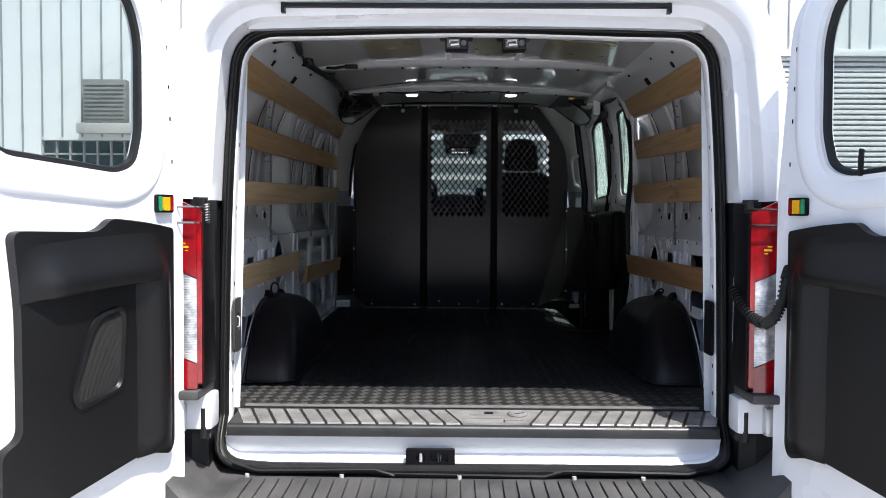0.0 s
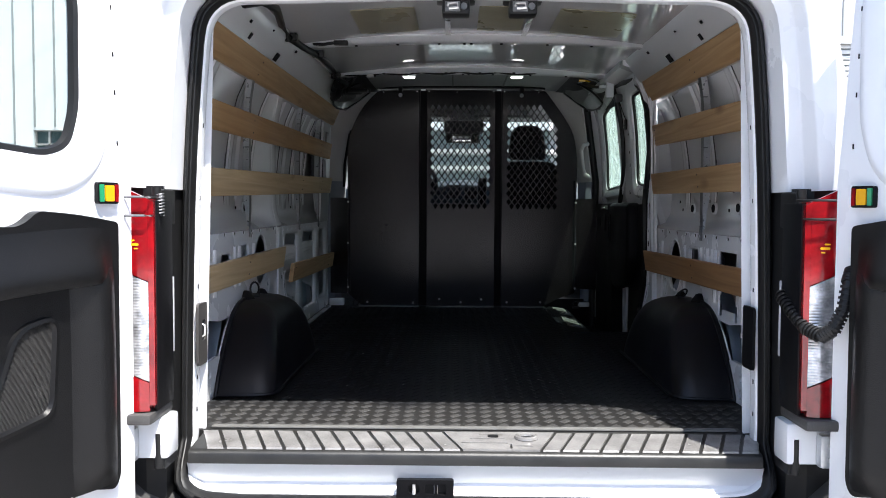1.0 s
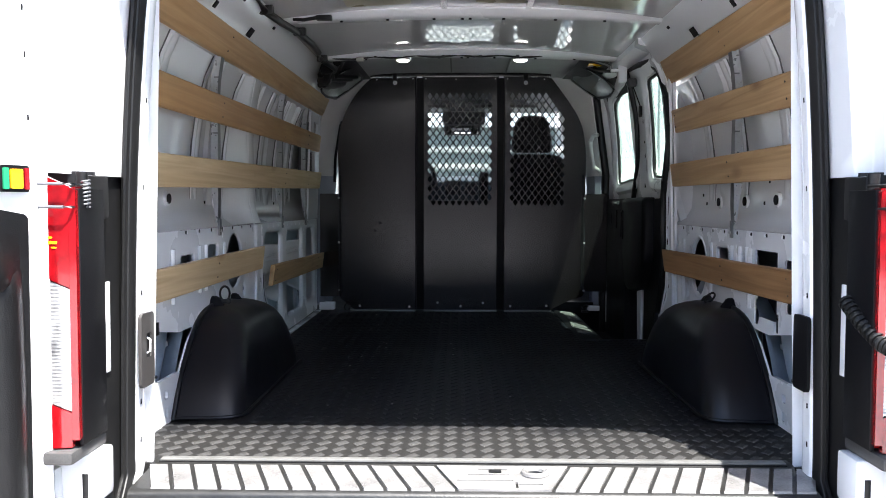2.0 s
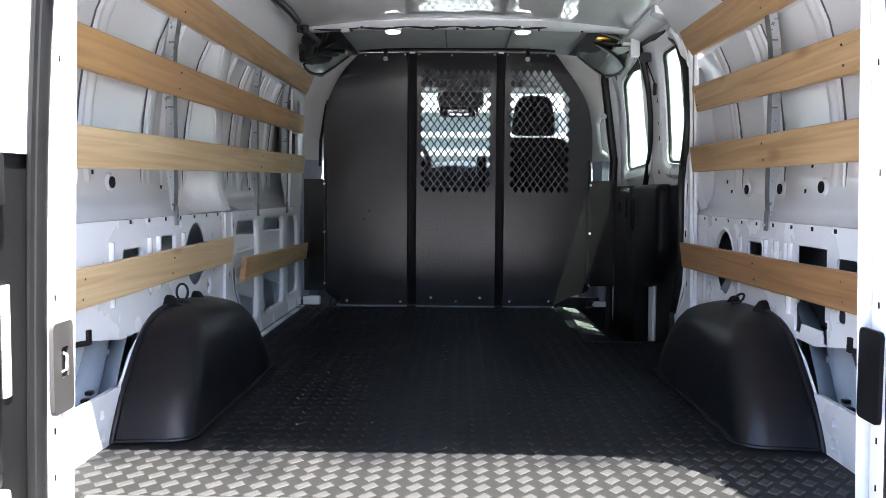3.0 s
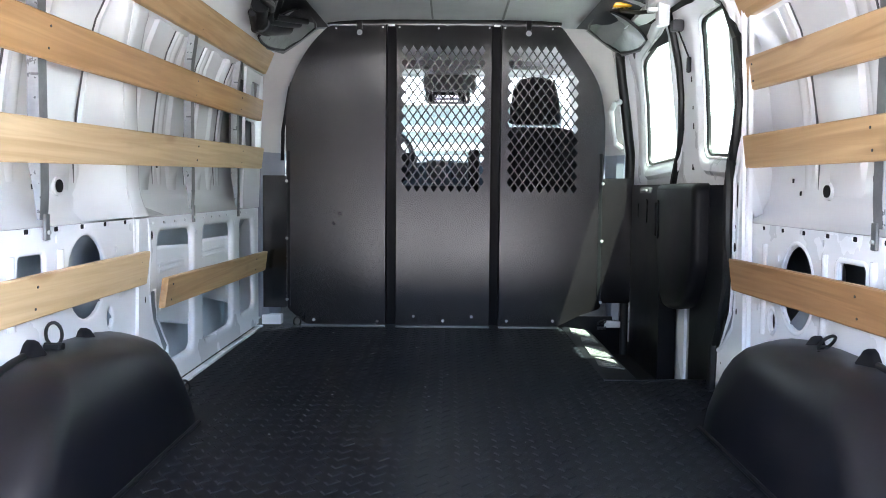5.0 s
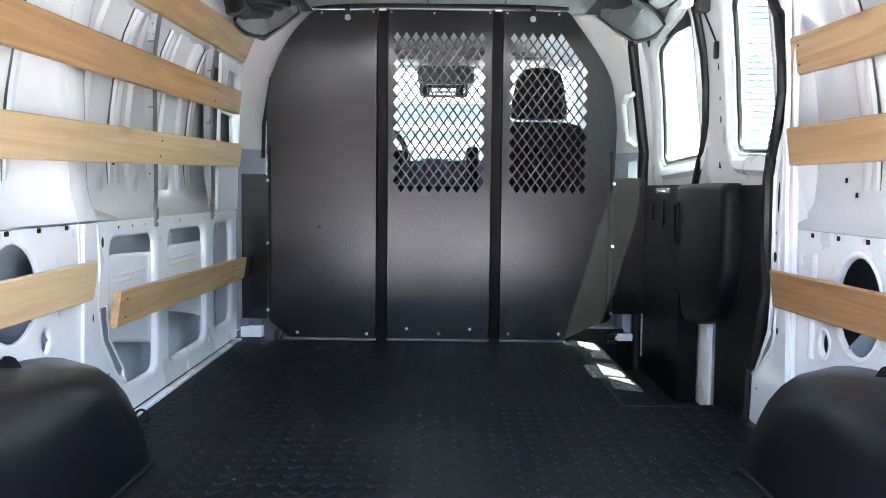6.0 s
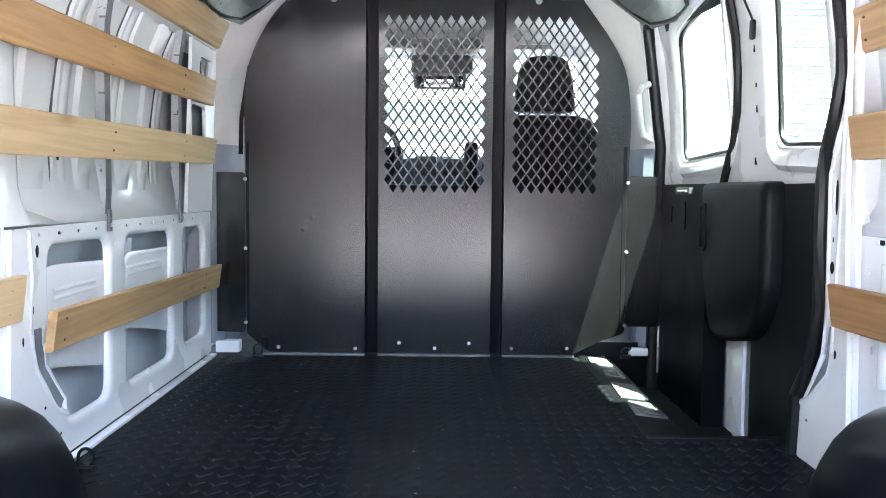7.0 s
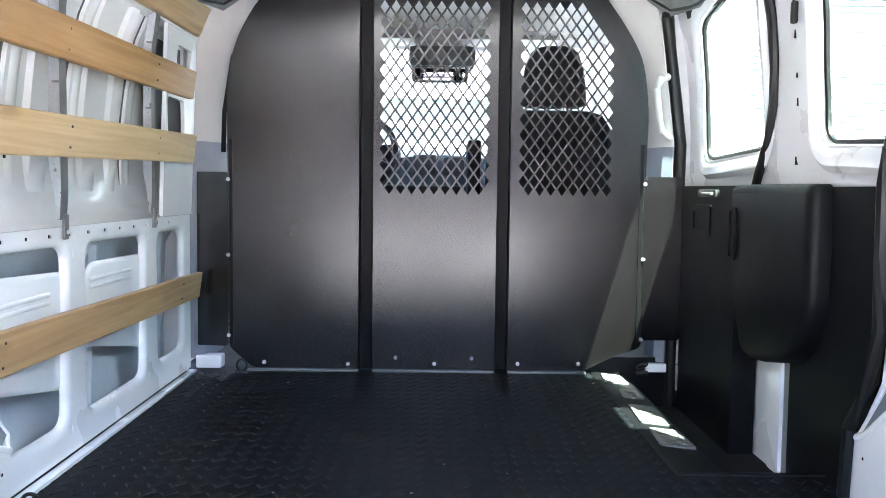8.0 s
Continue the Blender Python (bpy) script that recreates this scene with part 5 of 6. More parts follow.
# steel wheel housing behind and below the panels
for s, w in ((-1, wall_left), (1, wall_right)):
    bm = bmesh.new()
    loft(bm, [[(s * x, 1.10 + r * math.cos(a), r * math.sin(a) - 0.10) for a in [radians(180 - 10 * k) for k in range(19)]] for x, r in ((0.876, 0.525), (0.890, 0.518), (0.905, 0.505), (0.925, 0.485), (0.955, 0.465))])
    part("wheel_housing", bm, WHEELHOUSE, w)
    bm = tube(bmesh.new(), [(s * 0.985, 0.56, 0.02), (s * 0.983, 0.60, 0.08), (s * 0.982, 0.645, 0.14), (s * 0.984, 0.69, 0.20), (s * 0.988, 0.73, 0.27)], 0.056, 18)
    part("wheel_house_bulge", bm, WHEELHOUSE, w, "rounded blue-grey wheel house pressing")
    # solid near-black plate paints the shade of the crevice
    crevice_shade = plate(bmesh.new(), [(0.66, 0.06), (0.73, 0.06), (0.88, 0.27), (0.78, 0.27)], [], 0.004, lambda u, v, q: (s * (0.956 - q), u, v))
    part("crevice_shade", crevice_shade, HOLE, w, "dark plate for the shaded crevice beside the wheel house")
    xa, xb = sorted((s * 0.868, s * 0.94))
    part("closing_plate", boxes(((xa + 0.03, 0.20, 0.005), (xb, 0.62, 0.02)), bevel=0.004), WHEELHOUSE, w)
    for y, z in ((0.568, 0.104), (0.592, 0.118)):
        part("wire_clip", boxes(((s * 0.928 - 0.010, y - 0.010, z - 0.005), (s * 0.928 + 0.008, y + 0.010, z + 0.005)), bevel=0.003), SEAL, w)
    part("wire_clip", boxes(((s * 0.935 - 0.008, 0.70, 0.19), (s * 0.935 + 0.008, 0.716, 0.206)), bevel=0.003), GALV, w)
    part("panel_notch", boxes(((s * 0.871 - 0.006, 0.447, 0.262), (s * 0.871 + 0.006, 0.466, 0.297)), bevel=0.002), SEAL, w, "black rubber clip")
    part("edge_rubber", tube(bmesh.new(), [(s * 0.876, 0.26, 0.286), (s * 0.876, 0.45, 0.268)], 0.008, 8), SEAL, w, "black rubber edging")
    bm = plate(bmesh.new(), [(0.12, 0.0), (0.55, 0.0), (0.58, 0.06), (0.632, 0.126), (0.60, 0.130), (0.38, 0.130), (0.12, 0.118)], [rrect(0.50, 0.072, 0.525, 0.096, 0.006), rrect(0.505, 0.02, 0.525, 0.048, 0.006), oval(0.30, 0.04, 0.01, 0.014, 10)], 0.012, lambda u, v, q: (s * (0.865 + q), u, v))
    part("corner_plate", bm, WHITE, w)

# tie-down rings
def tie_ring(name_label, p, r, tilt, bracket):
    t = thing("tie_down_ring", name_label, "tie-down ring", "tie-down rings")
    c = Vector(p)
    q = Euler((radians(tilt), 0, radians(15))).to_matrix()
    part("ring", tube(bmesh.new(), [c + q @ Vector((r * 0.62 * math.cos(a), 0, r * math.sin(a))) for a in [k * math.tau / 18 for k in range(18)]], 0.0038, 8, True), SEAL, t)
    part("collar", cyl(bmesh.new(), c + Vector((-0.02, 0, -r)), c + Vector((0.02, 0, -r)), 0.008, seg=10), SEAL, t)
    part("base", boxes((tuple(c + Vector((-0.018, -0.014, -r - bracket))), tuple(c + Vector((0.018, 0.014, -r + 0.006)))), bevel=0.005), SEAL, t)
    return t


tie_ring("black steel tie-down ring on the wheel arch", (-0.845, 1.055, 0.316), 0.026, 10, 0.03)
tie_ring("black steel tie-down ring on the wheel arch", (0.838, 1.14, 0.300), 0.026, 45, 0.03)
tie_ring("black folding tie-down ring on the floor edge", (-0.80, 1.80, 0.028), 0.026, 25, 0.004)
tie_ring("black folding tie-down ring at the partition foot", (-0.69, 3.10, 0.03), 0.026, 30, 0.006)
tie_ring("black folding tie-down ring at the partition foot", (0.70, 3.16, 0.03), 0.026, 60, 0.006)

# ---- partition between cargo bay and cab ----
PY = 3.15
partition = thing("cargo_partition", "black powder-coated steel partition with diamond mesh windows", "partition")


def diamonds(x0, n, z_top, rows, cut):
    """Staggered diamond holes; cut(x, z) tells where the mesh ends."""
    out = []
    px, pz = 0.0386, 0.0533
    for r in range(rows):
        for c in range(n + 1):
            x = x0 + (c + (0.5 if r % 2 else 0.0)) * px
            z = z_top - r * pz / 2
            if cut(x, z):
                out.append([(x - 0.0150, z), (x, z - 0.0222), (x + 0.0150, z), (x, z + 0.0222)])
    return out


PUT = lambda u, v, w: (u, PY + w, v)
LEFT = rounded([(-0.293, 0.012), (-0.66, 0.012), (-0.745, 0.085), (-0.747, 0.80), (-0.749, 0.99), (-0.722, 1.13), (-0.645, 1.27), (-0.555, 1.362), (-0.293, 1.365)][::-1], [0.004, 0.03, 0.1, 0.1, 0.1, 0.1, 0.02, 0.02, 0.004])
part("left_panel", plate(bmesh.new(), LEFT, [oval(-0.415, 1.333, 0.013, 0.013, 12)], 0.003, PUT), PANEL, partition, smooth=False)
MID = [(-0.250, 0.012), (0.182, 0.012), (0.182, 1.365), (-0.250, 1.365)]
part("middle_panel", plate(bmesh.new(), MID, diamonds(-0.2115, 9, 1.255, 24, lambda x, z: x < 0.152), 0.003, PUT), PANEL, partition, "black panel with a diamond mesh window", smooth=False)
RIGHT = rounded([(0.222, 0.012), (0.495, 0.012), (0.60, 0.065), (0.690, 0.095), (0.692, 0.72), (0.698, 0.93), (0.672, 1.095), (0.612, 1.20), (0.49, 1.365), (0.222, 1.365)], [0.004, 0.01, 0.01, 0.02, 0.1, 0.1, 0.1, 0.1, 0.02, 0.004])
part("right_panel", plate(bmesh.new(), RIGHT, diamonds(0.268, 8, 1.255, 24, lambda x, z: x < (0.572 if z < 1.12 else 0.572 - 0.62 * (z - 1.12))) + [oval(0.344, 1.333, 0.013, 0.013, 12)], 0.003, PUT), PANEL, partition,
     "black panel with a diamond mesh window", smooth=False)
for x0, x1 in ((-0.293, -0.250), (0.182, 0.222)):
    bm = bmesh.new()
    w = x1 - x0
    loft(bm, [[(x0 - 0.003, PY - 0.003, z), (x0 + 0.001, PY - 0.005, z), (x0 + 0.002, PY + 0.030, z), (x1 - 0.002, PY + 0.030, z), (x1 - 0.001, PY - 0.005, z), (x1 + 0.003, PY - 0.003, z)] for z in (0.008, 0.7, 1.37)])
    part("channel", bm, PLASTIC, partition, "folded steel channel between the panels")
    part("channel_tip", boxes(((x0 + 0.006, PY - 0.008, 1.362), (x1 - 0.006, PY + 0.01, 1.369)), bevel=0.002), ZINC, partition, "bright zinc channel tip")
for x0, x1, z0, z1, sgn in ((-0.865, -0.748, 0.085, 0.69, -1), (0.693, 0.825, 0.12, 0.69, 1)):
    bm = plate(bmesh.new(), rounded([(x0, z0), (x1, z0), (x1, z1), (x0, z1)], 0.012), [], 0.003, lambda u, v, w: (u, PY + 0.008 + w + (0.12 if sgn < 0 else 0.01) * abs(u - (x1 if sgn < 0 else x0)), v))
    part("side_wing", bm, PANEL, partition, "narrow black side wing", smooth=False)
    xe = x1 + 0.003 if sgn < 0 else x0 - 0.005
    xi = xe - sgn * 0.016
    bm = bmesh.new()
    loft(bm, [[(xi, PY + 0.001, z), (xi, PY - 0.0035, z), (xe - sgn * 0.003, PY - 0.0045, z), (xe, PY + 0.002, z), (xe, PY + 0.016, z)] for z in (z0 + 0.01, 0.3, 0.5, 0.80)])
    part("edge_flange", bm, PLASTIC, partition, "folded dark edge of the panel")
for x, z in ((-0.622, 0.032), (-0.331, 0.028), (-0.165, 0.052), (-0.03, 0.032), (0.10, 0.052), (0.261, 0.034), (0.472, 0.036), (-0.744, 0.665), (-0.744, 0.405), (-0.744, 0.125), (0.689, 0.665), (0.689, 0.405), (0.689, 0.125),
             (-0.06, 1.352), (-0.52, 1.35), (0.45, 1.352), (-0.31, 1.356), (-0.235, 1.356), (0.168, 1.356), (0.238, 1.356)):
    big = 0.0068 if z < 1.3 else 0.004
    bm = cyl(bmesh.new(), (x, PY - 0.002, z), (x, PY - 0.007, z), big, seg=10)
    cyl(bm, (x, PY - 0.006, z), (x, PY - 0.012, z), big * 0.55, seg=6)
    part("bolt", bm, ZINC, partition)
bm = boxes(((-0.68, PY - 0.008, 0.0), (-0.296, PY + 0.01, 0.008)), ((-0.247, PY - 0.008, 0.0), (0.180, PY + 0.01, 0.008)), ((0.225, PY - 0.008, 0.0), (0.50, PY + 0.01, 0.008)), bevel=0.002)
part("foot_flange", bm, GALVDARK, partition, "worn bright foot flange")
for x in (-0.415, 0.344):
    part("hang_tab", boxes(((x - 0.012, PY - 0.006, 1.346), (x + 0.012, PY - 0.001, 1.392)), bevel=0.002), PLASTIC, partition, "black steel hanging tab")
bm = boxes(((-0.56, PY - 0.004, 1.366), (0.49, PY + 0.03, 1.40)), bevel=0.004)
part("top_rail", bm, PANEL, partition)

# ---- roof lamps and wiring ----
for x, y, z in ((-0.317, 2.37, 1.336), (0.258, 2.37, 1.336), (-0.358, 0.195, 1.232), (0.336, 0.195, 1.232)):
    l = thing("roof_lamp", "small round lit roof lamp with a white rim", "lamp", "cargo roof lamps")
    bm = cyl(bmesh.new(), (x, y, z + 0.012), (x, y, z - 0.006), 0.040 if y > 1 else 0.026, 0.037 if y > 1 else 0.024, 24)
    part("rim", bm, WHITE, l)
    part("lens", cyl(bmesh.new(), (x, y, z - 0.004), (x, y, z - 0.010), 0.032 if y > 1 else 0.019, 0.029 if y > 1 else 0.017, 24), LIT, l, "lit white lens")
for x in (-0.066, 0.120):
    k = thing("door_striker", "black door catch under the rear header with a metal striker", "latch", "rear door catches")
    part("housing", boxes(((x - 0.038, 0.125, 1.170), (x + 0.038, 0.19, 1.212)), bevel=0.006), SEAL, k)
    part("mount", boxes(((x - 0.054, 0.12, 1.208), (x + 0.054, 0.20, 1.228)), bevel=0.006), SEAL, k)
    part("striker", tube(bmesh.new(), [(x - 0.023, 0.126, 1.188), (x - 0.021, 0.116, 1.197), (x + 0.004, 0.116, 1.197), (x + 0.006, 0.116, 1.185), (x - 0.019, 0.116, 1.183)], 0.004, 6), ZINC, k)
    part("striker_plate", boxes(((x - 0.030, 0.121, 1.176), (x + 0.012, 0.1255, 1.204)), bevel=0.002), GALVDARK, k, "grey steel striker plate")
    part("knob", cyl(bmesh.new(), (x + 0.022, 0.126, 1.190), (x + 0.022, 0.116, 1.190), 0.009, seg=12), GALVDARK, k)
har = thing("wiring_harness", "black taped wiring harness clipped along the roof rail", "cable")
pts = [(-0.66, 0.16, 1.205), (-0.60, 0.24, 1.235), (-0.645, 0.30, 1.26), (-0.69, 0.42, 1.285), (-0.680, 0.70, 1.312), (-0.715, 0.95, 1.312), (-0.735, 1.22, 1.312), (-0.715, 1.42, 1.312), (-0.69, 1.62, 1.315), (-0.675, 1.85, 1.312), (-0.680, 2.05, 1.312), (-0.70, 2.25, 1.315), (-0.66, 2.42, 1.30), (-0.70, 2.6, 1.30)]
part("loom", tube(bmesh.new(), pts, 0.014, 8), SEAL, har)
for i in (3, 6, 8, 11):
    p = Vector(pts[i])
    part("clip", boxes((tuple(p - Vector((0.02, 0.014, 0.012))), tuple(p + Vector((0.03, 0.014, 0.02)))), bevel=0.005), SEAL, har)
wire = thing("lamp_wire", "thin black wire looped along the cross bow between lamps", "cable")
pts = []
for i in range(41):
    x = -0.66 + 1.02 * i / 40
    sag = 0.010 * abs(math.sin(i / 40 * math.pi * 5))
    pts.append((x, 2.335, 1.352 - 0.022 * (x / 0.76) ** 2 - sag))
part("wire", tube(bmesh.new(), pts, 0.005, 6), SEAL, wire)
for x in (-0.45, -0.12, 0.06, 0.24):
    part("wire_clip", boxes(((x - 0.008, 2.325, 1.338), (x + 0.008, 2.345, 1.35)), bevel=0.003), SEAL, wire)
part("connector", boxes(((-0.54, 2.31, 1.318), (-0.505, 2.34, 1.338)), bevel=0.003), BEIGE, wire, "white connector block")
plug = thing("loom_plug", "black plug on a short lead at the cross bow", "cable")
part("lead", tube(bmesh.new(), [(-0.68, 1.46, 1.335), (-0.64, 1.45, 1.33), (-0.59, 1.45, 1.338)], 0.007, 6), SEAL, plug)
part("body", boxes(((-0.59, 1.435, 1.328), (-0.53, 1.465, 1.347)), bevel=0.004), SEAL, plug)
# ---- cab ahead of the partition ----
head = thing("headliner", "grey cloth cab headliner with moulded corners", "headliner", kind="structure")
bm = bmesh.new()
loft(bm, [[(x, y, z - 0.10 * abs(x / 0.8) ** 5) for x in [-0.80 + 0.1 * i for i in range(17)]] for y, z in ((2.50, 1.385), (2.62, 1.392), (3.0, 1.392), (3.4, 1.388), (4.05, 1.34))])
part("lining", bm, HEADLINER, head)
bm = boxes(((-0.09, 2.52, 1.379), (-0.082, 3.1, 1.386)), ((0.22, 2.52, 1.379), (0.228, 3.1, 1.386)))
part("lining_seam", bm, DARKGREY, head)
# corner mouldings between headliner and side
for s in (-1, 1):
    c_thing = thing("corner_moulding", "dark curved trim moulding with a glossy grey flap", "trim", "overhead corner mouldings")
    bm = bmesh.new()
    secs = []
    for i in range(9):
        k = i / 8
        y = 2.50 + 0.62 * k
        r = 0.16 - 0.03 * k
        secs.append([(s * (0.83 - 0.26 * (1 - math.cos(a)) - 0.02 * k), y, 1.20 + 0.02 * k + r * math.sin(a)) for a in [radians(15 * j) for j in range(7)]])
    loft(bm, secs)
    part("cove", bm, PLASTIC, c_thing)
    A, B, C, D = (Vector((s * x, y, z)) for x, y, z in ((0.80, 2.72, 1.225), (0.60, 2.72, 1.365), (0.585, 3.13, 1.345), (0.750, 3.11, 1.225)))
    rows = []
    for i in range(13):
        row = []
        for j in range(13):
            u, v = -1 + i / 6, -1 + j / 6
            # round off the sheet's corners
            p, q = u * math.sqrt(1 - 0.32 * v * v), v * math.sqrt(1 - 0.32 * u * u)
            p, q = (p + 1) / 2, (q + 1) / 2
            c = A.lerp(B, p).lerp(D.lerp(C, p), q)
            row.append(c + Vector((s * 0.02, 0, 0.035)) * math.sin(math.pi * p) * (0.3 + 0.7 * math.sin(math.pi * q)))
        rows.append(row)
    bm = loft(bmesh.new(), rows)
    part("flap", bm, FLAP, c_thing, "glossy grey flap")
    if s < 0:
        for k, (r, dx, dz) in enumerate(((0.034, 0.0, 0.0), (0.020, 0.05, 0.03), (0.013, 0.085, 0.045), (0.016, -0.03, -0.03))):
            bend = [(-0.70 + dx, 2.42, 1.30 + dz), (-0.725 + 0.8 * dx, 2.50 + 0.02 * k, 1.275 + dz), (-0.74 + 0.7 * dx, 2.60, 1.262 + 0.6 * dz), (-0.715 + 0.8 * dx, 2.72, 1.272 + 0.7 * dz), (-0.69 + dx, 2.86, 1.30 + 0.5 * dz)]
            part("loom_branch", tube(bmesh.new(), bend, r, 10), SEAL, c_thing, "taped black wiring bundle")
        part("loom_tape", tube(bmesh.new(), [(-0.737, 2.58, 1.263), (-0.735, 2.63, 1.262)], 0.038, 12), DARKGREY, c_thing)
    else:
        part("rail_bracket", boxes(((0.735, 2.36, 1.225), (0.775, 2.41, 1.33)), ((0.70, 2.37, 1.275), (0.775, 2.40, 1.29)), bevel=0.004), WHITE, c_thing, "white steel bracket under the roof rail")
        part("bracket_lead", tube(bmesh.new(), [(0.76, 2.36, 1.31), (0.73, 2.42, 1.285), (0.70, 2.52, 1.30), (0.66, 2.66, 1.335)], 0.008, 8), SEAL, c_thing, "black wiring lead")
    rim = [rows[i][0] for i in range(13)] + [rows[12][j] for j in range(1, 13)] + [rows[i][12] for i in range(11, -1, -1)] + [rows[0][j] for j in range(11, 0, -1)]
    part("flap_edge", tube(bmesh.new(), rim, 0.006, 6, True), SEAL, c_thing)
    bm = loft(bmesh.new(), [[(s * 0.76, 3.16, 1.235), (s * 0.69, 3.14, 1.275), (s * 0.60, 3.15, 1.345)], [(s * 0.80, 2.95, 1.225), (s * 0.73, 2.95, 1.30), (s * 0.62, 2.95, 1.37)], [(s * 0.80, 2.55, 1.285), (s * 0.76, 2.55, 1.33), (s * 0.66, 2.55, 1.38)]])
    part("shelf_moulding", bm, SHELF, c_thing, "grey moulding running back from the pillar")
part("visible_pad", boxes(((0.62, 2.58, 1.340), (0.70, 2.66, 1.352)), bevel=0.006), AMBER, head, "small yellow pad under the roof edge")

# pillar trims on both sides of the partition
def pillar_trim(s):
    t = thing("pillar_trim", "pale grey plastic pillar trim, darker below", "trim", "cab pillar trims")
    dx = 0.060 if s < 0 else 0.0
    edge = lambda z, xo: xo if s < 0 else interp(z, [(0.26, 0.776), (0.625, 0.785), (0.805, 0.787), (1.03, 0.756), (1.24, 0.728), (1.40, 0.68)])
    wide = lambda z: 0.95 if s < 0 else edge(z, 0) + 0.006
    secs = [[(s * wide(z), 3.168, z), (s * edge(z, xo), 3.16, z), (s * (edge(z, xo) - 0.03), 3.185, z), (s * (xi + dx), 3.30, z), (s * (xi + dx), 3.36, z), (s * (xo + 0.03), 3.40, z)] for xo, xi, z in ((0.868, 0.722, 0.795), (0.868, 0.712, 0.95), (0.855, 0.665, 1.08), (0.83, 0.617, 1.19), (0.78, 0.55, 1.29), (0.70, 0.46, 1.40))]
    part("upper_trim", loft(bmesh.new(), secs), BEIGE, t)
    secs = [[(s * wide(z), 3.172, z), (s * edge(z, xo), 3.165, z), (s * (edge(z, xo) - 0.03), 3.19, z), (s * (xi + dx), 3.30, z), (s * (xi + dx), 3.36, z), (s * (xo + 0.03), 3.40, z)] for xo, xi, z in ((0.866, 0.755, 0.04), (0.866, 0.75, 0.40), (0.866, 0.727, 0.806))]
    part("lower_trim", loft(bmesh.new(), secs), BLUEGREY, t, "blue-grey lower trim")
    fa, fb, fz = (0.775, 0.865, 0.05) if s < 0 else (0.715, 0.787, 0.036)
    part("foot", boxes((tuple(sorted((s * fa, s * fb))[:1]) + (3.162, 0.005), tuple(sorted((s * fa, s * fb))[1:]) + (3.22, fz)), bevel=0.006), WHITE, t, "white painted steel foot")
    return t


pillar_trim(-1), pillar_trim(1)
grab = thing("grab_handle", "pale plastic grab handle on the cab pillar", "grab handle")
part("bar", tube(bmesh.new(), [(0.765, 3.175, 1.035), (0.735, 3.15, 1.025), (0.718, 3.14, 0.99), (0.728, 3.14, 0.89), (0.742, 3.145, 0.845), (0.775, 3.17, 0.825)], 0.013, 10), BEIGE, grab)
# seat belts by the pillars
for s in (-1, 1):
    b = thing("seat_belt", "black seat belt webbing with anchor beside the pillar", "seat belt", "seat belts")
    top = 1.10 if s < 0 else 1.13
    lo = [(s * xi, 3.225, z) for xi, z in ((0.772, 0.76), (0.768, 0.90), (0.752, 1.0), (0.735, top))]
    hi = [(s * (abs(x) + 0.016), y + 0.003, z) for x, y, z in lo]
    part("webbing", loft(bmesh.new(), [lo, hi, [(x, y + 0.004, z) for x, y, z in hi], [(x, y + 0.006, z) for x, y, z in lo]], closed=False), FABRIC, b)
    part("anchor", boxes((tuple(sorted((s * 0.722, s * 0.745))[:1]) + (3.22, top - 0.03), tuple(sorted((s * 0.722, s * 0.745))[1:]) + (3.26, top + 0.02)), bevel=0.008), SEAL, b)

# cab sides with door windows, floor, windscreen and dash
for s, nm in ((-1, "wall_cab_left"), (1, "wall_cab_right")):
    y0 = 3.36
    out = [(y0, -0.30), (4.95, -0.30), (4.95, 0.62), (4.12, 1.36), (y0, 1.40)]
    win = rounded([(3.42, 0.74), (4.55, 0.70), (4.12, 1.22), (3.44, 1.28)], 0.05)
    bm = plate(bmesh.new(), out, [win], 0.04, lambda u, v, w: (s * (0.955 - 0.13 * max(0, v - 0.7) ** 1.2 + w), u, v))
    ob = tagged(part(nm, bm, WHITE), "white painted cab side with a door window", "wall", kind="structure")
    pn = part("pane", plate(bmesh.new(), win, [], 0.004, lambda u, v, w: (s * (0.97 - 0.13 * max(0, v - 0.7) ** 1.2 + w), u, v)), CLEARGLASS, ob, smooth=False)
    pn.visible_shadow = False
ws = thing("windscreen", "wide sloping clear windscreen with white pillars", "window", kind="structure")
bm = plate(bmesh.new(), rounded([(-0.72, 0.0), (0.72, 0.0), (0.62, 0.92), (-0.62, 0.92)], 0.08), [], 0.005, lambda u, v, w: (u, 4.88 - 0.83 * v + w, 0.62 + 0.76 * v))
p = part("pane", bm, SCREENGLASS, ws, smooth=False)
p.visible_shadow = False
for s in (-1, 1):
    part("pillar", tube(bmesh.new(), [(s * 0.90, 4.95, 0.55), (s * 0.80, 4.5, 0.98), (s * 0.70, 4.1, 1.35)], 0.07, 8), BEIGE, ws)
part("top_rail", boxes(((-0.72, 4.02, 1.262), (0.72, 4.14, 1.44)), bevel=0.02), HEADLINER, ws)
dash = thing("dashboard", "dark moulded dashboard with a pale blue sunlit top", "dashboard")
bm = bmesh.new()
loft(bm, [[(x, y, z + 0.03 * math.cos(x * 5)) for y, z in ((4.18, 0.10), (4.20, 0.62), (4.26, 0.77), (4.42, 0.81), (4.62, 0.76), (4.75, 0.70))] for x in [-0.90 + 0.15 * i for i in range(13)]])
part("dash_body", bm, PALEBLUE, dash)
part("dash_front", boxes(((-0.30, 4.08, 0.10), (0.32, 4.20, 0.66)), bevel=0.03), PLASTIC, dash)
wheel = thing("steering_wheel", "black moulded steering wheel ahead of the driver's place", "steering wheel")
tilt = Euler((radians(-28), 0, 0)).to_matrix()
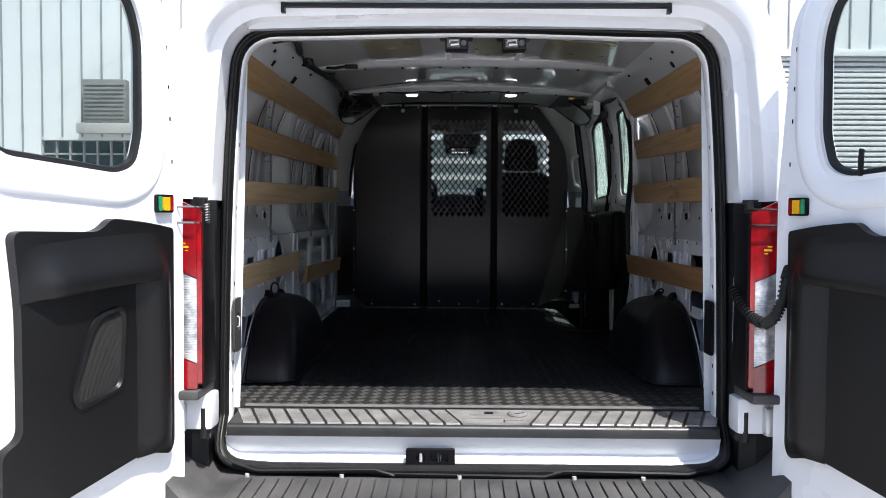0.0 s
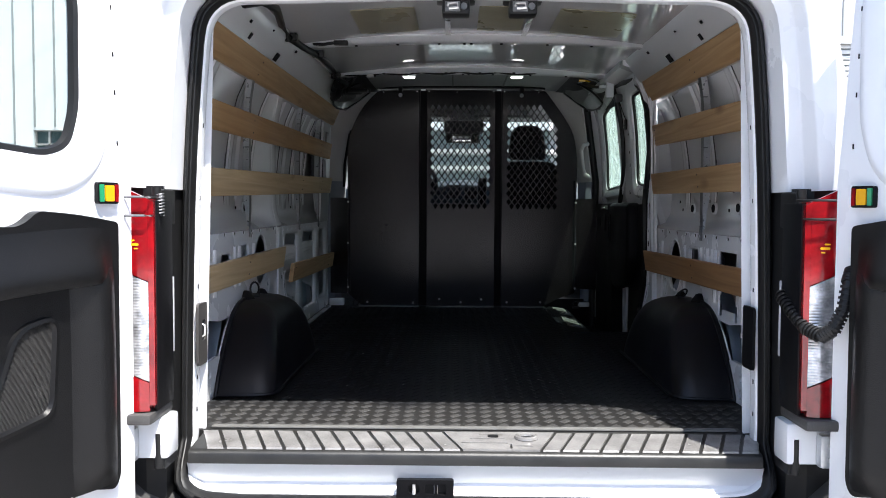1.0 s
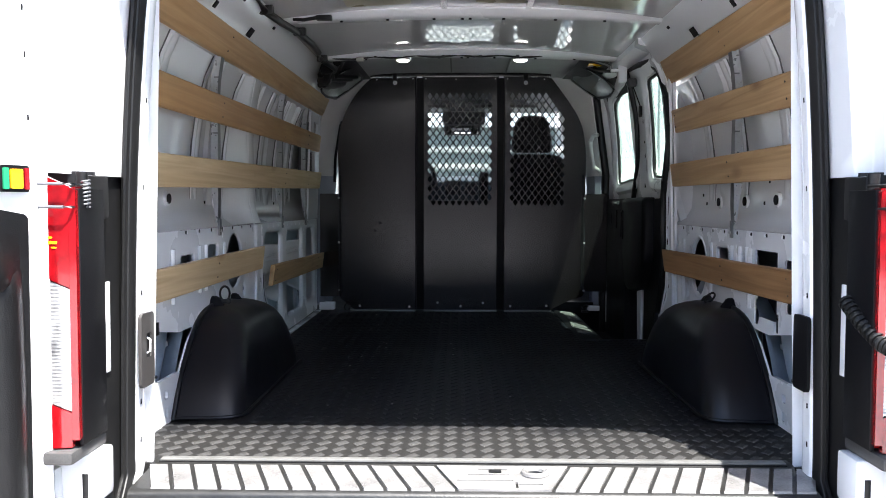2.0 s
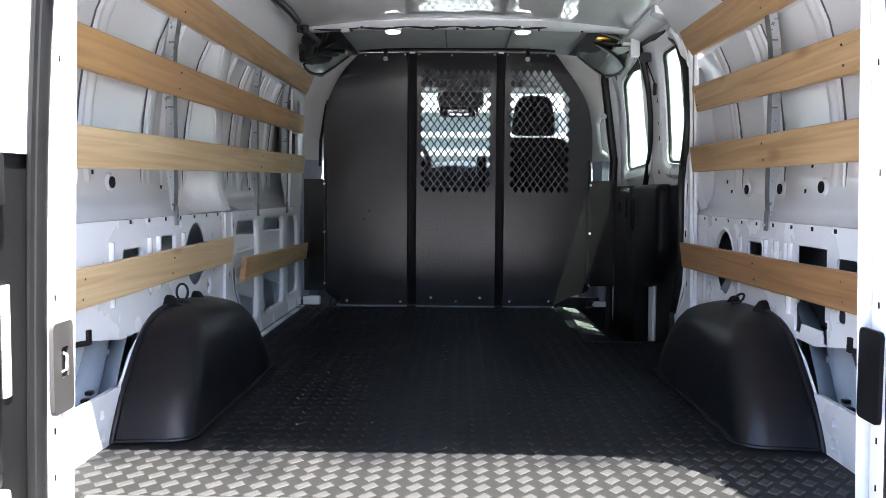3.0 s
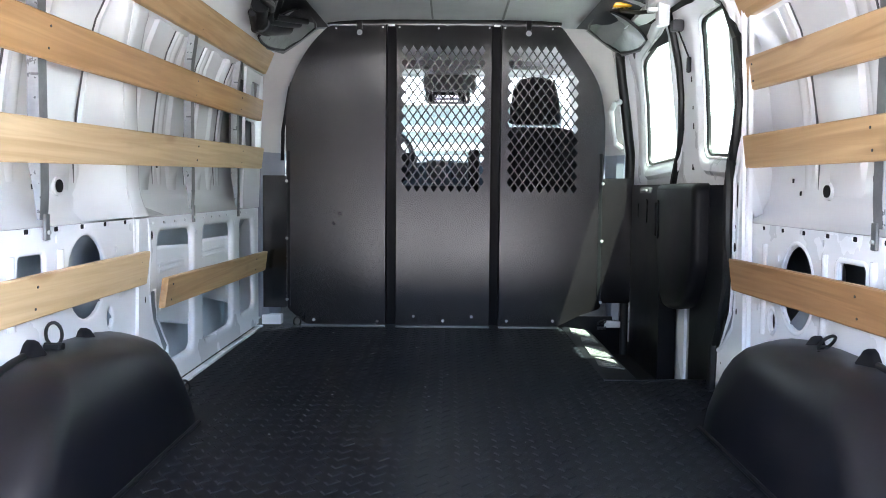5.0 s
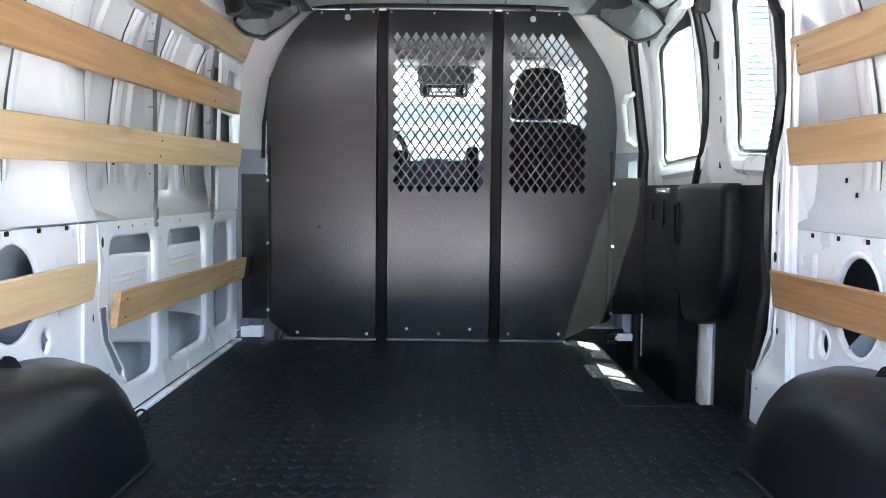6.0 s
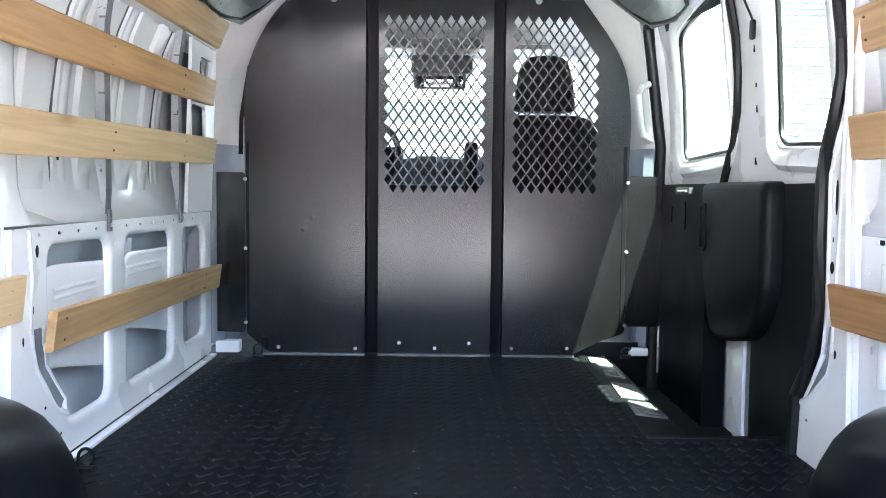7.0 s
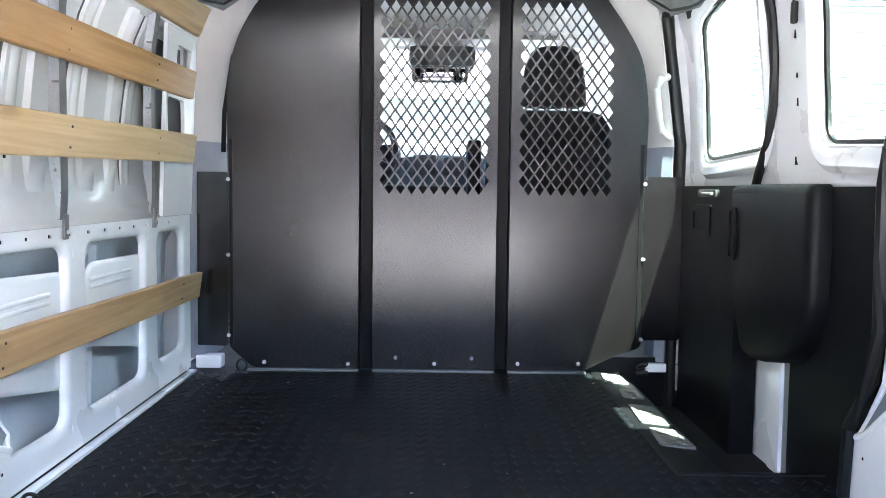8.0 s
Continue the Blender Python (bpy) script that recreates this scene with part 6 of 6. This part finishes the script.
ring_pts = [Vector((-0.40, 3.98, 0.80)) + tilt @ Vector((0.19 * math.cos(q), 0, 0.19 * math.sin(q))) for q in [k * math.tau / 32 for k in range(32)]]
part("rim", tube(bmesh.new(), ring_pts, 0.016, 8, True), PLASTIC, wheel)
for q in (-25, 205, 270):
    c = Vector((-0.40, 3.98, 0.80))
    part("spoke", tube(bmesh.new(), [c + tilt @ Vector((0.05 * math.cos(radians(q)), 0, 0.05 * math.sin(radians(q)))), c + tilt @ Vector((0.185 * math.cos(radians(q)), 0, 0.185 * math.sin(radians(q))))], 0.018, 8), PLASTIC, wheel)
part("hub", cyl(bmesh.new(), Vector((-0.40, 3.98, 0.80)) - tilt @ Vector((0, 0.02, 0)), Vector((-0.40, 3.98, 0.80)) + tilt @ Vector((0, 0.05, 0)), 0.07, 0.06, 20), PLASTIC, wheel)
part("column", cyl(bmesh.new(), (-0.40, 4.02, 0.79), (-0.40, 4.30, 0.66), 0.035), PLASTIC, wheel)
part("instrument_hood", boxes(((-0.60, 4.20, 0.74), (-0.20, 4.44, 0.85)), bevel=0.04), PLASTIC, dash, "black instrument hood")
for x0, x1, z1 in ((-0.14, -0.03, 0.80), (0.0, 0.10, 0.79), (0.12, 0.16, 0.795)):
    part("air_vent", boxes(((x0, 4.165, 0.70), (x1, 4.215, z1)), bevel=0.012), DARKGREY, dash, "dark dashboard air vent")
cabfloor = bmesh.new()
box(cabfloor, (-0.95, 3.23, -0.10), (0.95, 5.0, -0.02))
box(cabfloor, (-0.97, 4.93, -0.30), (0.97, 5.0, 0.62))
tagged(part("cab_floor", cabfloor, PLASTIC), "black cab floor and bulkhead", "floor", kind="structure")
mirror = thing("overhead_console", "black overhead console with a rear-view mirror", "console")
part("console", boxes(((-0.155, 3.86, 1.155), (0.135, 4.02, 1.25)), bevel=0.03), DARKGREY, mirror)
part("mirror_shell", boxes(((-0.14, 3.83, 1.085), (0.10, 3.855, 1.16)), bevel=0.02), DARKGREY, mirror)
part("mirror_glass", boxes(((-0.125, 3.824, 1.095), (0.085, 3.831, 1.15)), bevel=0.002), surf("mirror_glass", (0.85, 0.86, 0.86), (0.8, 0.8, 0.8), 0.04, metal=1.0, bump=0, rough_var=0.02), mirror)
for x in (-0.36, 0.22):
    v = thing("sun_visor", "dark grey sun visor", "visor", "sun visors")
    part("flap", boxes(((x - 0.16, 3.80, 1.262), (x + 0.26, 4.0, 1.285)), bevel=0.01), SHELF, v)

def seat(x):
    t = thing("passenger_seat", "black cloth seat with a rounded headrest", "seat")
    bm = bmesh.new()
    secs = []
    for z, w, y, d in ((0.30, 0.22, 3.42, 0.13), (0.5, 0.24, 3.40, 0.13), (0.74, 0.24, 3.38, 0.12), (0.87, 0.225, 3.365, 0.11), (0.918, 0.19, 3.36, 0.09), (0.932, 0.14, 3.36, 0.05)):
        secs.append([(x + w * math.copysign(abs(math.cos(a)) ** 0.5, math.cos(a)), y + d * (0.5 + 0.5 * math.copysign(abs(math.sin(a)) ** 0.5, math.sin(a))), z) for a in [k * math.tau / 20 for k in range(20)]])
    loft(bm, secs, closed=True, caps=True)
    part("backrest", bm, FABRIC, t)
    bm = bmesh.new()
    secs = []
    for z, w in ((0.948, 0.10), (0.956, 0.124), (1.02, 0.122), (1.10, 0.108), (1.145, 0.092), (1.162, 0.072), (1.168, 0.045)):
        secs.append([(x + 0.008 + w * math.copysign(abs(math.cos(a)) ** 0.40, math.cos(a)), 3.42 + 0.05 * math.copysign(abs(math.sin(a)) ** 0.7, math.sin(a)), z) for a in [k * math.tau / 20 for k in range(20)]])
    loft(bm, secs, closed=True, caps=True)
    part("headrest", bm, FABRIC, t)
    for dx in (-0.06, 0.05):
        part("headrest_post", cyl(bmesh.new(), (x + dx, 3.42, 0.91), (x + dx, 3.42, 0.965), 0.007), ZINC, t)
    part("cushion", boxes(((x - 0.25, 3.45, 0.16), (x + 0.25, 3.95, 0.32)), bevel=0.05), FABRIC, t)
    part("pedestal", boxes(((x - 0.20, 3.45, -0.02), (x + 0.20, 3.85, 0.17)), bevel=0.02), PLASTIC, t)
    part("armrest", boxes(((x - 0.31, 3.44, 0.60), (x - 0.255, 3.56, 0.83)), bevel=0.02), FABRIC, t)


seat(0.395)

# ---- side doors and step well on the kerb side ----
well = thing("step_well", "black plastic step well beside the side doors", "step", kind="structure")
bm = bmesh.new()
loft(bm, [[(0.518, y, 0.001), (0.534, y, 0.006), (0.645, y, -0.012), (0.665, y, -0.05), (0.69, y, -0.17), (0.90, y, -0.175)] for y in (2.10, 2.4, 2.8, 3.24)])
part("scuff_plate", bm, PLASTIC, well, "black scuff plate along the floor edge")
part("well_rear", boxes(((0.52, 2.08, -0.18), (0.90, 2.10, 0.004)), bevel=0.002), PLASTIC, well)
# raised pads, coloured paler than the plate to strengthen the sun patch on it
for y0, y1, x0, x1 in ((2.29, 2.47, 0.538, 0.636), (2.50, 2.72, 0.538, 0.634), (2.80, 2.93, 0.556, 0.628), (3.00, 3.15, 0.538, 0.625)):
    pad = rounded([(x0, y0), (x1, y0 + 0.02), (x1 - 0.005, y1), (x0 + 0.01, y1 - 0.02)], 0.012)
    hl = [rrect(x0 + 0.02, y0 + 0.03 + 0.035 * k, x1 - 0.02, y0 + 0.045 + 0.035 * k, 0.004) for k in range(int((y1 - y0 - 0.05) / 0.035))]
    part("tread_pad", plate(bmesh.new(), pad, hl, 0.006, lambda u, v, w: (u, v, 0.012 - 0.16 * (u - 0.53) - w)), TREADPAD, well, "raised tread pad", smooth=False)


def door_x(z):
    return 0.905 if z < 0.65 else interp(z, [(0.65, 0.862), (0.85, 0.862), (1.0, 0.852), (1.15, 0.832), (1.30, 0.79)])


def side_door(y0, y1, win, label, nm):
    d = thing(nm, label, "door", "side cargo doors", "structure")
    out = [(y0, -0.20), (y1, -0.20), (y1, 1.29), (y0, 1.29)]
    # densify so that the upper half can curve inwards
    dense = []
    for a, b in zip(out, out[1:] + out[:1]):
        for k in range(10):
            dense.append((a[0] + (b[0] - a[0]) * k / 10, a[1] + (b[1] - a[1]) * k / 10))
    put = lambda u, v, w: (door_x(v) + w, u, v)
    part("door_shell", plate(bmesh.new(), dense, [grow(win, 0.01)], 0.03, put), WHITE, d)
    ring = lambda g, w: [put(u, v, w) for u, v in grow(win, g)]
    part("window_surround", loft(bmesh.new(), [ring(0.07, 0.0), ring(0.055, -0.012), ring(0.03, -0.010), ring(0.01, 0.006), ring(0.005, 0.028)], closed=True), WHITE, d, "rolled white steel round the window")
    part("window_seal", loft(bmesh.new(), [ring(0.008, 0.012), ring(0.003, 0.006), ring(-0.003, 0.009), ring(-0.004, 0.018)], closed=True), SEAL, d, "black rubber window seal")
    p = part("pane", plate(bmesh.new(), win, [], 0.004, lambda u, v, w: (door_x(v) + 0.018 + w, u, v)), GREENGLASS, d, "faintly green side window", smooth=False)
    return d


W1 = rounded([(2.54, 0.765), (3.045, 0.75), (3.055, 0.95), (3.035, 1.165), (2.99, 1.19), (2.53, 1.25)], [0.04, 0.05, 0.05, 0.03, 0.03, 0.04])
W2 = rounded([(1.86, 0.745), (2.175, 0.76), (2.19, 0.95), (2.155, 1.20), (1.89, 1.20)], [0.04, 0.05, 0.1, 0.05, 0.05])
d1 = side_door(2.452, 3.25, W1, "white hinged side cargo door with window and black trim", "door_3")
d2 = side_door(1.80, 2.450, W2, "white hinged side cargo door with window and black trim", "door_4")
# seals round and between the side doors
seals = thing("side_door_seal", "black rubber seals round the side doors", "seal", kind="structure")
part("front_seal", tube(bmesh.new(), [(0.745, 3.12, 1.29), (0.757, 3.17, 1.24), (0.772, 3.19, 1.14), (0.788, 3.19, 1.03), (0.806, 3.19, 0.90), (0.819, 3.19, 0.80), (0.817, 3.19, 0.625), (0.808, 3.19, 0.26), (0.806, 3.19, -0.15)], 0.021, 10), SEAL, seals)
part("middle_seal", tube(bmesh.new(), [(0.775, 2.41, 1.30), (0.805, 2.425, 1.20), (0.832, 2.43, 1.08), (0.846, 2.44, 0.97), (0.853, 2.455, 0.87), (0.856, 2.49, 0.78), (0.856, 2.545, 0.70), (0.856, 2.58, 0.64)], 0.013, 8), SEAL, seals)
part("rear_seal", tube(bmesh.new(), [(0.80, 2.60, 1.30), (0.80, 2.25, 1.285), (0.805, 2.00, 1.262), (0.822, 1.88, 1.20), (0.834, 1.80, 1.08), (0.839, 1.776, 0.96), (0.841, 1.776, 0.887), (0.841, 1.805, 0.80), (0.841, 1.838, 0.73), (0.841, 1.855, 0.66), (0.841, 1.852, 0.515), (0.841, 1.846, 0.373), (0.841, 1.87, 0.27), (0.841, 1.95, 0.15), (0.841, 1.97, -0.1)], 0.015, 8), SEAL, seals)
part("top_seal", tube(bmesh.new(), [(0.80, 2.6, 1.295), (0.805, 2.8, 1.272), (0.785, 3.0, 1.27), (0.745, 3.12, 1.29)], 0.015, 8), SEAL, seals)
part("lower_filler", boxes(((0.815, 3.2, -0.2), (0.96, 3.26, 0.655)), bevel=0.004), PLASTIC, seals, "black filler below the front seal")
bm = loft(bmesh.new(), [[(x, y, z) for x, z in ((0.72, 1.31), (0.78, 1.292), (0.835, 1.28), (0.862, 1.292), (0.866, 1.32), (0.845, 1.42), (0.72, 1.42))] for y in (1.84, 2.3, 2.8, 3.25)], closed=True, caps=True)
tagged(part("wall_side_header", bm, WHITE), "white painted rail above the side doors", "wall", kind="structure")
bm = boxes(((0.772, 2.30, 1.195), (0.812, 2.345, 1.235)), bevel=0.008)
part("top_catch", bm, DARKGREY, d2, "grey catch on the door edge")
part("pull_cord", tube(bmesh.new(), [(0.795, 2.32, 1.20), (0.808, 2.295, 1.15), (0.822, 2.275, 1.10)], 0.003, 6), SEAL, d2)
part("pull_knob", boxes(((0.816, 2.266, 1.045), (0.832, 2.284, 1.10)), bevel=0.007), SEAL, d2)
for z, h in ((1.03, 0.02), (0.93, 0.012), (0.865, 0.02), (0.72, 0.02)):
    part("clip_slot", boxes(((door_x(z) - 0.002, 2.318, z - h / 2), (door_x(z) + 0.004, 2.324, z + h / 2))), HOLE, d2)

bm = loft(bmesh.new(), [[(x0, 3.205, z), (x0 + 0.03, 3.212, z), (0.945, 3.262, z), (0.99, 3.262, z), (0.99, 3.32, z), (x0, 3.32, z)] for x0, z in ((0.82, 0.64), (0.822, 0.72), (0.822, 0.80), (0.79, 1.03), (0.758, 1.26))], closed=True, caps=True)
tagged(part("wall_front_jamb", bm, WHITE), "white painted jamb ahead of the side doors", "wall", kind="structure")
# added black plate that keeps the spot below the partition dark
tagged(part("wall_foot_blind", boxes(((0.50, 3.185, -0.17), (0.80, 3.20, 0.055)), bevel=0.004), PLASTIC), "black blind added under the partition to hide the lit floor", "wall", kind="structure")

# black trims on the side doors
def door_trim(owner, poly, x, depth, label, r):
    bm = plate(bmesh.new(), rounded(poly, r), [], depth, lambda u, v, w: (x + w, u, v))
    return part("door_trim", bm, PLASTIC, owner, label)


door_trim(d1, [(2.63, -0.19), (3.19, -0.19), (3.19, 0.66), (2.63, 0.66)], 0.828, 0.07, "black moulded door trim", 0.03)
door_trim(d2, [(1.90, -0.19), (2.30, -0.19), (2.30, 0.655), (1.90, 0.655)], 0.858, 0.05, "black moulded door trim", 0.03)
latch_box = rounded([(2.10, 0.662), (2.10, 0.36), (2.20, 0.235), (2.42, 0.195), (2.52, 0.20), (2.60, 0.37), (2.625, 0.46), (2.625, 0.662)], [0.04, 0.06, 0.08, 0.05, 0.06, 0.1, 0.1, 0.03])
bm = loft(bmesh.new(), [[(x, u, v) for u, v in grow(latch_box, g)] for g, x in ((0.0, 0.862), (0.0, 0.83), (-0.004, 0.816), (-0.011, 0.808), (-0.022, 0.804))], closed=True)
bm.faces.new(list(bm.verts)[-len(latch_box):])
part("jamb_box", bm, PLASTIC, d2, "rounded black box over the door latch")
bm = plate(bmesh.new(), rounded([(2.335, -0.08), (2.405, -0.08), (2.43, 0.29), (2.335, 0.26)], 0.01), [], 0.01, lambda u, v, w: (0.85 + w, u, v))
part("jamb_strip", bm, WHITE, d2, "white painted door edge below the trim")
part("trim_gap", boxes(((0.822, 3.17, -0.06), (0.83, 3.185, 0.22)), bevel=0.003), GALV, d1, "thin bright door edge")
part("pull_handle", boxes(((0.812, 2.78, 0.625), (0.832, 2.95, 0.648)), bevel=0.006), DARKGREY, d1, "grey pull handle")
part("release_lever", boxes(((0.806, 2.80, 0.632), (0.830, 2.90, 0.640)), bevel=0.003), ZINC, d1)
part("handle_recess", plate(bmesh.new(), rrect(2.86, 0.50, 3.05, 0.60, 0.015), [rrect(2.88, 0.52, 3.03, 0.58, 0.01)], 0.006, lambda u, v, w: (0.823 + w, u, v)), PLASTIC, d1)
part("latch_recess", plate(bmesh.new(), rrect(2.56, 0.45, 2.62, 0.60, 0.015), [rrect(2.57, 0.46, 2.61, 0.59, 0.01)], 0.006, lambda u, v, w: (0.799 + w, u, v)), PLASTIC, d2)

# ---- outside ----
GZ = -0.70
bm = bmesh.new()
vs = [bm.verts.new((x, y, GZ)) for x, y in ((-300, -300), (300, -300), (300, 300), (-300, 300))]
bm.faces.new(vs)
tagged(part("ground", bm, ASPHALT, smooth=False), "sunlit pale concrete yard", "ground", kind="structure")
FY = 13.0
shop = thing("workshop_building", "white metal-sided workshop with roller doors", "building")
door_a, door_b = (4.6, 10.5), (-3.4, 2.6)
TOP_B = 1.98
holes = [[(door_a[0], GZ + 0.05), (door_a[1], GZ + 0.05), (door_a[1], 3.50), (door_a[0], 3.50)], [(door_b[0], GZ + 0.05), (door_b[1], GZ + 0.05), (door_b[1], TOP_B), (door_b[0], TOP_B)],
         [(-7.6, 1.20), (-5.6, 1.20), (-5.6, 1.95), (-7.6, 1.95)]]
part("wall", plate(bmesh.new(), [(-22, GZ), (22, GZ), (22, 7.5), (-22, 7.5)], holes, 0.2, lambda u, v, w: (u, FY + w, v)), SIDING, shop, smooth=False)
bm = bmesh.new()
x = -21.8
while x < 22:
    zb = 3.62 if door_a[0] - 0.1 < x < door_a[1] + 0.1 else TOP_B + 0.12 if door_b[0] - 0.1 < x < door_b[1] + 0.1 else (2.0 if -7.7 < x < -5.5 else GZ + 0.02)
    box(bm, (x - 0.012, FY - 0.03, zb), (x + 0.012, FY + 0.01, 7.45))
    x += 0.365
tagged(part("siding_joint", bm, JOINT, shop, "raised seams of the metal siding"), kind="stuff")
a, b = door_a
dd = part("roller_door", boxes(((a, FY + 0.10, GZ), (b, FY + 0.16, 3.5))), JOINT, shop, "white slatted roller door")
z = GZ + 0.05
while z < 3.46:
    sl = bmesh.new()
    box(sl, (a + 0.02, FY + 0.05, z), (b - 0.02, FY + 0.105, z + 0.062), 0.012)
    part("door_slat", sl, ROLLER, dd)
    z += 0.095
part("door_head", boxes(((a - 0.1, FY - 0.06, 3.5), (b + 0.1, FY + 0.05, 3.62)), bevel=0.01), SIDING, shop)
a, b = door_b
dd = part("sectional_door", boxes(((a, FY + 0.12, GZ), (b, FY + 0.16, TOP_B))), DOORGLASS, shop, "grey-green panelled door with pale rails")
for z in (-0.4, 0.0, 0.35, 0.68, 1.0, 1.30, 1.60):
    part("door_rail", boxes(((a + 0.02, FY + 0.04, z - 0.045), (b - 0.02, FY + 0.125, z + 0.045)), bevel=0.01), CONCRETE, dd)
part("door_head", boxes(((a - 0.1, FY - 0.06, TOP_B), (b + 0.1, FY + 0.05, TOP_B + 0.12)), bevel=0.01), SIDING, shop)
gb = part("glass_block_window", boxes(((-7.6, FY + 0.12, 1.20), (-5.6, FY + 0.16, 1.95))), surf("dark_glass_block", (0.05, 0.09, 0.09), (0.08, 0.13, 0.13), 0.1, coat=1.0, bump=0.1), shop, "dark green glass block window")
for i in range(8):
    part("mullion", boxes(((-7.6 + 0.25 * i - 0.015, FY + 0.06, 1.20), (-7.6 + 0.25 * i + 0.015, FY + 0.13, 1.95))), CONCRETE, gb)
for z in (1.2, 1.45, 1.70, 1.95):
    part("mullion", boxes(((-7.6, FY + 0.06, z - 0.015), (-5.6, FY + 0.13, z + 0.015))), CONCRETE, gb)
VENT = surf("vent_grey", (0.22, 0.22, 0.21), (0.17, 0.17, 0.165), 0.7, bump=0.3)
vent = thing("wall_vent", "grey louvred wall vent box with a pale ledge", "vent")
part("box", boxes(((-6.75, FY - 0.20, 2.25), (-5.97, FY, 3.02)), bevel=0.02), VENT, vent)
for k in range(9):
    part("louvre", boxes(((-6.71, FY - 0.215, 2.31 + 0.075 * k), (-6.01, FY - 0.195, 2.345 + 0.075 * k)), bevel=0.005), VENT, vent)
part("ledge", boxes(((-6.85, FY - 0.25, 2.05), (-5.80, FY, 2.24)), bevel=0.02), CONCRETE, vent)

# unseen long dark block added behind the yard to shape the partition's reflections
back = thing("rear_backdrop", "unseen long plain block added behind, dark for reflections", "building")
part("wall", boxes(((-40, -20.0, GZ), (40, -19.0, 5.2)), bevel=0.02), BACKDROP, back)
part("roof_edge", boxes(((-40.2, -20.2, 5.2), (40.2, -18.8, 5.45)), bevel=0.02), CONCRETE, back)

# pale fence and shrubs beyond the side doors
fence = thing("white_fence", "white painted board wall beside the yard", "fence")
for i in range(16):
    part("board", boxes(((9.0, -4 + 1.0 * i, GZ), (9.06, -4 + 1.0 * i + 0.97, 3.2)), bevel=0.01), SIDING, fence)
for i in range(4):
    part("post", boxes(((8.9, -4 + 4.0 * i, GZ), (9.0, -4 + 4.0 * i + 0.12, 3.3)), bevel=0.01), CONCRETE, fence)


def shrub(x, y, r, h):
    """A shrub of stems and several hundred small leaves with gaps."""
    t = thing("shrub", "dense green leafy shrub by the fence", "shrub", "shrubs by the fence")
    rnd = random.Random(int(x * 100 + y * 10))
    bm = bmesh.new()
    for k in range(7):
        a = rnd.uniform(0, math.tau)
        cyl(bm, (x, y, GZ), (x + 0.6 * r * math.cos(a), y + 0.6 * r * math.sin(a), GZ + h * rnd.uniform(0.6, 0.95)), 0.03, 0.008, 6)
    part("stems", bm, surf("bark", (0.12, 0.08, 0.05), (0.08, 0.055, 0.035), 0.9, bump=0.5), t)
    bm = bmesh.new()
    for k in range(900):
        a, u, q = rnd.uniform(0, math.tau), rnd.uniform(-1, 1), rnd.uniform(0.35, 1) ** 0.5
        c = Vector((x + r * q * math.cos(a) * math.sqrt(1 - u * u), y + r * q * math.sin(a) * math.sqrt(1 - u * u), GZ + h * (0.55 + 0.45 * u * q)))
        m = Matrix.Translation(c) @ Euler((rnd.uniform(0, 6), rnd.uniform(0, 6), rnd.uniform(0, 6))).to_matrix().to_4x4()
        l = rnd.uniform(0.05, 0.10)
        bm.faces.new([bm.verts.new(m @ Vector(p)) for p in ((-l, 0, 0), (0, -l * 0.45, 0.01), (l, 0, 0), (0, l * 0.45, 0.01))])
    tagged(part("leaves", bm, FOLIAGE, t, smooth=False), kind="stuff")


for x, y, r, h in ((7.8, 9.5, 0.9, 1.9), (8.0, 11.0, 0.8, 1.7)):
    shrub(x, y, r, h)

# a few pale crumbs of grit on the floor
rnd = random.Random(11)
bm = bmesh.new()
for k in range(26):
    x, y, r = rnd.uniform(-0.55, 0.5), rnd.uniform(0.6, 3.0), rnd.uniform(0.0012, 0.003)
    bmesh.ops.create_icosphere(bm, subdivisions=1, radius=r, matrix=Matrix.Translation((x, y, 0.0025 + r * 0.6)) @ Matrix.Diagonal((1.4, 1.0, 0.6, 1)))
grit = part("floor_grit", bm, CONCRETE)
tagged(grit, "pale crumbs of grit scattered on the floor", "grit", kind="stuff")

# ---- tread of the floor: raised diamonds, last ----
PADV = [(-0.019, -0.004, 0), (-0.006, -0.0265, 0), (0.019, 0.004, 0), (0.006, 0.0265, 0), (-0.0150, -0.0032, 0.0018), (-0.0047, -0.0209, 0.0018), (0.0150, 0.0032, 0.0018), (0.0047, 0.0209, 0.0018)]
PADF = [(4, 5, 6, 7), (0, 1, 5, 4), (1, 2, 6, 5), (2, 3, 7, 6), (3, 0, 4, 7)]
pad_mesh = bpy.data.meshes.new("tread_pad")
pad_mesh.from_pydata(PADV, [], PADF)
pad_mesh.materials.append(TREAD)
near, far = [], []
row, y = 0, 0.222
while y < 3.12:
    x = -0.86
    while x < 0.87:
        arch = 0.54 < y < 1.71 and abs(x) > 0.655
        if not arch and not (y > 2.07 and x > 0.51):
            (near if y < 0.53 else far).append((x, y))
        x += 0.047
    row, y = row + 1, y + 0.0555
for x, y in near[:300]:
    o = new("floor_tread", pad_mesh)
    o.location, o.parent = (x, y, 0.0005), floor
for spots, label in ((near[300:], "diamond tread near the sill, tinted paler for sunlight"), (far, "raised diamond tread of the vinyl floor")):
    verts, faces = [], []
    for x, y in spots:
        n = len(verts)
        verts += [(x + a, y + b, 0.0005 + c) for a, b, c in PADV]
        faces += [tuple(n + i for i in f) for f in PADF]
    rest = bpy.data.meshes.new("floor_tread_field")
    rest.from_pydata(verts, [], faces)
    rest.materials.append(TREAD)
    o = new("floor_tread_field", rest)
    o.parent = floor
    tagged(o, label, kind="stuff")
